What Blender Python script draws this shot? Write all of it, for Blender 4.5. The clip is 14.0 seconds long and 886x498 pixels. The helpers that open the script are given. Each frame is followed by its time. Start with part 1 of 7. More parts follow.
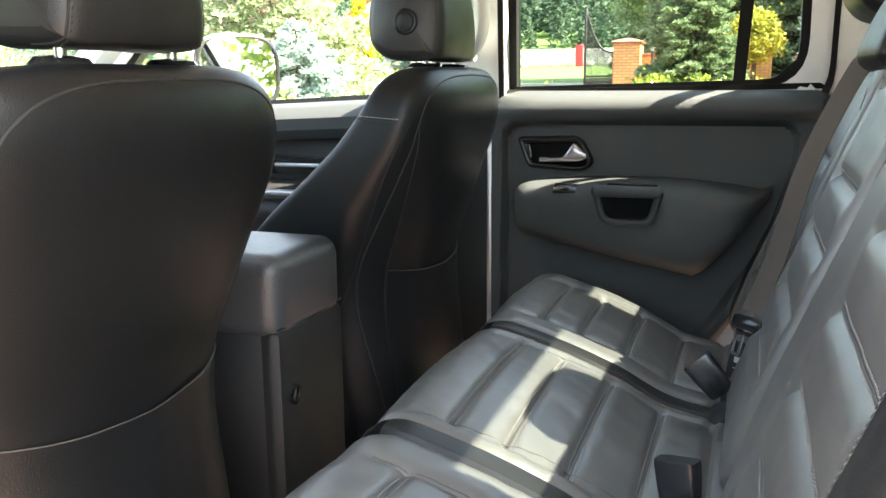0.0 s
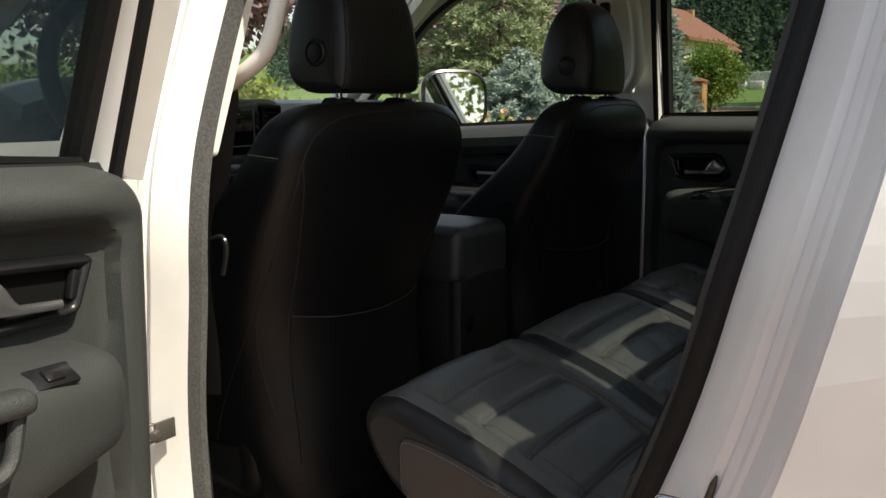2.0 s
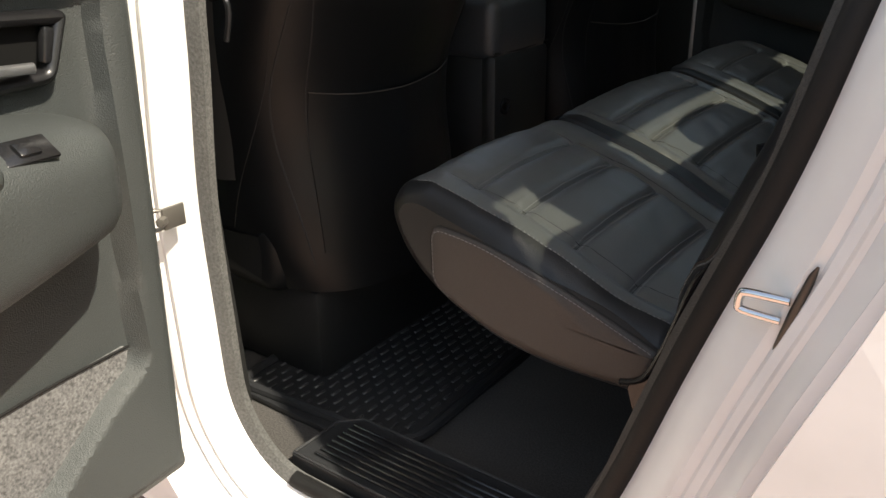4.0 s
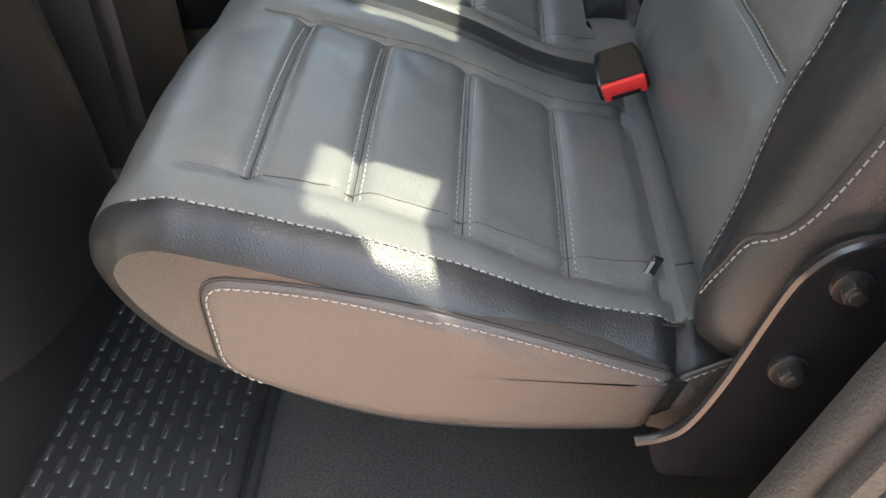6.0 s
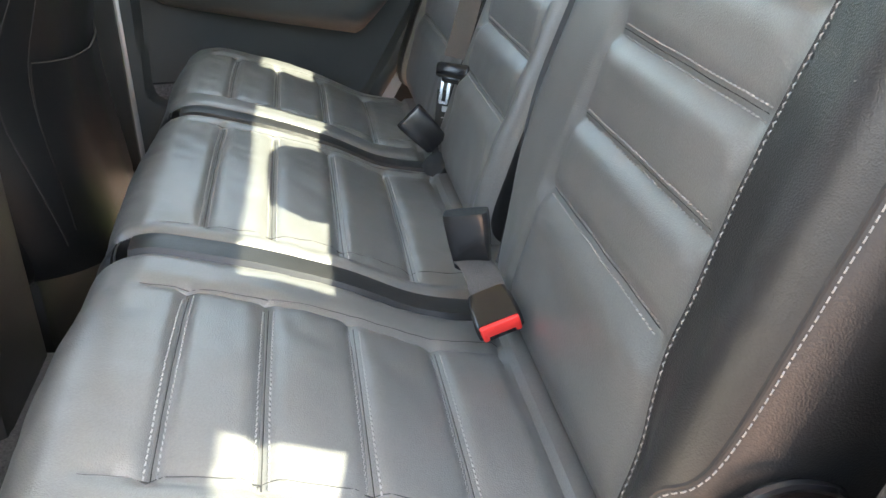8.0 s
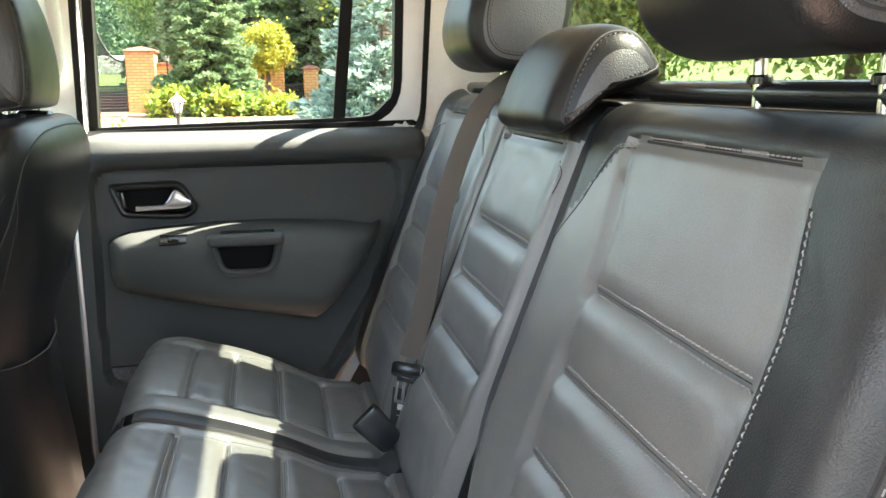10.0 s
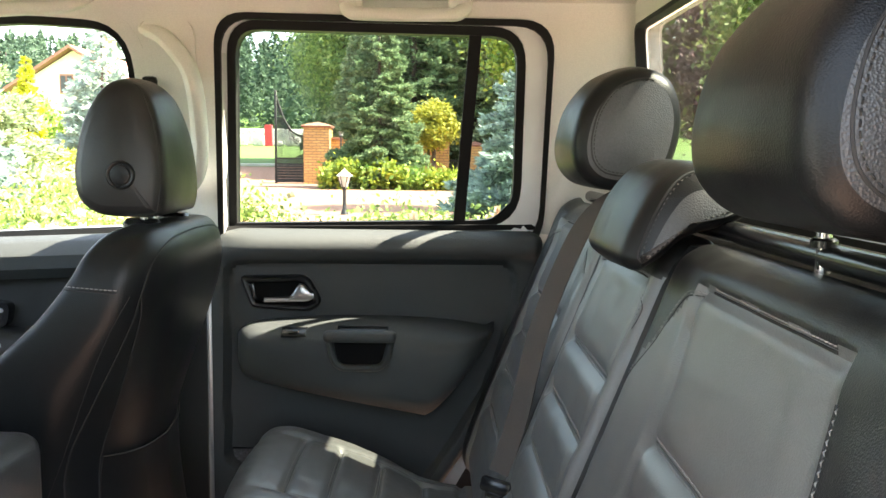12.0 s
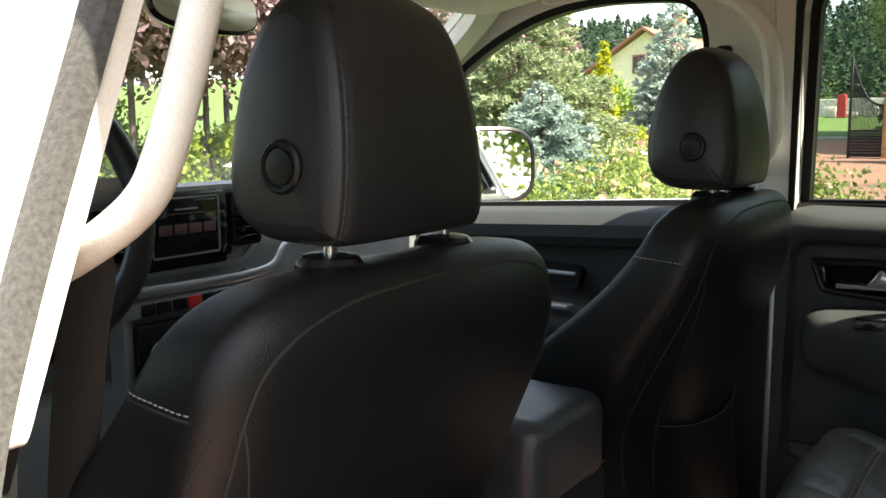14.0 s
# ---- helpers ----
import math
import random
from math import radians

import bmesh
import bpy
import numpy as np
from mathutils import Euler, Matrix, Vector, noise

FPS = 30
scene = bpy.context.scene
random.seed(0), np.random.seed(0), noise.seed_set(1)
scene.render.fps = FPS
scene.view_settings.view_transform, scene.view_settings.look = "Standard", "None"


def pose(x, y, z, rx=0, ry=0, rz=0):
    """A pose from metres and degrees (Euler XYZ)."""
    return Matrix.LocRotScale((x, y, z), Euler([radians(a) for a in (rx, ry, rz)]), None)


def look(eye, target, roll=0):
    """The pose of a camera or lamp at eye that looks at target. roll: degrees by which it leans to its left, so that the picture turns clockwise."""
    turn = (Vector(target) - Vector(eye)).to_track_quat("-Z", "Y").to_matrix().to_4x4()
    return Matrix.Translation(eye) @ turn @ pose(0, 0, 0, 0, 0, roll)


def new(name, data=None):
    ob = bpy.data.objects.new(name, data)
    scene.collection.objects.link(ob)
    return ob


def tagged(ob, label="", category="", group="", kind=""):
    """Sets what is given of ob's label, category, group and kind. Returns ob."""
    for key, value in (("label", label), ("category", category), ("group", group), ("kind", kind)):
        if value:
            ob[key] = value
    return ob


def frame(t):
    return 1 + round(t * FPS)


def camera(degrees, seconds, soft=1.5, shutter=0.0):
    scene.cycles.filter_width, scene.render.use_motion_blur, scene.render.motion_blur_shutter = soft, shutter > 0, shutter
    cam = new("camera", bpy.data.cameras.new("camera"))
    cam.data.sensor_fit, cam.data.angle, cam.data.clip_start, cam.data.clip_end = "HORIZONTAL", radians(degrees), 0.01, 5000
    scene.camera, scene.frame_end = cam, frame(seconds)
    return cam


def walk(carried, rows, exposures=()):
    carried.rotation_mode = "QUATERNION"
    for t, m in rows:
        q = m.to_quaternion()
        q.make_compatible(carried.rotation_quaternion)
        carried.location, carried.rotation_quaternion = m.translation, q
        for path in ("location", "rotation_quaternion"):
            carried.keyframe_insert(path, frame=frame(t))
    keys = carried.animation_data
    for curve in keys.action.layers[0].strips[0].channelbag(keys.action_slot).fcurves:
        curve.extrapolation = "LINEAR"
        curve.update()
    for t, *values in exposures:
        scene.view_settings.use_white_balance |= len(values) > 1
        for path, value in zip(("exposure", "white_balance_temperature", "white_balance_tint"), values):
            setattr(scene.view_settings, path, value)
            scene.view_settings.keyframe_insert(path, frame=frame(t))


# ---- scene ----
cam = camera(55.1, 14.0)
PATH = [
    (0, (0.281, 0.131, 1.216), (-0.394, 1.972, 0.822), -0.5),
    (0.5, (0.356, -0.102, 1.223), (-0.457, 1.694, 0.886), -0.2),
    (1, (0.465, -0.224, 1.233), (-0.491, 1.507, 0.932), -0.2),
    (1.5, (0.575, -0.271, 1.238), (-0.483, 1.401, 0.944), -0.3),
    (2, (0.642, -0.309, 1.229), (-0.496, 1.301, 0.89), -0.5),
    (2.5, (0.638, -0.304, 1.211), (-0.556, 1.242, 0.781), -0.4),
    (3, (0.623, -0.287, 1.2), (-0.63, 1.172, 0.653), -0.5),
    (3.5, (0.613, -0.271, 1.192), (-0.628, 1.148, 0.525), -0.5),
    (4, (0.552, -0.211, 1.167), (-0.555, 1.253, 0.371), -1.0),
    (6.3, (0.087, 0.198, 1.115), (0.067, 1.752, -0.144), -1.9),
    (6.5, (0.08, 0.196, 1.121), (0.109, 1.769, -0.113), -1.6),
    (7, (0.069, 0.193, 1.136), (0.203, 1.829, -0.008), -1.0),
    (7.5, (0.064, 0.198, 1.155), (0.275, 1.901, 0.127), -1.0),
    (7.6, (0.071, 0.202, 1.157), (0.287, 1.925, 0.164), -1.2),
    (7.8, (0.072, 0.209, 1.174), (0.32, 1.948, 0.219), -1.0),
    (8, (0.07, 0.211, 1.176), (0.348, 1.98, 0.284), -0.7),
    (8.5, (0.071, 0.22, 1.2), (0.402, 2.038, 0.436), -0.4),
    (9, (0.08, 0.224, 1.22), (0.465, 2.086, 0.6), -0.0),
    (11.3, (0.143, 0.235, 1.346), (0.458, 2.197, 1.117), 0.4),
    (11.5, (0.157, 0.234, 1.347), (0.403, 2.206, 1.128), 0.4),
    (12, (0.189, 0.212, 1.346), (0.208, 2.201, 1.13), 0.7),
    (12.5, (0.23, 0.2, 1.336), (-0.043, 2.168, 1.112), 0.5),
    (13, (0.239, 0.199, 1.334), (-0.352, 2.095, 1.1), 0.3),
    (13.3, (0.222, 0.205, 1.325), (-0.601, 2.011, 1.081), 0.3),
    (13.5, (0.231, 0.193, 1.334), (-0.698, 1.943, 1.058), -0.1),
    (14, (0.159, 0.256, 1.34), (-1.004, 1.859, 1.064), -0.5),
]
EXPOSURES = [(0.0, 3.85), (0.5, 2.8), (1.0, 1.65), (1.5, 0.95), (2.0, 0.5), (2.5, 0.6), (3.5, 1.35), (4.2, 1.15), (6.3, 3.9), (9.2, 4.4), (11.5, 3.58), (13.0, 3.55), (13.5, 3.22), (14.0, 2.0)]
walk(cam, [(t, look(eye, target, roll)) for t, eye, target, roll in PATH], EXPOSURES)

# ---- light ----
scene.view_settings.use_white_balance = True
scene.view_settings.white_balance_temperature = 7350
scene.view_settings.white_balance_tint = 7
SUN_AZ, SUN_EL = -3.0, 52.2   # where the sun stands: degrees from +x towards +y, and above the horizon
world = bpy.data.worlds.new("sky")
scene.world = world
world.use_nodes = True
wn = world.node_tree
sky = wn.nodes.new("ShaderNodeTexSky")
sky.sky_type = 'NISHITA'
sky.sun_disc = False
sky.sun_elevation = radians(SUN_EL)
sky.sun_rotation = radians(90.0 - SUN_AZ)
sky.air_density = 1.0
sky.dust_density = 1.6
bg = wn.nodes["Background"]
bg.inputs[1].default_value = 0.15
haze = wn.nodes.new("ShaderNodeHueSaturation")   # thin cloud pales the blue
haze.inputs["Saturation"].default_value = 0.78
wn.links.new(sky.outputs[0], haze.inputs["Color"])
wn.links.new(haze.outputs[0], bg.inputs[0])
sun_data = bpy.data.lights.new("sun", 'SUN')
sun_data.energy = 4.7
sun_data.angle = radians(0.6)
sun_data.color = (1.0, 0.95, 0.87)
sun = new("sun", sun_data)
toward = Vector((math.cos(radians(SUN_AZ)) * math.cos(radians(SUN_EL)), math.sin(radians(SUN_AZ)) * math.cos(radians(SUN_EL)), math.sin(radians(SUN_EL))))
sun.matrix_world = look(toward * 50, (0, 0, 0))

# ---- materials ----
def mat(name, color, rough=0.5, metal=0.0, color2=None, grain=0.0, grain_scale=400.0, var_scale=6.0, bump=0.0, bump_scale=300.0,
        spec=0.5, coat=0.0, island=0.0, sheen=0.0, rough_var=0.08, voronoi=False):
    """A surface with two scales of variation in colour and roughness, and a fine relief."""
    m = bpy.data.materials.new(name)
    m.use_nodes = True
    t = m.node_tree
    b = t.nodes["Principled BSDF"]
    L = t.links.new
    co = t.nodes.new("ShaderNodeTexCoord")
    big = t.nodes.new("ShaderNodeTexNoise")
    big.inputs["Scale"].default_value = var_scale
    big.inputs["Detail"].default_value = 5
    L(co.outputs["Object"], big.inputs["Vector"])
    mix = t.nodes.new("ShaderNodeMix")
    mix.data_type = 'RGBA'
    c2 = color2 or tuple(c * 0.82 for c in color)
    mix.inputs["A"].default_value = (*c2, 1)
    mix.inputs["B"].default_value = (*color, 1)
    ramp = t.nodes.new("ShaderNodeMapRange")
    ramp.inputs["From Min"].default_value = 0.3
    ramp.inputs["From Max"].default_value = 0.7
    L(big.outputs["Fac"], ramp.inputs["Value"])
    L(ramp.outputs["Result"], mix.inputs["Factor"])
    col = mix.outputs["Result"]
    if grain > 0:
        fine = t.nodes.new("ShaderNodeTexNoise")
        fine.inputs["Scale"].default_value = grain_scale
        fine.inputs["Detail"].default_value = 2
        L(co.outputs["Object"], fine.inputs["Vector"])
        hs = t.nodes.new("ShaderNodeHueSaturation")
        mr = t.nodes.new("ShaderNodeMapRange")
        mr.inputs["From Min"].default_value, mr.inputs["From Max"].default_value = 0.3, 0.7
        mr.inputs["To Min"].default_value, mr.inputs["To Max"].default_value = 1 - grain, 1 + grain
        L(fine.outputs["Fac"], mr.inputs["Value"])
        L(mr.outputs["Result"], hs.inputs["Value"])
        L(col, hs.inputs["Color"])
        col = hs.outputs["Color"]
    if island > 0:
        geo = t.nodes.new("ShaderNodeNewGeometry")
        hs2 = t.nodes.new("ShaderNodeHueSaturation")
        mr2 = t.nodes.new("ShaderNodeMapRange")
        mr2.inputs["To Min"].default_value, mr2.inputs["To Max"].default_value = 1 - island, 1 + island
        L(geo.outputs["Random Per Island"], mr2.inputs["Value"])
        L(mr2.outputs["Result"], hs2.inputs["Value"])
        mr3 = t.nodes.new("ShaderNodeMapRange")
        mr3.inputs["To Min"].default_value, mr3.inputs["To Max"].default_value = 0.5 + island * 0.06, 0.5 - island * 0.06
        L(geo.outputs["Random Per Island"], mr3.inputs["Value"])
        L(mr3.outputs["Result"], hs2.inputs["Hue"])
        L(col, hs2.inputs["Color"])
        col = hs2.outputs["Color"]
    L(col, b.inputs["Base Color"])
    rr = t.nodes.new("ShaderNodeMapRange")
    rr.inputs["To Min"].default_value, rr.inputs["To Max"].default_value = max(0.02, rough - rough_var), min(1, rough + rough_var)
    L(big.outputs["Fac"], rr.inputs["Value"])
    L(rr.outputs["Result"], b.inputs["Roughness"])
    b.inputs["Metallic"].default_value = metal
    b.inputs["Specular IOR Level"].default_value = spec
    b.inputs["Coat Weight"].default_value = coat
    b.inputs["Sheen Weight"].default_value = sheen
    if bump > 0:
        bt = t.nodes.new("ShaderNodeTexVoronoi" if voronoi else "ShaderNodeTexNoise")
        bt.inputs["Scale"].default_value = bump_scale
        L(co.outputs["Object"], bt.inputs["Vector"])
        bn = t.nodes.new("ShaderNodeBump")
        bn.inputs["Strength"].default_value = bump
        bn.inputs["Distance"].default_value = 0.001
        L(bt.outputs["Distance" if voronoi else "Fac"], bn.inputs["Height"])
        L(bn.outputs["Normal"], b.inputs["Normal"])
    return m


def glass(name, tint=(1, 1, 1), rough=0.0):
    """Thin window glass: clear with a weak mirror gloss."""
    m = bpy.data.materials.new(name)
    m.use_nodes = True
    t = m.node_tree
    out = t.nodes["Material Output"]
    t.nodes.remove(t.nodes["Principled BSDF"])
    tr = t.nodes.new("ShaderNodeBsdfTransparent")
    tr.inputs[0].default_value = (*tint, 1)
    gl = t.nodes.new("ShaderNodeBsdfGlossy")
    gl.inputs["Roughness"].default_value = rough
    lw = t.nodes.new("ShaderNodeLayerWeight")
    lw.inputs["Blend"].default_value = 0.5
    pw = t.nodes.new("ShaderNodeMath")
    pw.operation = 'POWER'
    pw.inputs[1].default_value = 4.0
    t.links.new(lw.outputs["Facing"], pw.inputs[0])
    ma = t.nodes.new("ShaderNodeMath")
    ma.operation = 'MULTIPLY_ADD'
    ma.inputs[1].default_value = 0.40
    ma.inputs[2].default_value = 0.02
    t.links.new(pw.outputs[0], ma.inputs[0])
    mx = t.nodes.new("ShaderNodeMixShader")
    t.links.new(ma.outputs[0], mx.inputs[0])
    t.links.new(tr.outputs[0], mx.inputs[1])
    t.links.new(gl.outputs[0], mx.inputs[2])
    t.links.new(mx.outputs[0], out.inputs[0])
    return m



def leafy(m, share=0.42):
    """Lets part of the light through a leaf."""
    t = m.node_tree
    b = t.nodes["Principled BSDF"]
    tl = t.nodes.new("ShaderNodeBsdfTranslucent")
    mx = t.nodes.new("ShaderNodeMixShader")
    mx.inputs[0].default_value = share
    t.links.new(b.inputs["Base Color"].links[0].from_socket, tl.inputs[0])
    t.links.new(b.outputs[0], mx.inputs[1])
    t.links.new(tl.outputs[0], mx.inputs[2])
    t.links.new(mx.outputs[0], t.nodes["Material Output"].inputs[0])


M_LEATHER = mat("seat_leather", (0.0075, 0.0085, 0.0095), 0.36, color2=(0.007, 0.0075, 0.008), grain=0.10, grain_scale=500, bump=0.22, bump_scale=700, voronoi=True, spec=0.26)
M_LEATHER_G = mat("grey_leather", (0.112, 0.114, 0.112), 0.37, color2=(0.096, 0.098, 0.096), grain=0.10, grain_scale=500, bump=0.20, bump_scale=700, voronoi=True, spec=0.95, rough_var=0.10)
M_LEATHER_D = mat("dark_leather", (0.017, 0.0175, 0.018), 0.36, color2=(0.014, 0.014, 0.0145), grain=0.10, grain_scale=500, bump=0.22, bump_scale=700, voronoi=True, spec=0.36)
M_LEATHER_S = mat("side_leather", (0.051, 0.043, 0.038), 0.55, color2=(0.043, 0.037, 0.033), grain=0.08, bump=0.3, bump_scale=900, voronoi=True)
M_GRAINED = mat("grained_leather", (0.050, 0.051, 0.053), 0.34, color2=(0.04, 0.041, 0.043), grain=0.12, grain_scale=300, bump=0.45, bump_scale=520, voronoi=True, spec=0.6)
M_THREAD = mat("thread", (0.22, 0.215, 0.21), 0.8)
M_LEVER = mat("satin_lever", (0.55, 0.56, 0.58), 0.3, metal=0.9, rough_var=0.04)
M_BOLT = mat("dark_bolt_steel", (0.085, 0.08, 0.075), 0.38, metal=0.8)
# dark thread, and the shadow in seam creases put in as colour
M_SEAM = mat("seam_thread_and_crease_shade", (0.014, 0.014, 0.014), 0.7)
M_TRIM = mat("door_trim_plastic", (0.042, 0.0465, 0.0465), 0.55, color2=(0.034, 0.038, 0.038), grain=0.14, grain_scale=700, bump=0.9, bump_scale=600, spec=0.38)
M_TRIM_D = mat("dark_trim_plastic", (0.012, 0.012, 0.012), 0.5, grain=0.12, grain_scale=700, bump=0.6, bump_scale=650)
M_GRILLE = mat("perforated_plastic", (0.050, 0.051, 0.05), 0.6, color2=(0.044, 0.045, 0.044), bump=1.0, bump_scale=520, voronoi=True)
M_BEZEL = mat("black_moulded_plastic", (0.009, 0.009, 0.010), 0.33, bump=0.2, bump_scale=500)
M_BLACK = mat("gloss_black_plastic", (0.012, 0.012, 0.013), 0.22)
M_RUBBER = mat("rubber", (0.008, 0.008, 0.008), 0.6, bump=0.3, bump_scale=300, spec=0.25)
M_SEALBULB = mat("worn_grey_rubber", (0.17, 0.168, 0.16), 0.55, color2=(0.11, 0.108, 0.10), var_scale=14, grain=0.12, grain_scale=200)
M_SEALDARK = mat("textured_black_rubber", (0.030, 0.029, 0.027), 0.6, color2=(0.023, 0.022, 0.021), grain=0.15, grain_scale=500, bump=0.9, bump_scale=420)
M_SEAL = mat("seal_flock", (0.066, 0.066, 0.063), 0.95, color2=(0.042, 0.042, 0.040), grain=0.35, grain_scale=260, bump=1.0, bump_scale=240, sheen=0.4)
M_CREAM = mat("cream_trim", (0.79, 0.765, 0.71), 0.7, color2=(0.75, 0.725, 0.67), grain=0.05, bump=0.4, bump_scale=500)
M_HEADLINER = mat("headliner_cloth", (0.76, 0.735, 0.665), 0.95, color2=(0.71, 0.685, 0.62), grain=0.10, grain_scale=900, bump=0.8, bump_scale=900)
M_WHITE = mat("white_car_paint", (0.80, 0.80, 0.79), 0.34, coat=0.35, rough_var=0.03)
M_CHROME = mat("chrome", (0.75, 0.75, 0.76), 0.12, metal=1.0, rough_var=0.03)
M_SATIN = mat("satin_metal", (0.50, 0.51, 0.53), 0.32, metal=0.6)
M_STEEL = mat("steel", (0.50, 0.49, 0.46), 0.35, metal=0.7, color2=(0.3, 0.28, 0.26))
M_CARPET = mat("carpet", (0.046, 0.042, 0.039), 1.0, color2=(0.030, 0.028, 0.026), grain=0.5, grain_scale=350, bump=1.0, bump_scale=350, sheen=0.2)
M_CARPET_G = mat("pocket_felt", (0.12, 0.12, 0.12), 1.0, color2=(0.085, 0.085, 0.087), grain=0.5, grain_scale=300, bump=1.0, bump_scale=300)
M_DASHES = mat("mat_dashes", (0.045, 0.046, 0.048), 0.36)
M_MAT = mat("floor_mat_rubber", (0.020, 0.021, 0.023), 0.5, bump=0.4, bump_scale=300)
M_WEB = mat("belt_webbing", (0.066, 0.056, 0.049), 0.75, color2=(0.054, 0.046, 0.04), grain=0.2, grain_scale=800, bump=0.6, bump_scale=800)
# black cloth labels; also darkens the driver's belt as if shaded
M_WEBBLACK = mat("black_label_and_shaded_belt", (0.012, 0.012, 0.012), 0.7, bump=0.4, bump_scale=900)
M_RED = mat("red_button", (0.75, 0.035, 0.03), 0.4)
M_LABEL = mat("printed_white", (0.42, 0.42, 0.42), 0.6)
M_WOVEN = mat("woven_grey", (0.25, 0.25, 0.25), 0.9)
M_LINK = mat("grey_link_webbing", (0.085, 0.083, 0.08), 0.8, color2=(0.06, 0.058, 0.056), grain=0.3, grain_scale=800, bump=0.8, bump_scale=900)
M_CHECK = mat("greased_steel", (0.20, 0.19, 0.17), 0.4, metal=0.6, color2=(0.12, 0.11, 0.10))
M_GLASS = glass("window_glass", (0.98, 0.99, 0.985))
M_TINT = glass("tinted_glass", (0.70, 0.735, 0.715))
M_TINT_R = glass("dark_tinted_glass", (0.53, 0.55, 0.535))
M_MIRROR = mat("mirror_glass", (0.9, 0.9, 0.9), 0.02, metal=1.0, rough_var=0.0)
# the shade inside shallow recesses, put in as matt black
M_HOLLOW_SHADE = mat("hollow_shade_black", (0.006, 0.006, 0.006), 0.95, spec=0.1)
M_SCREEN = mat("screen", (0.012, 0.011, 0.012), 0.12)
M_SCREEN_K = mat("screen_keys", (0.16, 0.09, 0.09), 0.3)

# ---- mesh tools ----
from mathutils.bvhtree import BVHTree


def thing(name, at, label, category, group="", kind=""):
    ob = new(name)
    ob.location = at
    ob.empty_display_size = 0.05
    bpy.context.view_layer.update()
    return tagged(ob, label, category, group, kind)


def world_of(ob):
    p = Vector((0, 0, 0))
    while ob is not None:
        p += Vector(ob.location)
        ob = ob.parent
    return p


def mesh_of(name, verts, faces, material, smooth=True):
    me = bpy.data.meshes.new(name)
    me.from_pydata([tuple(v) for v in verts], [], faces)
    me.materials.append(material)
    if smooth:
        me.shade_smooth()
        me.set_sharp_from_angle(angle=radians(38))
    me.update()
    return me


def part(name, vf, material, parent=None, label="", kind="", smooth=True):
    """One mesh object from (verts, faces) in world places, under a thing or part, or at top level."""
    verts, faces = vf
    verts = [Vector(v) for v in verts]
    base = world_of(parent) if parent is not None else Vector((0, 0, 0))
    if parent is None:
        lo = Vector([min(v[k] for v in verts) for k in range(3)])
        hi = Vector([max(v[k] for v in verts) for k in range(3)])
        base = Vector(((lo.x + hi.x) / 2, (lo.y + hi.y) / 2, lo.z))
    me = mesh_of(name, [v - base for v in verts], faces, material, smooth)
    ob = new(name, me)
    if parent is not None:
        ob.parent = parent
    else:
        ob.location = base
    return tagged(ob, label, "", "", kind)


def join(*vfs):
    V, F = [], []
    for v, f in vfs:
        o = len(V)
        V.extend(v)
        F.extend([tuple(i + o for i in q) for q in f])
    return V, F


def loft(rings, caps=True, loop=False):
    n = len(rings[0])
    V = [Vector(p) for r in rings for p in r]
    F = []
    m = len(rings)
    for i in range(m if loop else m - 1):
        a, b = i * n, ((i + 1) % m) * n
        for j in range(n):
            k = (j + 1) % n
            F.append((a + j, a + k, b + k, b + j))
    if caps and not loop:
        for a, flip in ((0, True), ((m - 1) * n, False)):
            c = sum((V[a + j] for j in range(n)), Vector()) / n
            V.append(c)
            ci = len(V) - 1
            for j in range(n):
                k = (j + 1) % n
                F.append((ci, a + k, a + j) if flip else (ci, a + j, a + k))
    return V, F


def sring(n, a, b, p):
    """Superellipse points (u, v) with half sizes a and b."""
    out = []
    for i in range(n):
        t = 2 * math.pi * i / n
        c, s = math.cos(t), math.sin(t)
        out.append((a * math.copysign(abs(c) ** (2 / p), c), b * math.copysign(abs(s) ** (2 / p), s)))
    return out


def box(c, size, r=0.004, rot=None, seg=2):
    bm = bmesh.new()
    bmesh.ops.create_cube(bm, size=1.0)
    bmesh.ops.scale(bm, vec=size, verts=bm.verts)
    r = min(r, min(size) * 0.45)
    if r > 0:
        bmesh.ops.bevel(bm, geom=list(bm.edges), offset=r, segments=seg, affect='EDGES', profile=0.5)
    m = Matrix.Translation(c) @ (rot or Matrix())
    V = [m @ v.co for v in bm.verts]
    bm.verts.index_update()
    F = [tuple(v.index for v in f.verts) for f in bm.faces]
    bm.free()
    return V, F


def smooth_line(pts, per=8, closed=False):
    """Catmull-Rom points through pts."""
    P = [Vector(p) for p in pts]
    n = len(P)
    out = []
    for i in range(n if closed else n - 1):
        if closed:
            a, b, c, d = P[i - 1], P[i], P[(i + 1) % n], P[(i + 2) % n]
        else:
            a, b, c, d = P[max(i - 1, 0)], P[i], P[i + 1], P[min(i + 2, n - 1)]
        for k in range(per):
            t = k / per
            out.append(0.5 * ((2 * b) + (c - a) * t + (2 * a - 5 * b + 4 * c - d) * t * t + (3 * b - a - 3 * c + d) * t ** 3))
    if not closed:
        out.append(P[-1])
    return out


def frames_along(P, closed=False):
    n = len(P)
    T = []
    for i in range(n):
        a = P[i - 1] if (i > 0 or closed) else P[i]
        b = P[(i + 1) % n] if (i < n - 1 or closed) else P[i]
        T.append((b - a).normalized())
    up = Vector((0, 0, 1)) if abs(T[0].z) < 0.9 else Vector((1, 0, 0))
    N = [(up - T[0] * up.dot(T[0])).normalized()]
    for i in range(1, n):
        v = N[-1] - T[i] * N[-1].dot(T[i])
        N.append(v.normalized() if v.length > 1e-6 else N[-1])
    return T, N


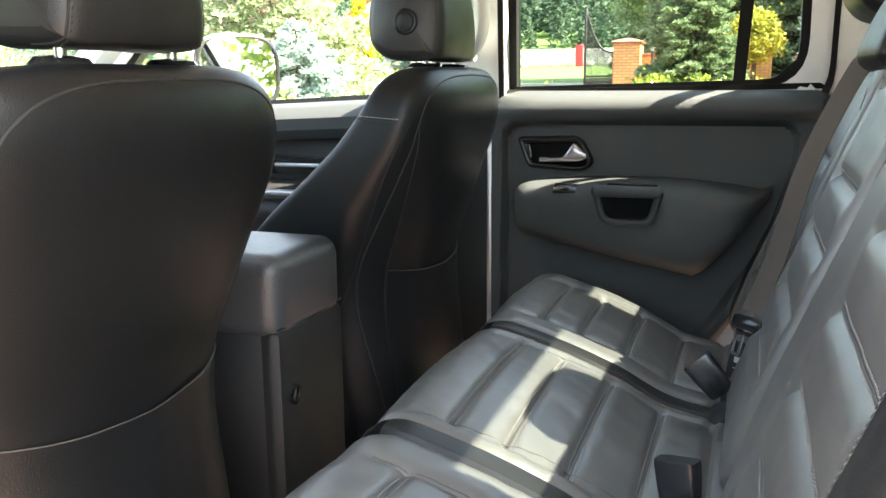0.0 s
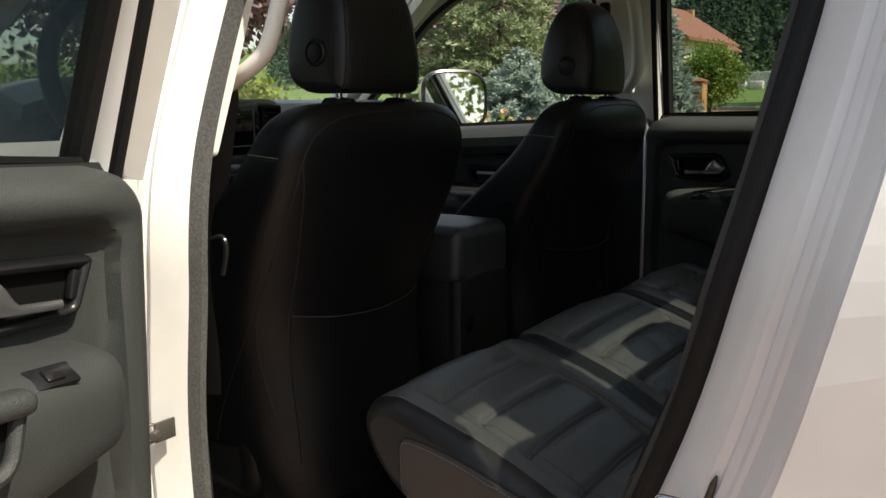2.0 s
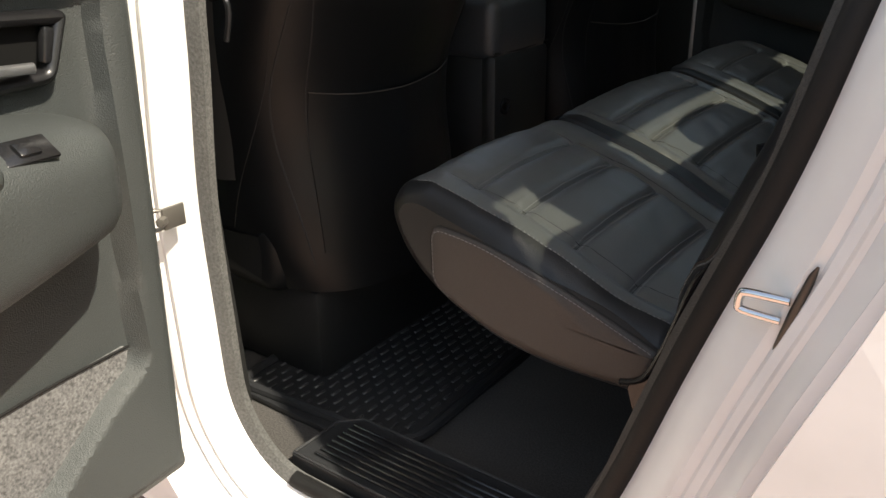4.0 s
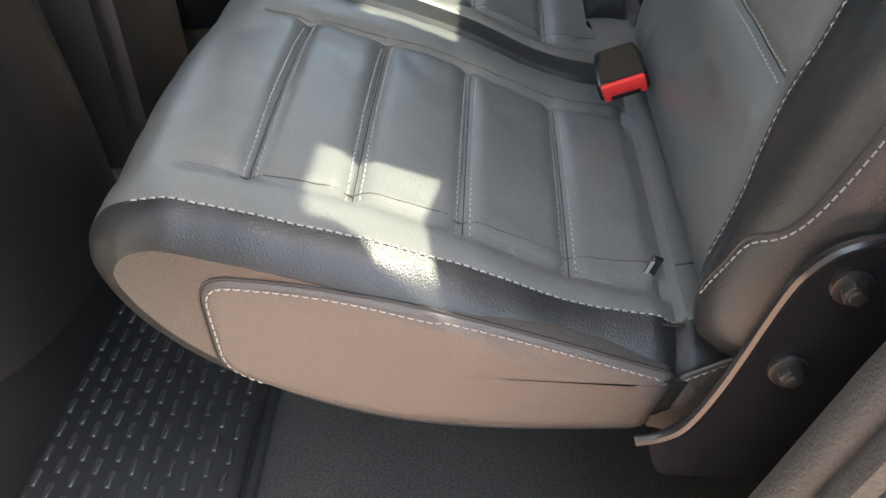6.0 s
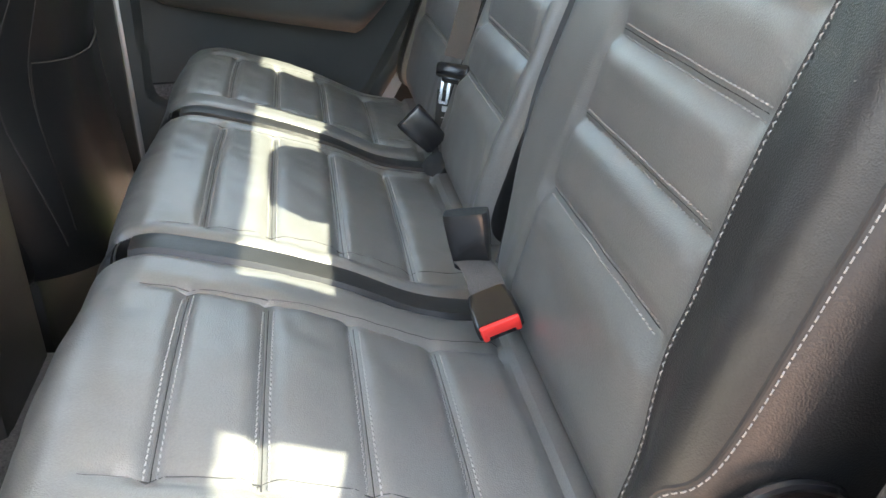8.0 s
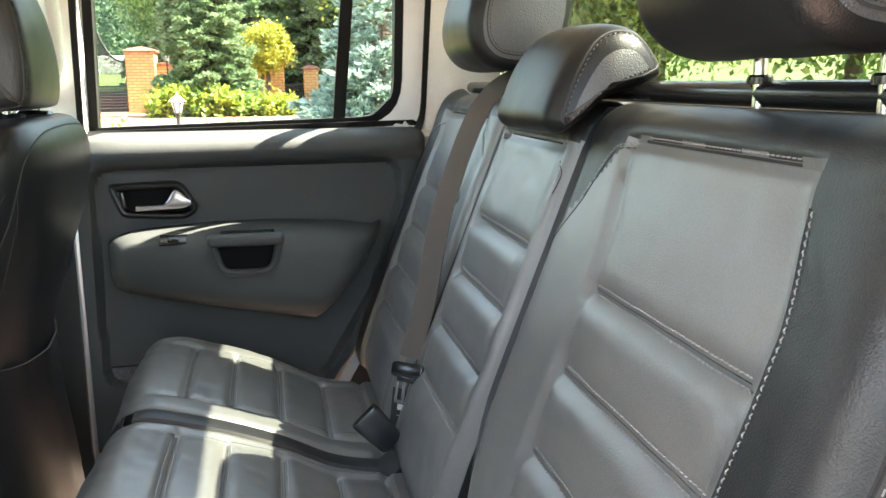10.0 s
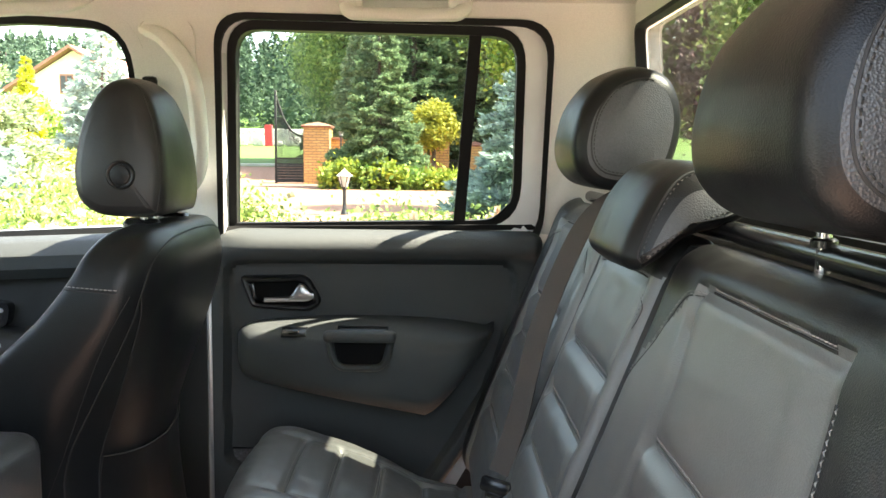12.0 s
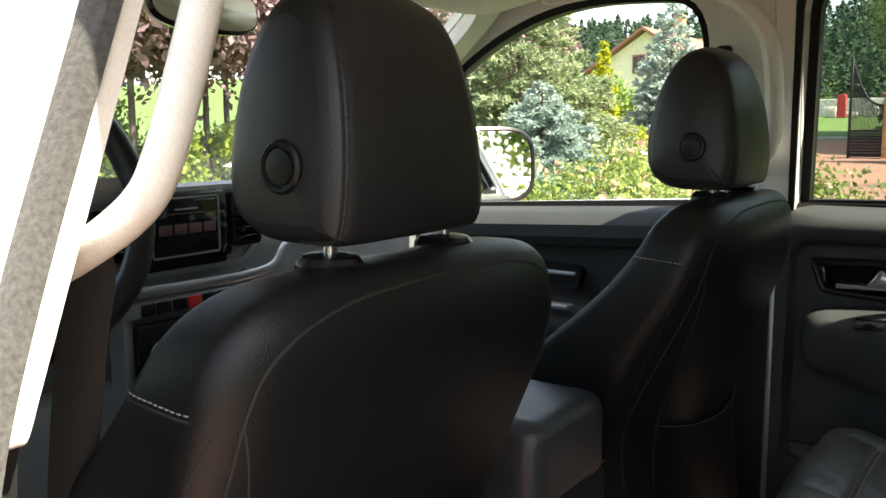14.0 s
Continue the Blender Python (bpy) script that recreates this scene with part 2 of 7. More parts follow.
def tube(pts, r, n=8, closed=False, flat=1.0, caps=True):
    """A tube along pts; r a number or one for each point; flat squeezes it along its side vector."""
    P = [Vector(p) for p in pts]
    T, N = frames_along(P, closed)
    rings = []
    for i, p in enumerate(P):
        rr = r[i] if isinstance(r, (list, tuple)) else r
        B = T[i].cross(N[i])
        rings.append([p + N[i] * (rr * math.cos(2 * math.pi * k / n)) + B * (rr * flat * math.sin(2 * math.pi * k / n)) for k in range(n)])
    return loft(rings, caps and not closed, closed)


def disc(c, axis, r, h, n=24, bevel=0.0):
    """A short round cylinder from c along axis."""
    a = Vector(axis).normalized()
    c = Vector(c)
    u = a.orthogonal().normalized()
    w = a.cross(u)
    prof = [(r, 0.0), (r, h)] if bevel <= 0 else [(r, 0), (r, h - bevel), (r - bevel * 0.3, h - bevel * 0.3), (r - bevel, h)]
    rings = [[c + a * z + u * (q * math.cos(2 * math.pi * k / n)) + w * (q * math.sin(2 * math.pi * k / n)) for k in range(n)] for q, z in prof]
    return loft(rings, True)


def lathe(c, axis, prof, n=20):
    """Turned solid: prof is (radius, distance along axis)."""
    a = Vector(axis).normalized()
    c = Vector(c)
    u = a.orthogonal().normalized()
    w = a.cross(u)
    rings = [[c + a * z + u * (q * math.cos(2 * math.pi * k / n)) + w * (q * math.sin(2 * math.pi * k / n)) for k in range(n)] for q, z in prof]
    return loft(rings, True)


def round_poly(pts, r, seg=5):
    """A 2D polygon with rounded corners; r one number or one for each corner."""
    out = []
    n = len(pts)
    for i in range(n):
        p = Vector(pts[i]).to_2d()
        a = Vector(pts[i - 1]).to_2d()
        b = Vector(pts[(i + 1) % n]).to_2d()
        rr = r[i] if isinstance(r, (list, tuple)) else r
        if rr <= 0:
            out.append(p)
            continue
        la, lb = (a - p).length, (b - p).length
        d = min(rr, la * 0.48, lb * 0.48)
        pa, pb = p + (a - p).normalized() * d, p + (b - p).normalized() * d
        for k in range(seg + 1):
            t = k / seg
            out.append((1 - t) ** 2 * pa + 2 * t * (1 - t) * p + t * t * pb)
    return [(q.x, q.y) for q in out]


def plate(outer, holes, place, thick):
    """A plate with holes: 2D loops filled, placed by place(u, v, d) at d = 0 and d = thick, with its edges closed."""
    bm = bmesh.new()
    loops = []
    for lp in [outer, *holes]:
        vs = [bm.verts.new((p[0], p[1], 0)) for p in lp]
        loops.append(vs)
        for i in range(len(vs)):
            bm.edges.new((vs[i], vs[(i + 1) % len(vs)]))
    bmesh.ops.triangle_fill(bm, use_beauty=True, use_dissolve=False, edges=list(bm.edges))
    bm.verts.index_update()
    P = [(v.co.x, v.co.y) for v in bm.verts]
    n = len(P)
    V = [Vector(place(u, v, 0.0)) for u, v in P] + [Vector(place(u, v, thick)) for u, v in P]
    F = []
    for f in bm.faces:
        q = [v.index for v in f.verts]
        F.append(tuple(q))
        F.append(tuple(i + n for i in reversed(q)))
    for vs in loops:
        q = [v.index for v in vs]
        for i in range(len(q)):
            a, b = q[i], q[(i + 1) % len(q)]
            F.append((a, b, b + n, a + n))
    bm.free()
    bm = bmesh.new()
    bv = [bm.verts.new(v) for v in V]
    for f in F:
        try:
            bm.faces.new([bv[i] for i in f])
        except ValueError:
            pass
    bmesh.ops.recalc_face_normals(bm, faces=list(bm.faces))
    bm.verts.index_update()
    V = [v.co.copy() for v in bm.verts]
    F = [tuple(v.index for v in f.verts) for f in bm.faces]
    bm.free()
    return V, F


def strip(loop_a, loop_b, place, thick):
    """A frame between two loops of equally many 2D points."""
    n = len(loop_a)
    rings = []
    for i in range(n):
        a, b = loop_a[i], loop_b[i]
        rings.append([Vector(place(a[0], a[1], 0)), Vector(place(b[0], b[1], 0)), Vector(place(b[0], b[1], thick)), Vector(place(a[0], a[1], thick))])
    return loft(rings, False, True)


def inset_loop(lp, d):
    """The 2D loop moved inwards by d (outwards: minus)."""
    n = len(lp)
    area = sum(lp[i][0] * lp[(i + 1) % n][1] - lp[(i + 1) % n][0] * lp[i][1] for i in range(n))
    s = 1 if area > 0 else -1
    out = []
    for i in range(n):
        a, b = Vector(lp[i - 1]), Vector(lp[(i + 1) % n])
        t = (b - a)
        t = t.normalized() if t.length > 1e-9 else Vector((1, 0))
        out.append((lp[i][0] - t.y * d * s, lp[i][1] + t.x * d * s))
    return out


def bvh_of(vf):
    return BVHTree.FromPolygons([Vector(v) for v in vf[0]], vf[1])


def drape(bvh, pts, way, lift=0.0, far=0.6):
    """Points moved along way onto a surface; those that miss are left out."""
    w = Vector(way).normalized()
    out = []
    for p in pts:
        hit, nrm, _, _ = bvh.ray_cast(Vector(p) - w * far, w, far * 2)
        if hit is not None:
            if nrm.dot(w) > 0:
                nrm = -nrm
            out.append((hit + nrm * lift, nrm))
    return out


def resample(pts, step):
    P = [Vector(p) for p in pts]
    out = [P[0]]
    left = step
    for a, b in zip(P, P[1:]):
        d = (b - a).length
        pos = 0.0
        while d - pos >= left:
            pos += left
            out.append(a + (b - a) * (pos / d))
            left = step
        left -= d - pos
    return out


def dashes(line, length=0.0045, pitch=0.0065, r=0.0007):
    """Stitches along a list of (place, normal)."""
    V, F = [], []
    if len(line) < 2:
        return V, F
    P = resample([p for p, _ in line], pitch)
    j = 0
    for i in range(len(P) - 1):
        t = (P[i + 1] - P[i])
        if t.length < 1e-6 or t.length > pitch * 3:
            continue
        t.normalize()
        while j < len(line) - 1 and (line[j][0] - P[i]).length > (line[j + 1][0] - P[i]).length:
            j += 1
        nr = line[j][1]
        b = t.cross(nr).normalized()
        a, e = P[i], P[i] + t * length
        m = (a + e) / 2 + nr * r
        o = len(V)
        V += [a - nr * r, a + b * r, a - b * r, m + b * r, m + nr * r, m - b * r, e - nr * r, e + b * r, e - b * r]
        F += [(o, o + 1, o + 2), (o + 1, o + 3, o + 4), (o + 1, o + 4, o + 2), (o + 2, o + 4, o + 5), (o + 3, o + 7, o + 4), (o + 4, o + 7, o + 8), (o + 4, o + 8, o + 5), (o + 6, o + 8, o + 7)]
    return V, F


def seam(bvh, pts, way, parent, name="seam", stitch=0.0045, both=False, r=0.0009, thread=True, step=0.006, material=None, size=0.0007):
    """A sunk seam line along pts draped on a surface, its crease shade painted as a dark tube, with a row of stitches
    beside it.
    """
    line = drape(bvh, resample(pts, step), way, -r * 0.2)
    if len(line) < 3:
        return
    s = part(name, tube([p for p, _ in line], r, 5), M_SEAM, parent)
    if thread:
        rows = []
        for sg in ((1, -1) if both else (1,)):
            off = []
            for i, (p, nr) in enumerate(line):
                t = (line[min(i + 1, len(line) - 1)][0] - line[max(i - 1, 0)][0])
                if t.length < 1e-7:
                    continue
                off.append(p + t.normalized().cross(nr) * stitch * sg)
            rows.append(dashes(drape(bvh, off, way, 0.0004), r=size))
        vf = join(*rows)
        if vf[1]:
            part("stitching", vf, material or M_THREAD, s, "pale stitching thread" if not material else "", smooth=False)
    return s

# ---- the car's shell ----
YC = 1.25          # the car's middle line
BELT = 1.18        # the window ledge
FLOOR = 0.37


def side_y(z):
    """The inner face of the right side, by height."""
    return 2.065 if z <= BELT else 2.075 - (z - BELT) * 0.49


def right(u, v, d):
    return (u, side_y(v) + d, v)


def left(u, v, d):
    return (u, 2 * YC - side_y(v) - d, v)


REAR_WINDOW = round_poly([(-0.262, 1.182), (0.372, 1.197), (0.358, 1.592), (-0.212, 1.600)], [0.012, 0.09, 0.065, 0.06], 6)
FRONT_WINDOW = round_poly([(-1.50, 1.125), (-0.43, 1.178), (-0.405, 1.590), (-0.70, 1.606), (-0.97, 1.510), (-1.22, 1.33)], [0.05, 0.02, 0.08, 0.2, 0.2, 0.1], 6)


def window_out(e):
    """The rear door window's outline, grown: little at the front and top, more at the rear and below."""
    return [(x + (-0.012 - e if x < 0.05 else 0.046 + e), z + (0.003 + e if z > 1.4 else -0.047 - e)) for x, z in REAR_WINDOW]


REAR_HOLE = window_out(0.009)
FRONT_HOLE = inset_loop(FRONT_WINDOW, -0.03)


def side_wall(name, place, label):
    """Cream trim above the belt with the two door openings, white sheet metal outside."""
    outer = [(-1.62, 1.05), (-1.52, 1.20), (-1.26, 1.39), (-1.00, 1.56), (-0.76, 1.648), (-0.4, 1.665), (0.56, 1.655), (0.60, 1.62), (0.66, 1.15)]
    rear = [(x, max(z, 1.10)) for x, z in REAR_HOLE]
    front = [(x, max(z, 1.10)) for x, z in FRONT_HOLE]
    w = part(name, plate(outer, [rear, front], place, 0.035), M_CREAM, None, "", "structure", smooth=False)
    tagged(w, label, "wall")
    part("outer_skin", plate(inset_loop(outer, -0.005), [rear, front], lambda u, v, d: place(u, v, d + 0.037), 0.03), M_WHITE, w, "white painted sheet metal", smooth=False)
    return w


wall_right = side_wall("wall_right", right, "cream plastic pillar trim round the window openings")

part("quarter_panel", plate([(-1.62, 0.30), (0.72, 0.30), (0.72, 1.14), (-1.62, 1.06)], [], lambda u, v, d: (u, 2.216 + d, v), 0.02), M_WHITE, wall_right, "white painted lower body side", smooth=False)
part("side_lining", plate([(0.10, 0.37), (0.60, 0.37), (0.60, 1.16), (0.30, 1.16)], [], lambda u, v, d: (u, 2.116 + d, v), 0.02), M_TRIM_D, wall_right, "dark plastic side lining", smooth=False)
part("pillar_return", plate([(0.30, 0.95), (0.66, 0.95), (0.66, 1.20), (0.36, 1.20)], [], lambda u, v, d: (u, 2.085 + d, v), 0.02), M_TRIM_D, wall_right, smooth=False)


def grid_surface(nu, nv, f):
    V = [Vector(f(i / nu, j / nv)) for i in range(nu + 1) for j in range(nv + 1)]
    F = []
    for i in range(nu):
        for j in range(nv):
            a = i * (nv + 1) + j
            F.append((a, a + 1, a + nv + 2, a + nv + 1))
    return V, F


def thick_grid(nu, nv, f, off):
    """A grid surface with a second face moved by off, closed round its rim."""
    V, F = grid_surface(nu, nv, f)
    n = len(V)
    o = Vector(off)
    V2 = V + [v + o for v in V]
    F2 = list(F) + [tuple(i + n for i in reversed(q)) for q in F]
    rim = [i * (nv + 1) for i in range(nu + 1)] + [nu * (nv + 1) + j for j in range(1, nv + 1)] + [i * (nv + 1) + nv for i in range(nu - 1, -1, -1)] + [j for j in range(nv - 1, 0, -1)]
    for k in range(len(rim)):
        a, b = rim[k], rim[(k + 1) % len(rim)]
        F2.append((b, a, a + n, b + n))
    return V2, F2


def roof_z(x, s):
    return 1.675 - 0.05 * abs(s) ** 4 - 0.05 * max(0.0, (-0.35 - x)) ** 1.6


ceiling = part("ceiling", thick_grid(30, 24, lambda a, b: (-0.90 + 1.49 * a, YC + (b * 2 - 1) * 0.645, roof_z(-0.90 + 1.49 * a, b * 2 - 1)), (0, 0, 0.03)), M_HEADLINER, None, "pale beige cloth headliner", "structure")
roof = part("roof", thick_grid(20, 16, lambda a, b: (-0.92 + 1.54 * a, YC + (b * 2 - 1) * 0.69, roof_z(-0.92 + 1.54 * a, (b * 2 - 1)) + 0.045), (0, 0, 0.025)), M_WHITE, None, "white painted steel roof", "structure")

# floor, tunnel and front bulkhead
floor = part("floor", box((-0.45, YC, FLOOR - 0.03), (2.2, 1.60, 0.06), 0.01), M_CARPET, None, "dark grey carpeted car floor", "structure")


def tunnel():
    rings = []
    for x in (-1.6, -0.40, -0.36, 0.30):
        h = 0.12 if x < -0.3 else 0.05
        rings.append([(x, YC + w, FLOOR + z) for w, z in ((-0.17, -0.01), (-0.13, h * 0.8), (-0.09, h), (0.09, h), (0.13, h * 0.8), (0.17, -0.01))])
    return loft(rings, True)


part("floor_tunnel", tunnel(), M_CARPET, None, "carpeted hump along the floor's middle", "structure")

# the rear wall of the cabin with its window
REAR_GLASS = round_poly([(0.545, 1.262), (1.905, 1.262), (1.87, 1.600), (0.60, 1.600)], 0.03, 6)
wall_rear = part("wall_rear", plate([(0.40, 0.36), (2.10, 0.36), (2.10, 1.18), (1.885, 1.66), (0.615, 1.66), (0.40, 1.18)], [REAR_GLASS], lambda u, v, d: (0.615 + d - (v - 1.2) * 0.12, u, v), 0.05), M_CREAM, None, "", "structure", smooth=False)
tagged(wall_rear, "cream trimmed cabin back wall round its window", "wall")
part("window_frame", strip(REAR_GLASS, inset_loop(REAR_GLASS, 0.008), lambda u, v, d: (0.612 + d - (v - 1.2) * 0.12, u, v), 0.02), M_RUBBER, wall_rear)
part("pane", plate(inset_loop(REAR_GLASS, 0.01), [], lambda u, v, d: (0.635 + d - (v - 1.2) * 0.12, u, v), 0.004), M_TINT_R, wall_rear, "tinted glass pane", smooth=False)
part("lower_lining", box((0.585, YC, 0.815), (0.05, 1.56, 0.87), 0.01), M_CARPET, wall_rear, "dark felt lining")

# windscreen with its header, pillars and scuttle
WS = [(0.58, 1.14), (1.92, 1.14), (1.80, 1.60), (0.70, 1.60)]
WS_R = round_poly(WS, 0.06, 6)


def screen_place(u, v, d):
    return (-1.58 + (v - 1.12) * 1.42 - d * 0.55 + 0.10 * ((u - YC) / 0.7) ** 2, u, v + d * 0.8)


windscreen = part("window_windscreen", plate(inset_loop(WS_R, 0.01), [], screen_place, 0.005), M_GLASS, None, "clear raked windscreen glass", "structure", smooth=False)
windscreen.visible_shadow = False
part("window_frame", strip(inset_loop(WS_R, -0.05), WS_R, screen_place, 0.03), M_CREAM, windscreen, "cream trimmed windscreen surround")
part("outer_frame", strip(inset_loop(WS_R, -0.09), inset_loop(WS_R, 0.004), lambda u, v, d: screen_place(u, v, d + 0.032), 0.02), M_WHITE, windscreen, "white painted screen surround")

# ---- doors ----
def step01(a, b, x):
    t = min(1, max(0, (x - a) / (b - a)))
    return t * t * (3 - 2 * t)


def strip_between(loop, a, b, place, thick):
    return strip(inset_loop(loop, a), inset_loop(loop, b), place, thick)


def rear_door(name, mirrored, hinge, label):
    """A rear side door: frame, glass, trim, armrest, pull cup, latch lever, pocket and loudspeaker."""
    sgn = -1 if mirrored else 1

    def P(x, y, z):
        return (x, YC + sgn * (y - YC), z)

    def place(u, v, d):
        return P(u, side_y(v) + d, v)

    def flip(vf, trim=True):
        V, F = vf
        if trim:
            V = [(0.921 * v[0] + 0.0085, v[1] - 0.05, BELT + (v[2] - BELT) * (0.905 if v[2] < BELT else 1)) for v in V]
        V = [Vector(P(*v)) for v in V]
        return (V, [tuple(reversed(q)) for q in F]) if mirrored else (V, F)

    d = thing(name, P(*hinge), label, "car door", "rear doors")
    skin = round_poly([(-0.41, 1.17), (0.49, 1.18), (0.50, 1.0), (0.43, 0.80), (0.28, 0.58), (0.20, 0.42), (-0.40, 0.40)], [0.02, 0.03, 0.05, 0.1, 0.1, 0.06, 0.05], 6)
    part("outer_skin", flip(plate(skin, [], lambda u, v, q: (u, 2.165 + q - 0.03 * (1.0 - v) ** 2, v), 0.045)), M_WHITE, d, "white painted door skin", smooth=False)
    # window frame, seals, glass
    part("window_frame", flip(strip(window_out(0.0), inset_loop(REAR_WINDOW, -0.004), lambda u, v, q: (u, side_y(v) + 0.004 + q, v), 0.05), False), M_WHITE, d, "white painted window frame")
    part("outer_seal", flip(strip(window_out(0.011), window_out(0.0), lambda u, v, q: (u, side_y(v) - 0.006 + q, v), 0.03), False), M_RUBBER, d, "black rubber door seal")
    part("glass_seal", flip(strip_between(REAR_WINDOW, -0.005, 0.013, lambda u, v, q: (u, side_y(v) + 0.012 + q, v), 0.035), False), M_RUBBER, d, "black rubber glass run")
    part("belt_seal", flip(plate([(-0.30, 1.178), (0.42, 1.189), (0.40, 1.201), (-0.268, 1.189)], [], lambda u, v, q: (u, side_y(v) - 0.004 + q, v), 0.012), False), M_RUBBER, d, "black rubber waist seal", smooth=False)
    part("corner_fillet", flip(plate([(0.28, 1.185), (0.372, 1.19), (0.369, 1.28), (0.352, 1.25), (0.325, 1.222)], [], lambda u, v, q: (u, side_y(v) + 0.016 + q, v), 0.01), False), M_RUBBER, d, smooth=False)
    part("divider_bar", flip(plate([(0.228, 1.188), (0.253, 1.188), (0.276, 1.592), (0.252, 1.592)], [], lambda u, v, q: (u, side_y(v) + 0.014 + q, v), 0.02), False), M_RUBBER, d, "black upright window divider", smooth=False)
    if mirrored:
        part("frame_post", flip(plate([(-0.332, 1.165), (-0.270, 1.180), (-0.222, 1.602), (-0.282, 1.612)], [], lambda u, v, q: (u, side_y(v) + 0.000 + q, v), 0.055), False), M_WHITE, d, "white painted door frame post", smooth=False)
    pane = part("pane", flip(plate(inset_loop(REAR_WINDOW, 0.006), [], lambda u, v, q: (u, side_y(v) + 0.03 + q, v), 0.004), False), M_TINT, d, "lightly tinted window glass", smooth=False)
    pane.visible_shadow = False
    # inner trim: one moulded panel with shoulder ledge, raised border and recessed field
    field = round_poly([(-0.302, 0.615), (-0.245, 0.583), (-0.13, 0.49), (0.10, 0.46), (0.22, 0.62), (0.335, 0.82), (0.392, 1.02), (0.385, 1.116), (-0.302, 1.110)], [0.02, 0.03, 0.04, 0.04, 0.1, 0.1, 0.05, 0.075, 0.05], 6)
    rear = [(0.42, 0.14), (0.47, 0.165), (0.60, 0.25), (0.80, 0.38), (1.02, 0.445), (1.10, 0.452), (1.20, 0.452)]
    ledge = [(-0.02, 0.0), (-0.006, 0.0), (0.0, 0.012), (0.005, 0.022), (0.012, 0.032), (0.022, 0.040), (0.036, 0.045), (0.050, 0.043), (0.062, 0.035), (0.072, 0.027), (0.085, 0.026)]

    def along(table, x):
        if x <= table[0][0]:
            return table[0][1]
        for (x0, y0), (x1, y1) in zip(table, table[1:]):
            if x <= x1:
                return y0 + (y1 - y0) * (x - x0) / (x1 - x0)
        return table[-1][1]

    F2 = np.array(field)
    G2 = np.roll(F2, -1, axis=0)

    def field_depth(u, v):
        """Distance to the field's outline, above zero inside it."""
        p = np.array((u, v))
        e = G2 - F2
        t = np.clip(((p - F2) * e).sum(1) / np.maximum(1e-12, (e * e).sum(1)), 0, 1)
        dist = np.sqrt((((F2 + e * t[:, None]) - p) ** 2).sum(1)).min()
        crossing = ((F2[:, 1] > v) != (G2[:, 1] > v)) & (u < (G2[:, 0] - F2[:, 0]) * (v - F2[:, 1]) / np.where(np.abs(G2[:, 1] - F2[:, 1]) < 1e-9, 1e-9, G2[:, 1] - F2[:, 1]) + F2[:, 0])
        return dist if crossing.sum() % 2 else -dist

    def moulded(sa, sb):
        v = 0.425 + (1.186 - 0.425) * sb
        front = -0.352 + (0.085 - math.sqrt(max(0.0, 0.085 ** 2 - max(0.0, v - 1.101) ** 2)) if v > 1.101 else 0.0)
        back = along(rear, v) - (0.03 - math.sqrt(max(0.0, 0.03 ** 2 - max(0.0, v - 1.156) ** 2)) if v > 1.156 else 0.0)
        u = front + (back - front) * sa
        zt = 1.180 + 0.008 * sa
        deep = along(ledge, zt - v)
        deep = max(deep, 0.026) if zt - v > 0.02 else deep
        deep = deep - max(0.0, deep - 0.026) * (1 - step01(0.0, 0.12, u - front)) * 0.8
        deep -= 0.026 * step01(-0.004, 0.011, field_depth(u, v)) * step01(0.058, 0.075, zt - v)
        rim = min(u - front, back - u, v - 0.425)
        deep *= math.sqrt(max(0.0, 1 - (1 - min(1.0, rim / 0.022)) ** 2))
        return (u, 2.113 - deep, v)
    part("inner_panel", flip(thick_grid(96, 110, moulded, (0, 0.05, 0))), M_TRIM, d, "grained dark grey moulded plastic panel")
    # armrest: a boat-shaped bulge
    rings = []
    n = 34
    for i in range(n + 1):
        t = i / n
        x = -0.272 + 0.61 * t
        swell = math.sin(math.pi * min(1, 0.10 + t * 1.6) / 2) if t < 0.55 else 1
        end = (1 - t) / 0.16 if t > 0.84 else (t / 0.10 if t < 0.10 else 1.0)
        e = math.sqrt(max(0.02, 1 - (1 - min(1, end)) ** 2))
        top = 0.978 - 0.020 * abs(2 * t - 1) ** 2
        bot = 0.835 - 0.085 * min(1, t / 0.74) + 0.20 * max(0, (t - 0.74) / 0.26) ** 1.25
        depth = (0.080 + 0.062 * swell) * e
        zc, hz = (top + bot) / 2, max(0.012, (top - bot) / 2 * (0.55 + 0.45 * e))
        ring = []
        for k in range(22):
            a = math.pi / 2 + math.pi * k / 21
            c, s = math.cos(a), math.sin(a)
            ring.append((x, 2.112 + depth * -abs(c) ** (2 / 3.4), zc + hz * math.copysign(abs(s) ** (2 / 3.4), s)))
        rings.append(ring)
    part("armrest", flip(loft(rings, True)), M_TRIM, d, "bulging moulded armrest")
    arm_bv = bvh_of(loft(rings, True))

    def on_arm(x, y, size, r, lift):
        (p, nr), = drape(arm_bv, [(x, y, 1.2)], (0, 0, -1))
        return box(p + nr * lift, size, r, nr.to_track_quat('Z', 'Y').to_matrix().to_4x4() if False else Matrix.Rotation(math.atan2(-nr.y, nr.z), 4, 'X'))
    # pull cup in the armrest
    cl = round_poly([(-0.047, 0.968), (-0.024, 0.884), (0.092, 0.884), (0.113, 0.968)], [0.012, 0.03, 0.03, 0.012], 5)
    pc = part("pull_cup", flip(tube([(u, 1.955 - 0.10 * (0.968 - v), v) for u, v in inset_loop(cl, 0.007)], 0.0085, 10, closed=True)), M_TRIM, d, "grey moulded pull handle frame")
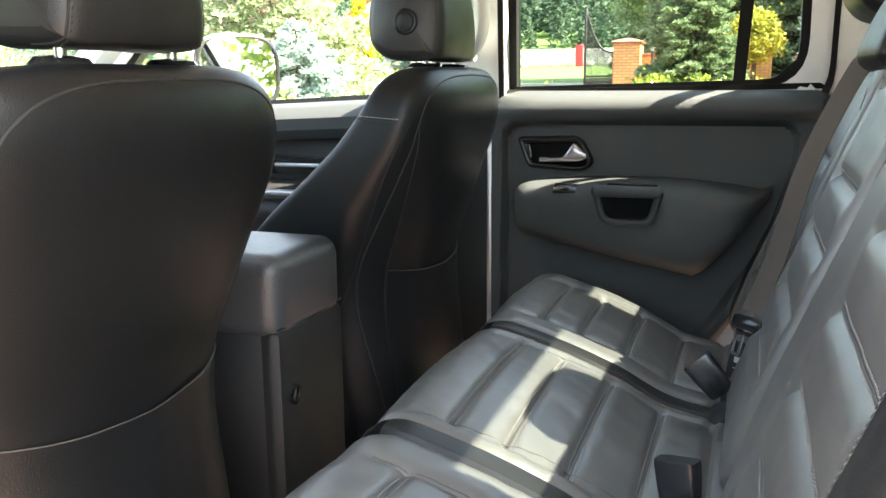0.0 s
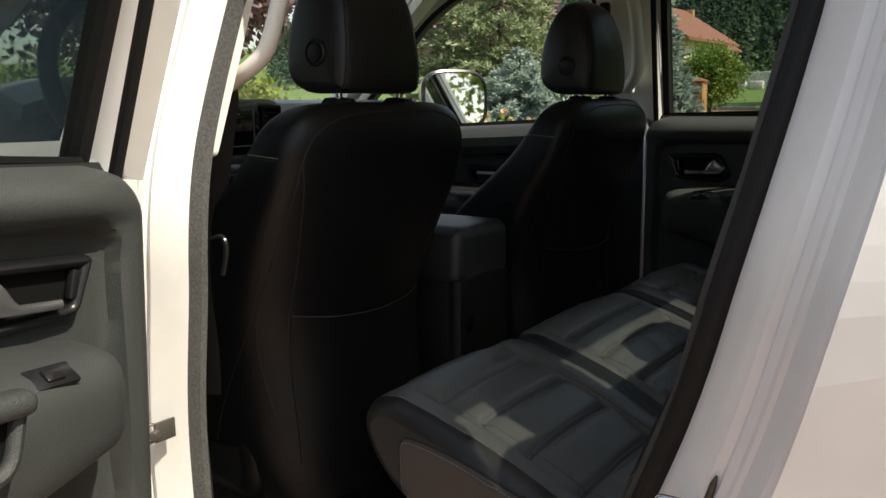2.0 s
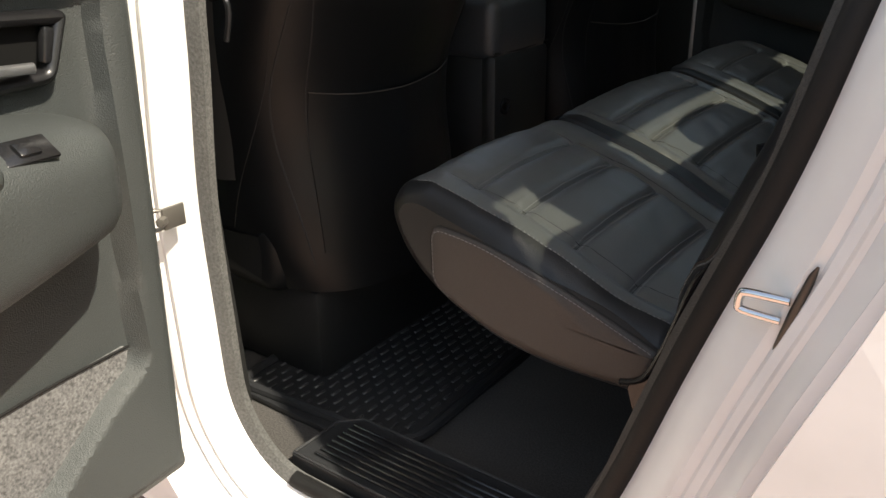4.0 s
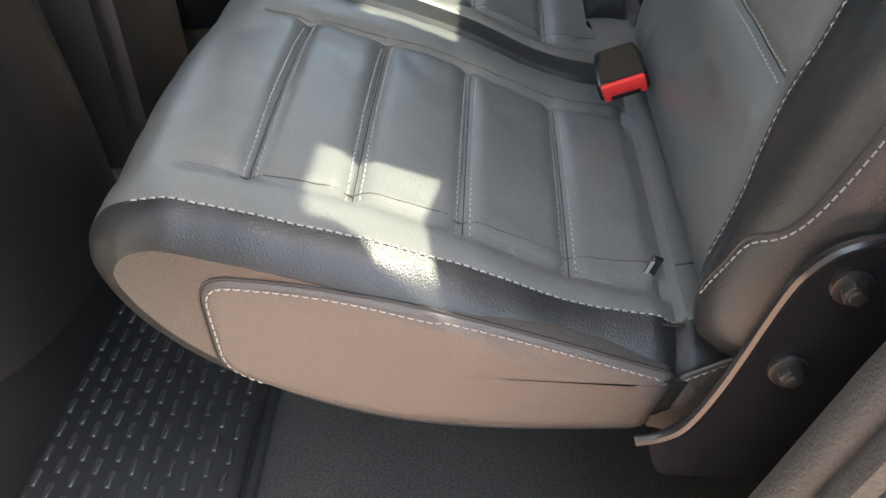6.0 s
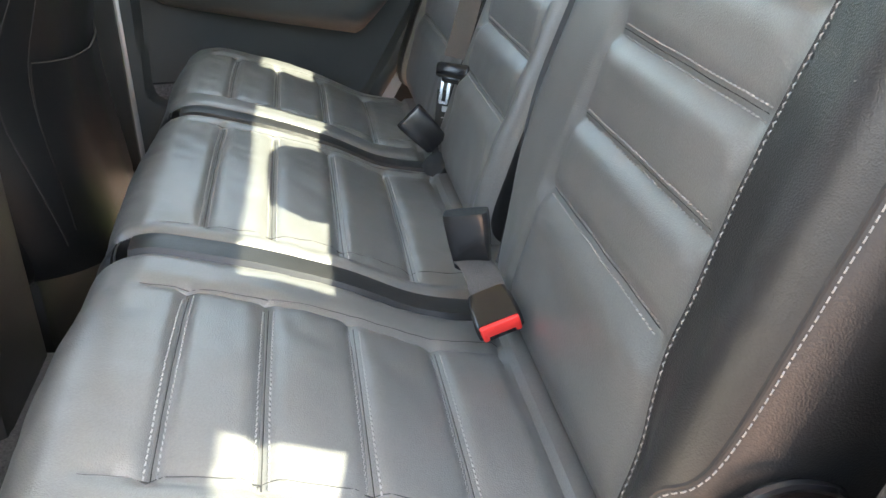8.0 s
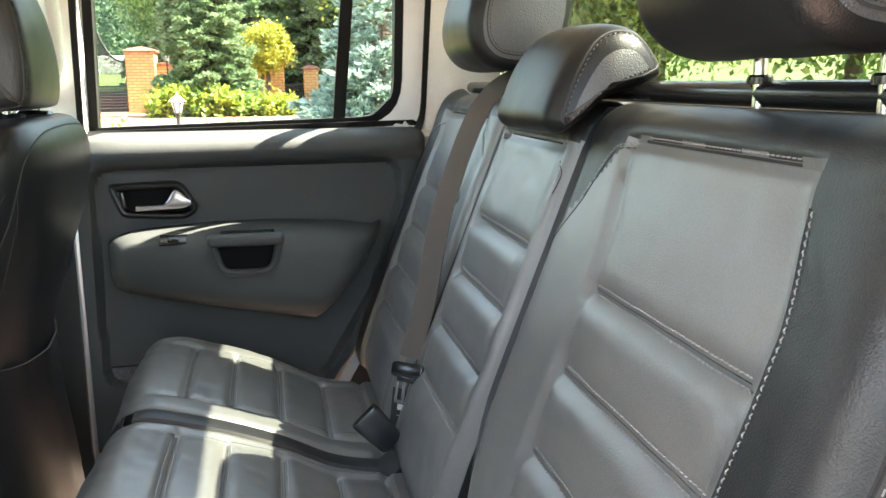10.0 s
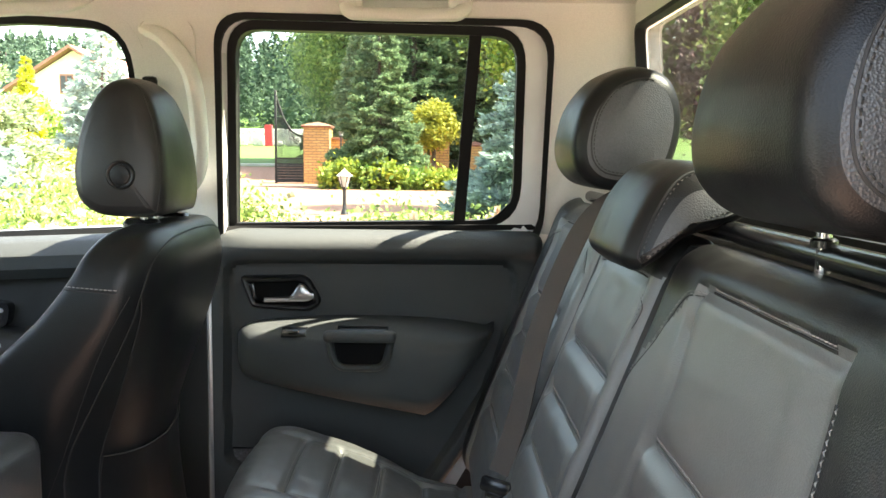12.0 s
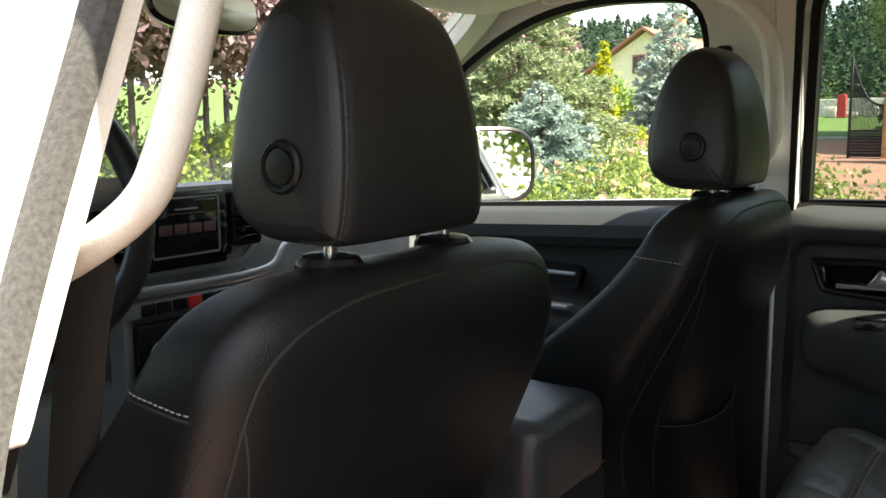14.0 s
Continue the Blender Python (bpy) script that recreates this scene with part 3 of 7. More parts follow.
    # no deep recess here: a black plate paints the hollow's shade
    part("cup_floor", flip(plate(inset_loop(cl, 0.008), [], lambda u, v, q: (u, 1.958 - 0.06 * (0.968 - v) + q, v), 0.02)), M_HOLLOW_SHADE, pc, "flat black plate painted as the pull cup's shaded hollow", smooth=False)
    part("grip", flip(box((0.033, 1.950, 0.962), (0.160, 0.034, 0.026), 0.011, seg=3)), M_TRIM, pc)
    part("tray_slot", flip(on_arm(0.035, 2.005, (0.115, 0.022, 0.006), 0.002, 0.001)), M_BLACK, d, "narrow slot behind the pull")
    part("window_switch", flip(join(on_arm(-0.121, 2.01, (0.058, 0.030, 0.006), 0.002, 0.0), on_arm(-0.121, 2.01, (0.024, 0.018, 0.008), 0.003, 0.003))), M_BLACK, d, "black window switch")
    # latch lever in its bezel
    bz = round_poly([(-0.265, 1.070), (-0.238, 0.996), (-0.098, 0.988), (-0.072, 1.010), (-0.108, 1.075)], [0.012, 0.016, 0.022, 0.02, 0.022], 5)
    ring = [(-0.002, 2.114), (-0.001, 2.100), (0.002, 2.095), (0.006, 2.093), (0.010, 2.094), (0.0135, 2.098), (0.015, 2.111)]
    bez = part("latch_bezel", flip(loft([[(u, y, v) for u, v in inset_loop(bz, ins)] for ins, y in ring], False)), M_BEZEL, d, "black bezel round the latch lever")
    # bezel floor blackened to paint the recess shade
    part("bezel_floor", flip(plate(inset_loop(bz, 0.014), [], lambda u, v, q: (u, 2.109 + q, v), 0.006)), M_HOLLOW_SHADE, bez, smooth=False)
    part("lock_button", flip(box((-0.2345, 2.101, 1.036), (0.014, 0.012, 0.040), 0.004, Matrix.Rotation(radians(-12), 4, 'Y'))), M_BLACK, bez, "black lock button")
    rings = []
    for i in range(15):
        t = i / 14
        x = -0.205 + 0.118 * t
        lo = 1.0105 + 0.004 * t + 0.008 * max(0, (t - 0.8) / 0.2) ** 2
        hi = 1.0225 + 0.004 * t + 0.034 * step01(0.48, 0.74, t) - 0.024 * step01(0.72, 1.0, t)
        h, zc = (hi - lo) / 2, (hi + lo) / 2
        th = 0.005 + 0.006 * t
        rings.append([(x, 2.088 + v, zc + u) for u, v in sring(12, h, th, 2.6)])
    part("latch_lever", flip(loft(rings, True)), M_LEVER, bez, "satin silver pull lever")
    # lower field: pocket lined with felt, loudspeaker grille
    pk = round_poly([(-0.290, 0.643), (-0.05, 0.632), (0.10, 0.60), (0.10, 0.475), (-0.11, 0.487), (-0.15, 0.512), (-0.238, 0.588), (-0.284, 0.612)], [0.008, 0.03, 0.03, 0.03, 0.03, 0.03, 0.03, 0.012], 5)
    part("pocket_felt", flip(plate(pk, [], lambda u, v, q: (u, 2.1085 + q, v), 0.006)), M_CARPET_G, d, "grey felt pocket lining", smooth=False)
    part("pocket_lip", flip(tube(smooth_line([(-0.290, 2.108, 0.641), (-0.17, 2.107, 0.641), (-0.05, 2.107, 0.632), (0.03, 2.108, 0.615)], 6), 0.0022, 6)), M_RUBBER, d, "dark edge of the door pocket")
    gr = round_poly([(-0.334, 0.518), (-0.345, 0.430), (-0.235, 0.430)], 0.012)
    part("speaker_grille", flip(plate(gr, [], lambda u, v, q: (u, 2.0905 + q, v), 0.006)), M_GRILLE, d, "perforated loudspeaker grille", smooth=False)
    return d


door_right = rear_door("rear_door", False, (-0.37, 2.19, 0.36), "closed rear car door with dark grey trim and window")
door_left = rear_door("rear_door", True, (-0.36, 2.21, 0.36), "wide open rear car door with dark grey trim")
door_left.rotation_euler = (0, radians(-2.55), radians(-82.1))
door_left.location = (-0.4427, 0.3306, 0.3293)


def front_door():
    d = thing("front_door", (-1.35, 2.15, 0.36), "closed front passenger door with dark trim and light ledge", "car door")
    loop = round_poly([(-1.48, 1.11), (-0.40, 1.168), (-0.36, 0.42), (-1.4, 0.42)], 0.04, 5)
    part("inner_panel", plate(loop, [], lambda u, v, q: (u, 2.063 + q, v), 0.05), M_TRIM_D, d, "dark plastic panel", smooth=False)
    part("outer_skin", plate(inset_loop(loop, -0.02), [], lambda u, v, q: (u, 2.12 + q, v), 0.045), M_WHITE, d, smooth=False)
    rings = []
    for i in range(25):
        x = -1.46 + 1.05 * i / 24
        zt = 1.125 + 0.047 * i / 24
        rings.append([(x, y, z) for y, z in [(2.08, zt + 0.004), (2.05, zt + 0.004), (2.02, zt - 0.008), (2.00, zt - 0.034), (2.002, zt - 0.062), (2.025, zt - 0.085), (2.08, zt - 0.09)]])
    part("window_ledge", loft(rings, True), M_TRIM, d, "soft grained shoulder ledge")
    rings = []
    for i in range(21):
        t = i / 20
        x = -1.24 + 0.78 * t
        e = math.sqrt(max(0.05, 1 - (2 * t - 1) ** 6))
        rings.append([(x, 2.062 - 0.13 * e * max(0, c), 0.885 + 0.08 * e * s) for c, s in ((math.cos(a), math.sin(a)) for a in [math.pi / 2 - math.pi * k / 14 for k in range(15)])])
    part("armrest", loft(rings, True), M_TRIM_D, d, "moulded armrest")
    bz = round_poly([(-0.92, 1.03), (-0.90, 0.965), (-0.74, 0.965), (-0.73, 1.02)], 0.02, 5)
    b = part("latch_bezel", strip_between(bz, 0.0, 0.014, lambda u, v, q: (u, 2.035 + q, v), 0.03), M_BLACK, d, "black latch bezel")
    part("latch_lever", box((-0.81, 2.035, 1.003), (0.13, 0.012, 0.010), 0.004), M_SATIN, b, "satin silver lever")
    part("pull_grip", box((-0.81, 1.940, 0.945), (0.2, 0.03, 0.012), 0.005), M_SATIN, d, "silver trimmed pull grip")
    part("window_frame", strip_between(FRONT_WINDOW, -0.032, -0.004, lambda u, v, q: (u, side_y(v) - 0.002 + q, v), 0.045), M_CREAM, d, "pale window frame")
    part("glass_seal", strip_between(FRONT_WINDOW, -0.006, 0.010, lambda u, v, q: (u, side_y(v) + 0.004 + q, v), 0.03), M_RUBBER, d, "black rubber glass run")
    pn = part("pane", plate(inset_loop(FRONT_WINDOW, 0.004), [], lambda u, v, q: (u, side_y(v) + 0.02 + q, v), 0.004), M_GLASS, d, "clear window glass", smooth=False)
    pn.visible_shadow = False
    return d


front_door()

# ---- the open left side: pillars, sill, seals ----
# the whole left side as one sheet with the rear door opening and the front window
OPEN_REAR = round_poly([(-0.322, 1.560), (-0.330, 1.25), (-0.317, 1.02), (-0.346, 0.78), (-0.335, 0.46), (-0.26, 0.375), (0.10, 0.375), (0.225, 0.48), (0.275, 0.60), (0.335, 0.79), (0.398, 0.96), (0.445, 1.17), (0.475, 1.38), (0.43, 1.592), (-0.265, 1.604)],
                       [0.03, 0.05, 0.08, 0.08, 0.08, 0.06, 0.08, 0.08, 0.08, 0.08, 0.08, 0.08, 0.08, 0.06, 0.05], 6)


def body_left(v):
    """The left jamb's inner face, by height."""
    if v <= 1.0:
        return 0.455
    return 0.455 + (0.36 * (v - 1.0) ** 2 / 0.4 if v < 1.2 else 0.36 * (v - 1.1))


side_outer = [(-1.62, 0.30), (-1.62, 1.05), (-1.52, 1.20), (-1.26, 1.39), (-1.00, 1.56), (-0.76, 1.648), (-0.4, 1.668), (0.56, 1.655), (0.62, 1.60), (0.90, 1.15), (0.90, 0.30)]
FRONT_OPEN_L = [(-1.38, 1.145), (-0.52, 1.18), (-0.47, 1.56), (-0.70, 1.60), (-0.96, 1.51), (-1.20, 1.34)]
wall_left = part("wall_left", plate(side_outer[:7] + [(0.535, 1.657), (0.535, 1.20), (0.90, 1.10), (0.90, 0.30)], [inset_loop(OPEN_REAR, -0.012), FRONT_OPEN_L], lambda u, v, d: (u, body_left(v) + 0.006 - d, v), 0.01), M_WHITE, None, "white painted door jambs round the open doorway", "structure", smooth=False)
tagged(wall_left, "", "wall")
# the stepped jamb: flange, ramp, two grooves, outer lip
STEPS = [(0.004, 0.004), (0.0, -0.003), (-0.006, -0.009), (-0.036, -0.040), (-0.046, -0.047), (-0.050, -0.045), (-0.055, -0.045), (-0.058, -0.051), (-0.066, -0.054), (-0.069, -0.051), (-0.074, -0.051), (-0.077, -0.058), (-0.094, -0.070), (-0.104, -0.082)]
OPEN_FINE = [(p.x, p.y) for p in resample([(a, b, 0) for a, b in OPEN_REAR + OPEN_REAR[:1]], 0.012)][:-1]
part("jamb", loft([[(u, body_left(v) + dy, v) for u, v in inset_loop(OPEN_FINE, ins)] for ins, dy in STEPS], False), M_WHITE, wall_left, "white painted stepped jamb with two grooves")
part("outer_skin", plate(inset_loop(side_outer, -0.004), [[(x, min(1.64, max(0.315, z))) for x, z in inset_loop(OPEN_REAR, -0.103)], FRONT_OPEN_L], lambda u, v, d: (u, body_left(v) - 0.074 - d, v), 0.03), M_WHITE, wall_left, "white painted body side", smooth=False)


def rear_edge(z):
    """The doorway's rear edge, by height."""
    pts = [(0.225, 0.30), (0.225, 0.48), (0.275, 0.60), (0.335, 0.79), (0.398, 0.96), (0.445, 1.17), (0.475, 1.38), (0.44, 1.59), (0.44, 1.70)]
    for (x0, q0), (x1, q1) in zip(pts, pts[1:]):
        if q0 <= z <= q1:
            return x0 + (x1 - x0) * (z - q0) / (q1 - q0)
    return pts[-1][0]


part("quarter_panel", thick_grid(14, 40, lambda a, b: (rear_edge(0.30 + 1.33 * b) + 0.098 + a * (0.95 - rear_edge(0.30 + 1.33 * b)), body_left(0.30 + 1.33 * b) - 0.084 - 0.02 * math.sin(min(1, a * 3) * math.pi / 2), 0.30 + 1.33 * b), (0, 0.008, 0)), M_WHITE, wall_left, "white painted rear quarter")
# rubber seal round the doorway; its flocked lip shows on the front pillar and the sill
k0 = min(range(len(OPEN_FINE)), key=lambda k: OPEN_FINE[k][0])
rear_run = [p for p in OPEN_FINE[k0:] + OPEN_FINE[:k0] if p[0] > -0.22]
part("door_seal", tube([(a[0] - 0.006, body_left(a[1]) - 0.002, a[1]) for a in rear_run], 0.0135, 10), M_RUBBER, wall_left, "black rubber door seal")
k0 = max(range(len(OPEN_FINE)), key=lambda k: OPEN_FINE[k][0] + 0.02 * OPEN_FINE[k][1])
turned = OPEN_FINE[k0:] + OPEN_FINE[:k0]
front_run = [p for p in turned if p[0] < -0.02 and (p[0] < -0.20 or p[1] < 1.0)]
LIP = [(0.012, 0.006), (0.010, -0.003), (0.002, -0.009), (-0.016, -0.013), (-0.036, -0.011), (-0.050, -0.006), (-0.056, 0.002), (-0.030, 0.010)]
at = {p: k for k, p in enumerate(OPEN_FINE)}
lip_loops = [(inset_loop(OPEN_FINE, ins), dy) for ins, dy in LIP]
for name, loops, m, words in (("seal_lip", lip_loops[:4], M_SEAL, "furry dark grey flocked seal lip"), ("seal_bulb", lip_loops[3:], M_SEALBULB, "worn smooth grey rubber bulb of the seal")):
    part(name, loft([[(lp[at[p]][0], body_left(lp[at[p]][1]) + dy, lp[at[p]][1]) for lp, dy in loops] for p in front_run], True), m, wall_left, words)
pn = part("pane", plate([(x, z) for x, z in inset_loop(FRONT_OPEN_L, -0.01)], [], lambda u, v, d: (u, body_left(v) - 0.04 - d, v), 0.004), M_TINT, wall_left, "tinted front window glass", smooth=False)
pn.visible_shadow = False
# broad rubber seal that covers the rear jamb's inner edge
seal_rings = []
for k in range(60):
    z = 0.42 + 0.98 * k / 59
    x, y = rear_edge(z), body_left(z)
    seal_rings.append([(x + dx, y + dy, z) for dx, dy in ((0.020, 0.052), (-0.018, 0.050), (-0.028, 0.046), (-0.031, 0.038), (-0.030, 0.026), (-0.026, 0.020), (-0.019, 0.017), (-0.024, 0.013), (-0.027, 0.006), (-0.025, -0.004), (-0.016, -0.010), (0.004, -0.008))])
part("inner_seal", loft(seal_rings, True), M_SEALDARK, wall_left, "black rubber inner seal with a groove")
# dark lining between the bench back and the rear jamb
part("side_lining", thick_grid(6, 24, lambda a, b: (rear_edge(0.40 + 1.16 * b) + 0.008 + (0.17 if b < 0.65 else 0.035) * a, body_left(0.40 + 1.16 * b) + 0.004 + 0.012 * a, 0.40 + 1.16 * b), (0, 0.01, 0)), M_TRIM_D, wall_left, "black plastic side lining")
# inner trim on the pillar between the doors
part("pillar_trim", plate(round_poly([(-0.47, 1.17), (-0.322, 1.155), (-0.318, 1.57), (-0.45, 1.58)], [0.03, 0.012, 0.03, 0.03]), [], lambda u, v, d: (u, body_left(v) + d + 0.002, v), 0.021), M_CREAM, wall_left, "cream pillar trim", smooth=False)
part("pillar_trim_low", plate(round_poly([(-0.48, 1.19), (-0.352, 1.17), (-0.375, 0.80), (-0.35, 0.42), (-0.50, 0.42)], 0.03), [], lambda u, v, d: (u, body_left(v) + d + 0.002, v), 0.035), M_TRIM_D, wall_left, "black lower pillar trim", smooth=False)
# door check strap and hinge
part("check_strap", join(box((-0.350, 0.402, 0.772), (0.005, 0.034, 0.030), 0.002), tube(smooth_line([(-0.352, 0.388, 0.784), (-0.366, 0.366, 0.786), (-0.368, 0.360, 0.782), (-0.368, 0.358, 0.760), (-0.366, 0.362, 0.756), (-0.352, 0.388, 0.760)], 3), 0.0032, 8, closed=True), box((-0.38, 0.35, 0.770), (0.05, 0.006, 0.009), 0.002), disc((-0.348, 0.386, 0.772), (0.5, -1, 0), 0.007, 0.012, 6, 0.0015)), M_CHECK, wall_left, "bare steel door check strap")
# striker loop on the rear jamb
part("striker", tube(smooth_line([(0.416, 0.404, 0.870), (0.384, 0.404, 0.869), (0.379, 0.404, 0.866), (0.378, 0.404, 0.857), (0.382, 0.404, 0.853), (0.411, 0.404, 0.852)], 4), 0.0036, 10), M_CHROME, wall_left, "chrome latch striker loop")
part("striker_plate", tube([(0.431, 0.406, 0.902), (0.428, 0.407, 0.893), (0.420, 0.407, 0.862), (0.411, 0.407, 0.828), (0.408, 0.408, 0.818)], [0.001, 0.003, 0.0042, 0.003, 0.001], 12, flat=0.6), M_BOLT, wall_left, "dark plated striker base")

# sill tread plate
sill = thing("sill_plate", (-0.06, 0.54, 0.37), "ribbed black plastic tread plate on the door sill", "tread plate")
tread = round_poly([(-0.25, 0.470), (0.15, 0.470), (0.15, 0.568), (0.118, 0.600), (-0.218, 0.600), (-0.25, 0.568)], 0.006)
part("plate_body", plate(tread, [], lambda u, v, d: (u, v, 0.370 + d), 0.029), M_MAT, sill, smooth=False)
part("plate_rim", tube([(u, v, 0.400) for u, v in inset_loop(tread, 0.004)], 0.003, 6, closed=True), M_MAT, sill, "raised rim of the tread plate")
for k in range(8):
    part("rib", box((-0.05, 0.490 + 0.012 * k, 0.401), (0.34, 0.005, 0.005), 0.0015, seg=1), M_BLACK, sill)

# ---- seats ----
def gauss(d, w):
    return math.exp(-(d / w) ** 2)


def pillow(profile, y0, y1, r0, r1, disp, ny=44, bulge=0.012, split=None):
    """A padded body: a closed (x, z) profile run along y with rounded ends. Gives the body and its two end caps."""
    def ring_at(y, ins):
        lp = inset_loop(profile, ins) if ins > 0 else profile
        nl = inset_loop(lp, 0.001)
        out = []
        for (x, z), (xi, zi) in zip(lp, nl):
            d = disp(x, y, z)
            out.append(Vector((x + (xi - x) * d * 1000, y, z + (zi - z) * d * 1000)))
        return out
    ys = []
    for k in range(7):
        a = math.pi / 2 * k / 6
        ys.append((y0 + r0 * (1 - math.sin(a)), r0 * (1 - math.cos(a))))
    ys.reverse()
    rings = [(y0 + r0 * (1 - math.cos(a)), r0 * (1 - math.sin(a))) for a in [math.pi / 2 * k / 6 for k in range(1, 7)]]
    mid = [(y0 + r0 + (y1 - r1 - y0 - r0) * k / ny, 0.0) for k in range(1, ny)]
    mid = sorted(mid + [(e, 0.0) for e in (split or ()) if y0 + r0 < e < y1 - r1 and min(abs(e - m[0]) for m in mid) > 1e-5])
    tail = [(y1 - r1 * (1 - math.cos(a)), r1 * (1 - math.sin(a))) for a in [math.pi / 2 * k / 6 for k in range(6, 0, -1)]]
    R = [ring_at(y, ins) for y, ins in rings + mid + tail]
    body = loft(R, False)
    if split:
        i0 = next(i for i, r in enumerate(R) if r[0].y >= split[0] - 1e-6)
        i1 = max(i for i, r in enumerate(R) if r[0].y <= split[1] + 1e-6)
        pieces = [loft(R[:i0 + 1], False) if i0 > 0 else None, loft(R[i0:i1 + 1], False), loft(R[i1:], False) if i1 < len(R) - 1 else None]

    def cap(ring, sg):
        c = sum(ring, Vector()) / len(ring)
        rs = []
        for f in (1.0, 0.93, 0.8, 0.55, 0.25, 0.02):
            rs.append([c + (p - c) * f + Vector((0, sg * bulge * (1 - f * f), 0)) for p in ring])
        return loft(rs, True)
    return (body, cap(R[0], -1), cap(R[-1], 1)) + ((pieces,) if split else ())


def closed_profile(pts, per=10):
    return [(p.x, p.y) for p in smooth_line([(a, b, 0) for a, b in pts], per, True)]


CUSHION = closed_profile([(0.372, 0.700), (0.318, 0.693), (0.255, 0.690), (0.172, 0.706), (0.092, 0.745), (0.014, 0.775), (-0.057, 0.796), (-0.105, 0.806), (-0.142, 0.795), (-0.162, 0.762), (-0.150, 0.72), (-0.112, 0.672), (-0.05, 0.632), (0.04, 0.604), (0.14, 0.595), (0.25, 0.598), (0.372, 0.615)], 12)
SEAMS_X = [-0.057, 0.014, 0.092, 0.172]


def back_front(z):
    return 0.300 + 0.385 * (z - 0.845)


BACK = closed_profile([(0.262, 0.72), (back_front(0.80), 0.80), (back_front(0.90), 0.90), (back_front(1.0), 1.0), (back_front(1.1), 1.1), (back_front(1.18) + 0.002, 1.18), (0.448, 1.226), (0.463, 1.246), (0.487, 1.256), (0.515, 1.248), (0.535, 1.20), (0.53, 1.05), (0.48, 0.85), (0.44, 0.70), (0.36, 0.665), (0.29, 0.675)], 10)
SEAMS_Z = [0.845, 0.922, 1.003, 1.082]

bench = thing("rear_bench_seat", (0.05, YC, FLOOR), "grey leather rear bench seat with channel-stitched inserts", "car seat")


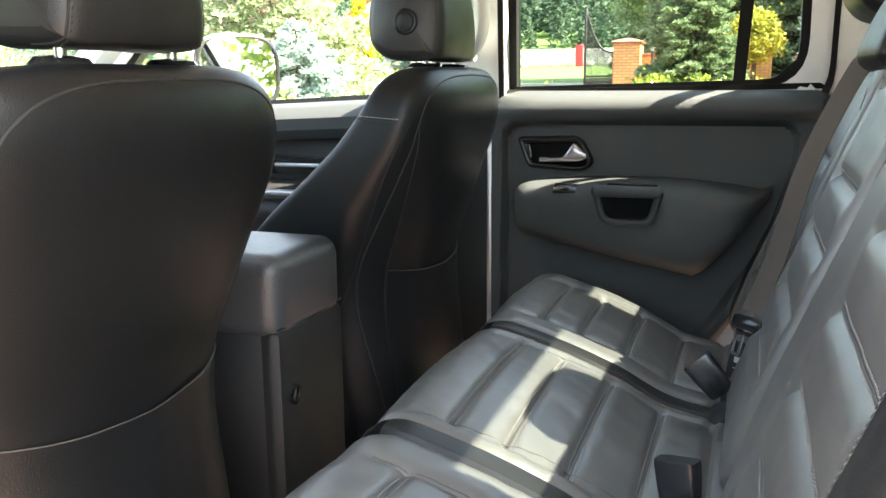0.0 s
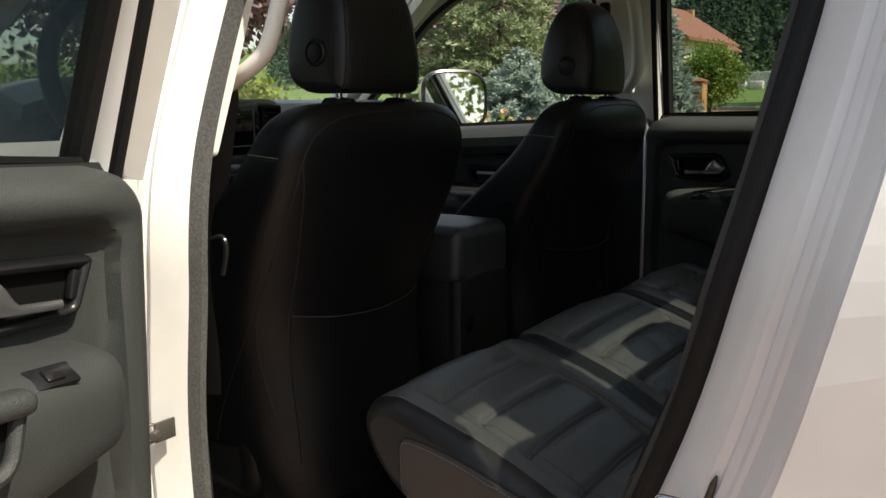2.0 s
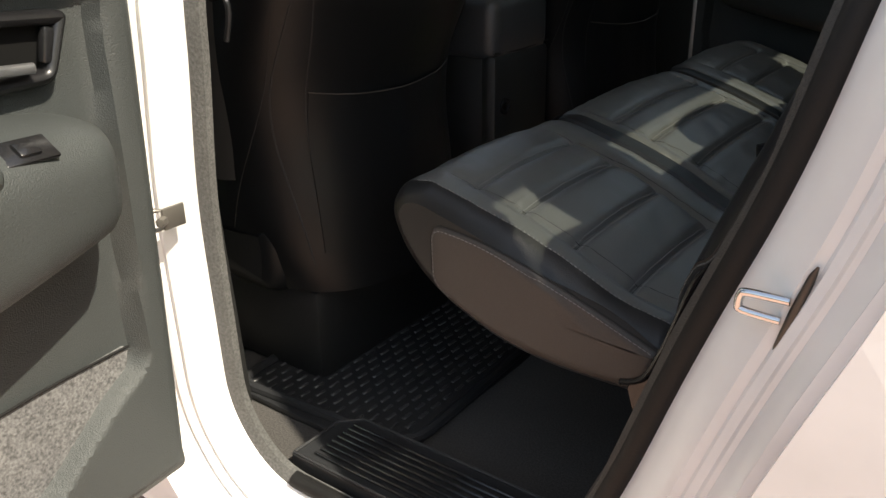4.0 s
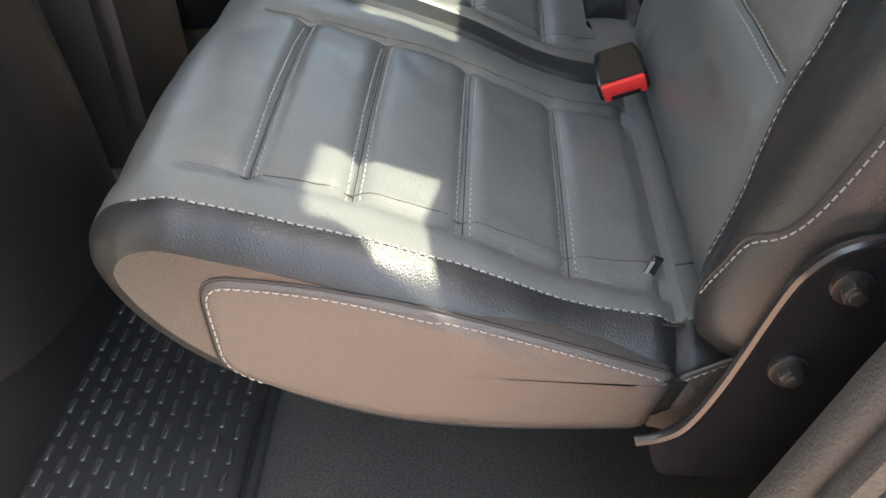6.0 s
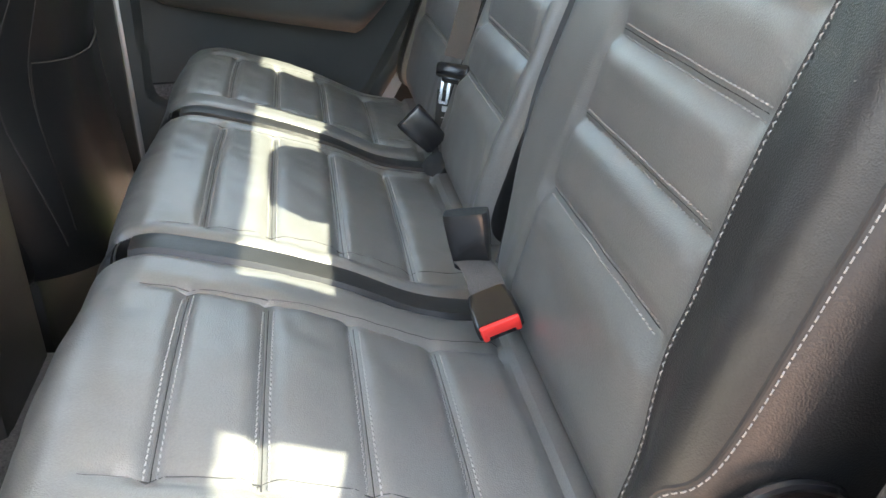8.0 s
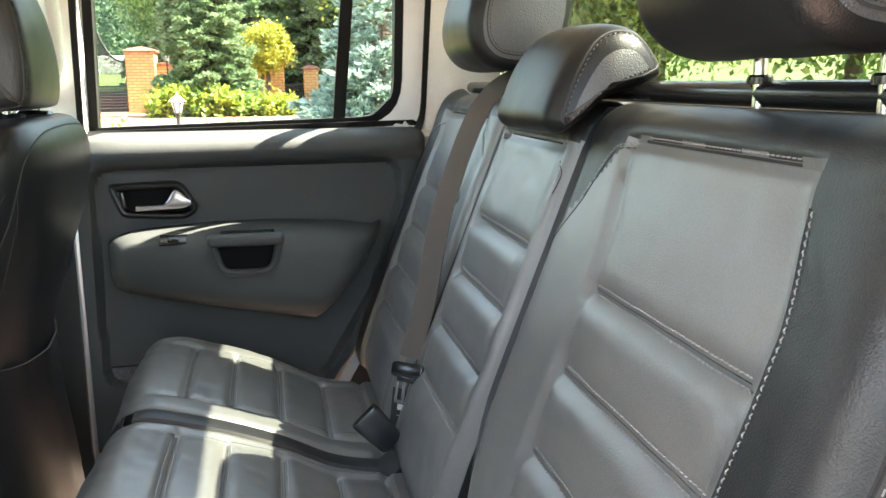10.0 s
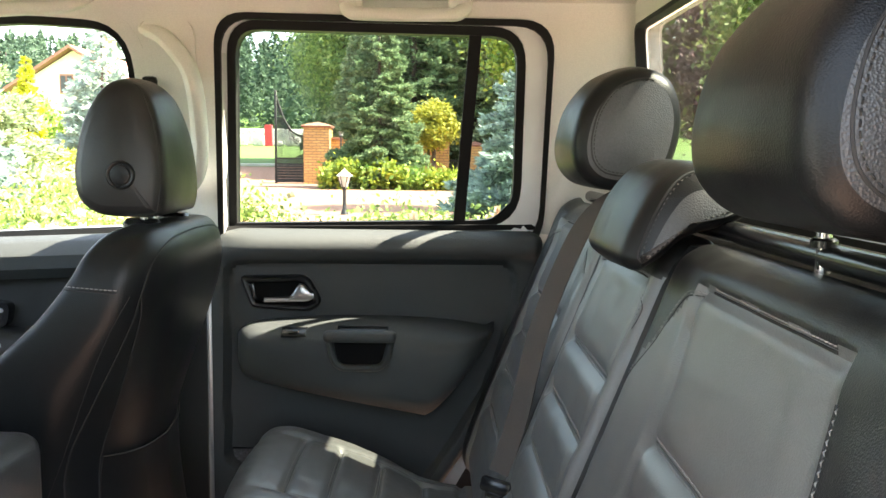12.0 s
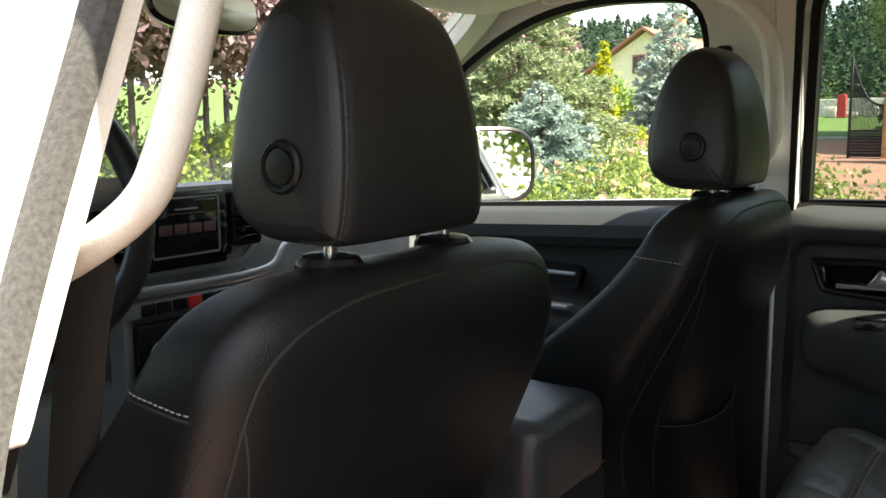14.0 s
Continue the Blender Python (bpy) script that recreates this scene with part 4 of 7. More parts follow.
def cushion_section(y0, y1, a, b, r0, r1, outer):
    """One seat's cushion; a to b is its quilted insert."""
    def disp(x, y, z):
        d = 0.0
        if z > 0.685 and x < 0.245:
            inside = step01(a - 0.012, a + 0.012, y) * (1 - step01(b - 0.012, b + 0.012, y))
            d += 0.003 * inside * step01(-0.125, -0.095, x)
            for s in SEAMS_X:
                d += 0.008 * gauss(x - s, 0.006) * inside
            for e in (a, b):
                d += 0.0045 * gauss(y - e, 0.007) * step01(-0.12, -0.09, x)
            d += 0.0012 * (noise.noise((x * 22, y * 22, 3.1)) + 0.6 * noise.noise((x * 60, y * 30, 1.7)))
            crease = gauss(y - a - 0.012, 0.030) + gauss(y - b + 0.012, 0.030) + 0.5 * gauss(y - y0 - 0.03, 0.03)
            d += 0.0014 * crease * noise.noise((x * 75, y * 22, 6.3)) + 0.0009 * noise.noise((x * 34 + y * 20, y * 48, 2.2))
            d -= 0.006 * inside * abs(math.sin(math.pi * (y - a) / (b - a)))
        d += 0.009 * gauss(x - 0.246, 0.0055) * (1 if z > 0.64 else 0)
        return d
    body, c0, c1, pieces = pillow(CUSHION, y0, y1, r0, r1, disp, split=(y0 + 0.022 if outer < 0 else y0, y1 - 0.022 if outer > 0 else y1))
    def swing(p):
        """The outer band widens over the top towards the rear."""
        x, y, z = p
        e = (y0 + 0.022 if outer < 0 else y1 - 0.022)
        return Vector((x, y - outer * 0.016 * step01(-0.05, 0.22, x) * gauss(y - e, 0.022) * (1 if z > 0.64 else 0), z))
    if outer:
        body = [swing(v) for v in body[0]], body[1]
        pieces = [([swing(v) for v in pc[0]], pc[1]) if pc else None for pc in pieces]
    ob = part("cushion", pieces[1], M_LEATHER_G, bench, "smooth grey leather cushion")
    for pc in (pieces[0], pieces[2]):
        if pc:
            part("rim_band", pc, M_LEATHER_D, ob, "black leather band round the cushion's edge")
    for cap, ye, rr, sg in ((c0, y0, r0, 1), (c1, y1, r1, -1)):
        flat = plate(inset_loop(CUSHION, rr * 0.735), [], lambda u, v, d: (u, ye + sg * (rr * 0.033 + d), v), 0.004)
        part("side_panel", flat, M_LEATHER_D, ob, smooth=False)
    bv = bvh_of(body)
    for s in SEAMS_X:
        seam(bv, [(s, a + 0.004, 1), (s, b - 0.004, 1)], (0, 0, -1), ob, both=True, stitch=0.0055, r=0.0005, size=0.0008)
    for e in (a, b):
        seam(bv, [(-0.10, e, 1), (0.245, e + (0.03 if e == a else 0.012), 1)], (0, 0, -1), ob, thread=False, r=0.0006)
    if outer < 0:
        i0 = min(range(len(CUSHION)), key=lambda k: abs(CUSHION[k][0] - 0.318) + abs(CUSHION[k][1] - 0.692))
        order = [CUSHION[(i0 + k) % len(CUSHION)] for k in range(len(CUSHION))]
        upper = []
        for x, z in order:
            if x < -0.10 and z < 0.705:
                break
            upper.append((x, z))
        part("seam", tube([swing((x, y0 + 0.021, z)) for x, z in inset_loop(upper, 0.006)], 0.0014, 5), M_SEAM, ob)
        top = [q for q in drape(bv, [swing((x, y0 + 0.026, z)) + Vector((0, 0, 0.3)) for x, z in upper if z > 0.68 and x > -0.128], (0, 0, -1), 0.0004)]
        seam(bv, [(0.256, y0 + 0.100, 1), (0.312, y0 + 0.110, 1)], (0, 0, -1), ob, both=True, stitch=0.004)
        part("stitching", dashes(top, r=0.0008), M_THREAD, ob, "pale stitching thread", smooth=False)
        # lower side panel, sewn on
        poly = round_poly([(-0.082, 0.758), (0.0, 0.750), (0.123, 0.712), (0.243, 0.668), (0.224, 0.612), (0.12, 0.609), (0.04, 0.617), (-0.025, 0.640), (-0.080, 0.672)], [0.024, 0.05, 0.05, 0.008, 0.01, 0.03, 0.05, 0.05, 0.02], 6)
        side_bv = bvh_of(body)

        def on_side(u, v, lift, deep=0.0045):
            hit = drape(side_bv, [(u, y0, v)], (0, 1, 0), 0.0, 0.3)
            return (min(hit[0][0].y, y0 + deep) if hit and hit[0][0].y < y0 + 0.04 else y0 + 0.0012) - lift
        core = inset_loop(poly, 0.009)
        mid_u, mid_v = sum(p[0] for p in core) / len(core), sum(p[1] for p in core) / len(core)
        loops = [(poly, 0.0), (inset_loop(poly, 0.001), 0.0018), (inset_loop(poly, 0.004), 0.0034), (core, 0.0040)]
        loops += [([(mid_u + (u - mid_u) * f, mid_v + (v - mid_v) * f) for u, v in core], 0.0042) for f in (0.9, 0.78, 0.6, 0.35)]
        rings = [[(u, on_side(u, v, -0.002, 0.03), v) for u, v in inset_loop(poly, -0.0006)]]
        rings += [[(u, on_side(u, v, lift), v) for u, v in lp] for lp, lift in loops]
        part("lower_panel", loft(rings, True), M_LEATHER_S, ob, "warm grey leather lower side panel")
        part("seam", tube([(u, on_side(u, v, 0.0), v) for u, v in inset_loop(poly, -0.001)], 0.0013, 5, closed=True), M_SEAM, ob)
        cover = round_poly([(0.248, 0.668), (0.272, 0.682), (0.302, 0.700), (0.33, 0.705), (0.31, 0.625), (0.228, 0.612)], [0.003, 0.02, 0.02, 0.01, 0.01, 0.004], 4)
        part("cover_panel", loft([[(u, on_side(u, v, lift), v) for u, v in inset_loop(cover, ins)] for ins, lift in ((0.0, 0.0), (0.001, 0.0016), (0.004, 0.0022), (0.010, 0.0024), (0.018, 0.0026))], True), M_LEATHER_S, ob, "dark leather hinge cover")
        part("stitching", dashes([(Vector((x, on_side(x, z, 0.0026), z)), Vector((0, -1, 0))) for x, z in [(p.x, p.y) for p in resample([(0.250, 0.665, 0), (0.273, 0.679, 0), (0.30, 0.694, 0)], 0.004)]], r=0.0006), M_THREAD, ob, "pale stitching thread", smooth=False)
        edge = [(p.x, p.y) for p in resample([(a2, b2, 0) for a2, b2 in inset_loop(poly, 0.0045)], 0.004)]
        edge = [p for p in edge if p[1] > 0.662 or p[0] < -0.05]
        k2 = max(range(len(edge)), key=lambda k: (Vector(edge[k]) - Vector(edge[k - 1])).length)
        part("stitching", dashes([(Vector((x, on_side(x, z, 0.0042), z)), Vector((0, -1, 0))) for x, z in edge[k2:] + edge[:k2]], r=0.0006), M_THREAD, ob, "pale stitching thread", smooth=False)
    return ob


cush_near = cushion_section(0.600, 1.010, 0.672, 0.935, 0.036, 0.03, -1)
cush_mid = cushion_section(1.034, 1.466, 1.075, 1.425, 0.03, 0.03, 0)
cush_far = cushion_section(1.490, 1.900, 1.565, 1.828, 0.03, 0.036, 1)


for yb in (1.022, 1.478):
    top = [p for p in CUSHION if (p[1] > 0.68 or p[0] < -0.145) and p[0] < 0.312]
    top.sort(key=lambda p: -p[0] if p[1] > 0.75 or p[0] > -0.14 else 1 - p[1])
    rings = []
    for x, z in top:
        rings.append([(x, yb - 0.026, z - 0.012), (x, yb - 0.017, z - 0.0015), (x, yb, z + 0.0005), (x, yb + 0.017, z - 0.0015), (x, yb + 0.026, z - 0.012), (x + 0.01, yb, z - 0.035)])
    part("dark_strip", loft(rings, True), M_LEATHER_D, bench, "black leather strip between the seats")


def split_high(vf, line):
    """Parts a padded body's faces along a line given as height by width."""
    V, F = vf
    up = [q for q in F if min(V[i].z - line(V[i].y) for i in q) > 0]
    ups = set(up)
    return (V, [q for q in F if q not in ups]), (V, up)


def inner_edge(y, z, edge):
    """The near back's inner side swings in towards its foot, and its insert leans over towards the top."""
    if edge < 1.0:
        return y
    y = y if y < 1.0 else 1.0 + (y - 1.0) * (0.30 + 0.70 * step01(0.70, 0.93, z))
    y -= (0.014 * step01(1.0, 0.86, z) + 0.030 * step01(0.87, 0.76, z)) * gauss(y - 0.695, 0.055)
    return y + step01(1.11, 1.215, z) * (0.028 * gauss(y - 0.706, 0.08) + 0.032 * gauss(y - 0.992, 0.08))


def back_section(y0, y1, a, b, r0, r1, ztop, outer):
    def disp(x, y, z):
        d = 0.0
        if x < back_front(z) + 0.03 and z > 0.70:
            lo, hi = a, b
            inside = step01(lo - 0.010, lo + 0.010, y) * (1 - step01(hi - 0.010, hi + 0.010, y)) * (1 - step01(ztop - 0.01, ztop + 0.012, z))
            d += 0.002 * inside
            for q in SEAMS_Z:
                d += 0.009 * gauss(z - q, 0.0075) * inside
                d -= 0.004 * gauss(z - q + 0.026, 0.018) * inside
            for e in (lo, hi):
                d += 0.004 * gauss(y - e, 0.007) * (1 - step01(ztop, ztop + 0.01, z))
            d += 0.006 * gauss(z - ztop, 0.006) * step01(lo - 0.01, lo, y) * (1 - step01(hi, hi + 0.01, y))
            d += 0.0010 * (noise.noise((z * 22, y * 22, 8.1)) + 0.6 * noise.noise((z * 60, y * 30, 4.7)))
            d += 0.0012 * (gauss(y - lo - 0.012, 0.02) + gauss(y - hi + 0.012, 0.02)) * noise.noise((z * 120, y * 40, 2.0))
            if outer:
                e = y1 - y if outer > 0 else y - y0
                d -= 0.010 * gauss(e - 0.055, 0.045)
        return d
    body, c0, c1, pieces = pillow(BACK, y0, y1, r0, r1, disp, bulge=0.003, split=(a - 0.014 if outer < 0 else y0, b + 0.014 if outer > 0 else y1))

    def foot(vf):
        if not vf:
            return vf
        return [Vector((v[0], inner_edge(v[1], v[2], y1 if outer < 0 else 0.0), v[2])) for v in vf[0]], vf[1]
    body, c0, c1, pieces = foot(body), foot(c0), foot(c1), [foot(p) for p in pieces]
    low, high = split_high(pieces[1], lambda y: ztop + 0.002 - ((0.085 * step01(b + 0.01, y1 + 0.03, y) + 0.05 * max(0.0, y - b - 0.03) / 0.12) if y > b and outer < 0 else 0.0))
    ob = part("backrest", low, M_LEATHER_G, bench, "grey leather backrest with raised channels")
    part("top_roll", high, M_LEATHER_D, ob, "black leather roll along the top")
    for pc in (pieces[0], pieces[2]):
        if pc:
            part("side_bolster", pc, M_LEATHER_D, ob, "black leather side bolster")
    for cap, is_outer in ((c0, outer < 0), (c1, outer > 0)):
        part("side_panel", cap, M_LEATHER_D, ob, "dark leather side panel" if is_outer else "")
    bv = bvh_of(body)
    W = (1, 0, 0)
    for q in SEAMS_Z:
        seam(bv, [(0.1, a + 0.004, q), (0.1, b - 0.004, q)], W, ob, both=True, stitch=0.0055, r=0.0005, size=0.0008)
    near = 2.0 if outer < 0 else 0.0

    def bent(pts):
        return [(x, inner_edge(y, z, near), z) for x, y, z in pts]
    seam(bv, bent([(0.1, a + 0.02 + (b - a - 0.04) * k / 16, ztop) for k in range(17)]), W, ob, r=0.0016)
    if outer:
        e, sg = (a - 0.014, -1) if outer < 0 else (b + 0.014, 1)
        edge_line = [(0.1, e, 0.745 + 0.455 * k / 24) for k in range(25)]
        seam(bv, bent(edge_line), W, ob, stitch=0.004, r=0.0014, size=0.0009)
        seam(bv, smooth_line([(0.1, e + sg * 0.072, 0.735), (0.1, e + sg * 0.080, 0.765), (0.1, e + sg * 0.084, 0.788), (0.1, e + sg * 0.098, 0.806), (0.1, e + sg * 0.102, 0.85), (0.1, e + sg * 0.102, 1.0), (0.1, e + sg * 0.102, 1.195)], 8), W, ob, stitch=0.004, r=0.0018, size=0.0006)
    # from the insert's upper corners out and down over the shoulders
    seam(bv, bent(smooth_line([(0.1, b - 0.005, ztop - 0.008), (0.1, b + 0.03, ztop - 0.012), (0.1, b + 0.07, ztop - 0.040), (0.1, b + 0.11, ztop - 0.085), (0.1, y1 - 0.015, ztop - 0.125)] if outer <= 0 else [(0.1, b - 0.005, ztop - 0.02), (0.1, b + 0.03, ztop - 0.035), (0.1, y1 - 0.03, ztop - 0.07)], 5)), W, ob)
    if outer >= 0:
        seam(bv, smooth_line([(0.1, a + 0.005, ztop - 0.02), (0.1, a - 0.02, ztop - 0.03), (0.1, y0 + 0.02, ztop - 0.06)], 5), W, ob)
    return ob


back_near = back_section(0.575, 1.150, 0.706, 0.992, 0.05, 0.035, 1.222, -1)
back_mid = back_section(1.168, 1.500, 1.205, 1.462, 0.028, 0.028, 1.205, 0)
back_far = back_section(1.520, 2.010, 1.600, 1.905, 0.028, 0.05, 1.222, 1)
for yb in (1.157, 1.510):
    rings = []
    for k in range(24):
        z = 0.73 + 0.52 * k / 23
        x = back_front(z) + 0.010 + (0.0 if z < 1.22 else (z - 1.22) * 0.4)
        y = inner_edge(yb, z, 2.0) if yb < 1.3 else yb
        rings.append([(x + 0.03, y - 0.018, z), (x + 0.002, y - 0.010, z), (x - 0.003, y, z), (x + 0.002, y + 0.010, z), (x + 0.03, y + 0.018, z)])
    part("dark_strip", loft(rings, True), M_LEATHER_D, bench, "black leather strip between the backs")

# bar behind the backs that carries the headrests
part("headrest_bar", tube([(0.512, 0.60, 1.268), (0.512, 1.98, 1.268)], 0.0115, 12), M_BLACK, bench, "black steel bar behind the backrests")
# steel side bracket with its two bolts
br = part("side_bracket", plate(round_poly([(0.222, 0.640), (0.232, 0.606), (0.385, 0.60), (0.39, 0.74), (0.372, 0.810), (0.316, 0.818), (0.286, 0.781), (0.265, 0.709), (0.248, 0.664)], [0.008, 0.01, 0.02, 0.03, 0.03, 0.02, 0.03, 0.03, 0.02], 5), [], lambda u, v, d: (u, 0.571 - d, v), 0.005), M_BLACK, bench, "black pressed steel hinge bracket", smooth=False)
part("bracket_flange", tube(smooth_line([(0.214, 0.566, 0.642), (0.232, 0.564, 0.650), (0.247, 0.563, 0.666), (0.264, 0.563, 0.709), (0.285, 0.563, 0.781), (0.297, 0.563, 0.804), (0.312, 0.563, 0.817), (0.335, 0.563, 0.822), (0.356, 0.563, 0.817), (0.371, 0.565, 0.806), (0.382, 0.567, 0.775), (0.388, 0.569, 0.74)], 5), 0.0042, 8), M_BLACK, br, "rolled black steel edge")
for bx, bz in ((0.322, 0.785), (0.301, 0.715)):
    part("bolt", join(disc((bx, 0.567, bz), (0, -1, 0), 0.0125, 0.004, 20, 0.001), disc((bx, 0.564, bz), (0, -1, 0), 0.0082, 0.008, 6, 0.002), disc((bx, 0.557, bz), (0, -1, 0), 0.005, 0.003, 10, 0.001)), M_BOLT, br, "steel hexagon bolt")
part("tag_bar", box((0.2335, 0.6882, 0.696), (0.003, 0.001, 0.014), 0.0003, Matrix.Rotation(radians(20), 4, 'Y')), M_WOVEN, cush_near, "plain pale bar of woven writing")
part("cushion_tag", box((0.236, 0.690, 0.694), (0.009, 0.003, 0.024), 0.001, Matrix.Rotation(radians(20), 4, 'Y')), M_BLACK, cush_near, "small woven black tag")


def headrest(name, prof, yc, half, label, edge, seam_in, seam_part, posts, taper=0.0, button=None, radius=0.03, bulge=0.008):
    """A padded head restraint: a closed (x, z) profile run across the seat, with stitched side panels and two posts."""
    P = closed_profile(prof, 8)
    z0, z1 = min(p[1] for p in P), max(p[1] for p in P)
    h = thing(name, (sum(p[0] for p in P) / len(P), yc, z0), label, "headrest", "front headrests" if button else "rear headrests")

    def wrinkle(x, y, z):
        return 0.0012 * noise.noise((x * 18, y * 18, z * 18))
    body, c0, c1 = pillow(P, yc - half, yc + half, radius, radius, wrinkle, 26, bulge)

    def shaped(vf):
        out = []
        for v in vf[0]:
            t = min(1, max(0, (v[2] - z0) / (z1 - z0)))
            s = (v[1] - yc) / half
            out.append(Vector((v[0] + 0.008 * (1 - s * s) * edge, yc + (v[1] - yc) * (1 - taper * t ** 1.6), v[2] - 0.012 * abs(s) ** 3 * t)))
        return out, vf[1]
    body, c0, c1 = shaped(body), shaped(c0), shaped(c1)
    pad = part("pad", body, M_LEATHER_D if button else M_LEATHER, h, "dark leather padded head restraint")
    for c in (c0, c1):
        part("side_panel", c, M_LEATHER_D if button else M_GRAINED, pad, "coarsely grained side panel")
    allv = join(body, c0, c1)
    bv = bvh_of(allv)
    ring = [p for p in inset_loop(P, seam_in)]
    ring = [p for p in ring if seam_part(p)]
    # the longest run of the seam without a break
    k0 = max(range(len(ring)), key=lambda k: (Vector(ring[k]) - Vector(ring[k - 1])).length)
    ring = ring[k0:] + ring[:k0]
    for sg in (-1, 1):
        seam(bv, [(x, yc + sg * 0.4, z) for x, z in ring], (0, -sg, 0), pad, stitch=0.004, r=0.0016, material=M_SEAM)
    if button:
        hit = drape(bv, [(button[0], yc - 0.4, button[1])], (0, 1, 0))
        if hit:
            p, nr = hit[0]
            part("button", join(lathe(p - nr * 0.003, nr, [(0.0225, 0), (0.0225, 0.004), (0.020, 0.0062), (0.0172, 0.005), (0.0165, 0.002)], 30), disc(p - nr * 0.003, nr, 0.0152, 0.0062, 26, 0.0015)), M_LEATHER, pad, "round black height button")
    px, pz, dy = posts
    for sg in (-1, 1):
        part("post", tube([(px, yc + sg * dy, z0 + 0.03), (px, yc + sg * dy, pz)], 0.0062, 14), M_CHROME, h, "chromed steel post")
    return h


REAR_REST = [(0.420, 1.318), (0.406, 1.345), (0.405, 1.385), (0.420, 1.435), (0.455, 1.477), (0.508, 1.494), (0.550, 1.478), (0.570, 1.435), (0.570, 1.385), (0.555, 1.335), (0.525, 1.306), (0.485, 1.296), (0.445, 1.301)]
MID_REST = [(0.399, 1.236), (0.405, 1.262), (0.424, 1.304), (0.446, 1.333), (0.474, 1.346), (0.505, 1.341), (0.528, 1.316), (0.536, 1.291), (0.512, 1.276), (0.470, 1.262), (0.440, 1.236), (0.416, 1.221)]
FRONT_REST = [(-0.297, 1.258), (-0.292, 1.30), (-0.297, 1.36), (-0.310, 1.412), (-0.330, 1.450), (-0.362, 1.466), (-0.392, 1.453), (-0.416, 1.415), (-0.430, 1.36), (-0.434, 1.31), (-0.425, 1.272), (-0.395, 1.250), (-0.345, 1.246), (-0.310, 1.248)]
for yy, lb in ((0.822, "large dark leather headrest on the bench's outer seat"), (1.645, "large dark leather headrest beside the far window")):
    headrest("headrest", REAR_REST, yy, 0.122, lb, -1, 0.024, lambda p: p[0] < 0.53, (0.507, 1.255, 0.078), 0.10, None, 0.024)
headrest("headrest", MID_REST, YC, 0.125, "low dark leather headrest resting on the middle seat", -1, 0.012, lambda p: p[0] > 0.40, (0.47, 1.235, 0.05), 0.04, None, 0.03)
for yy in (0.822, 1.645):
    for sg in (-1, 1):
        part("post_collar", lathe((0.507, yy + sg * 0.078, 1.276), (0, 0, 1), [(0.011, 0), (0.011, 0.006), (0.009, 0.008), (0.007, 0.008)], 20), M_BLACK, bench, "black post guide")


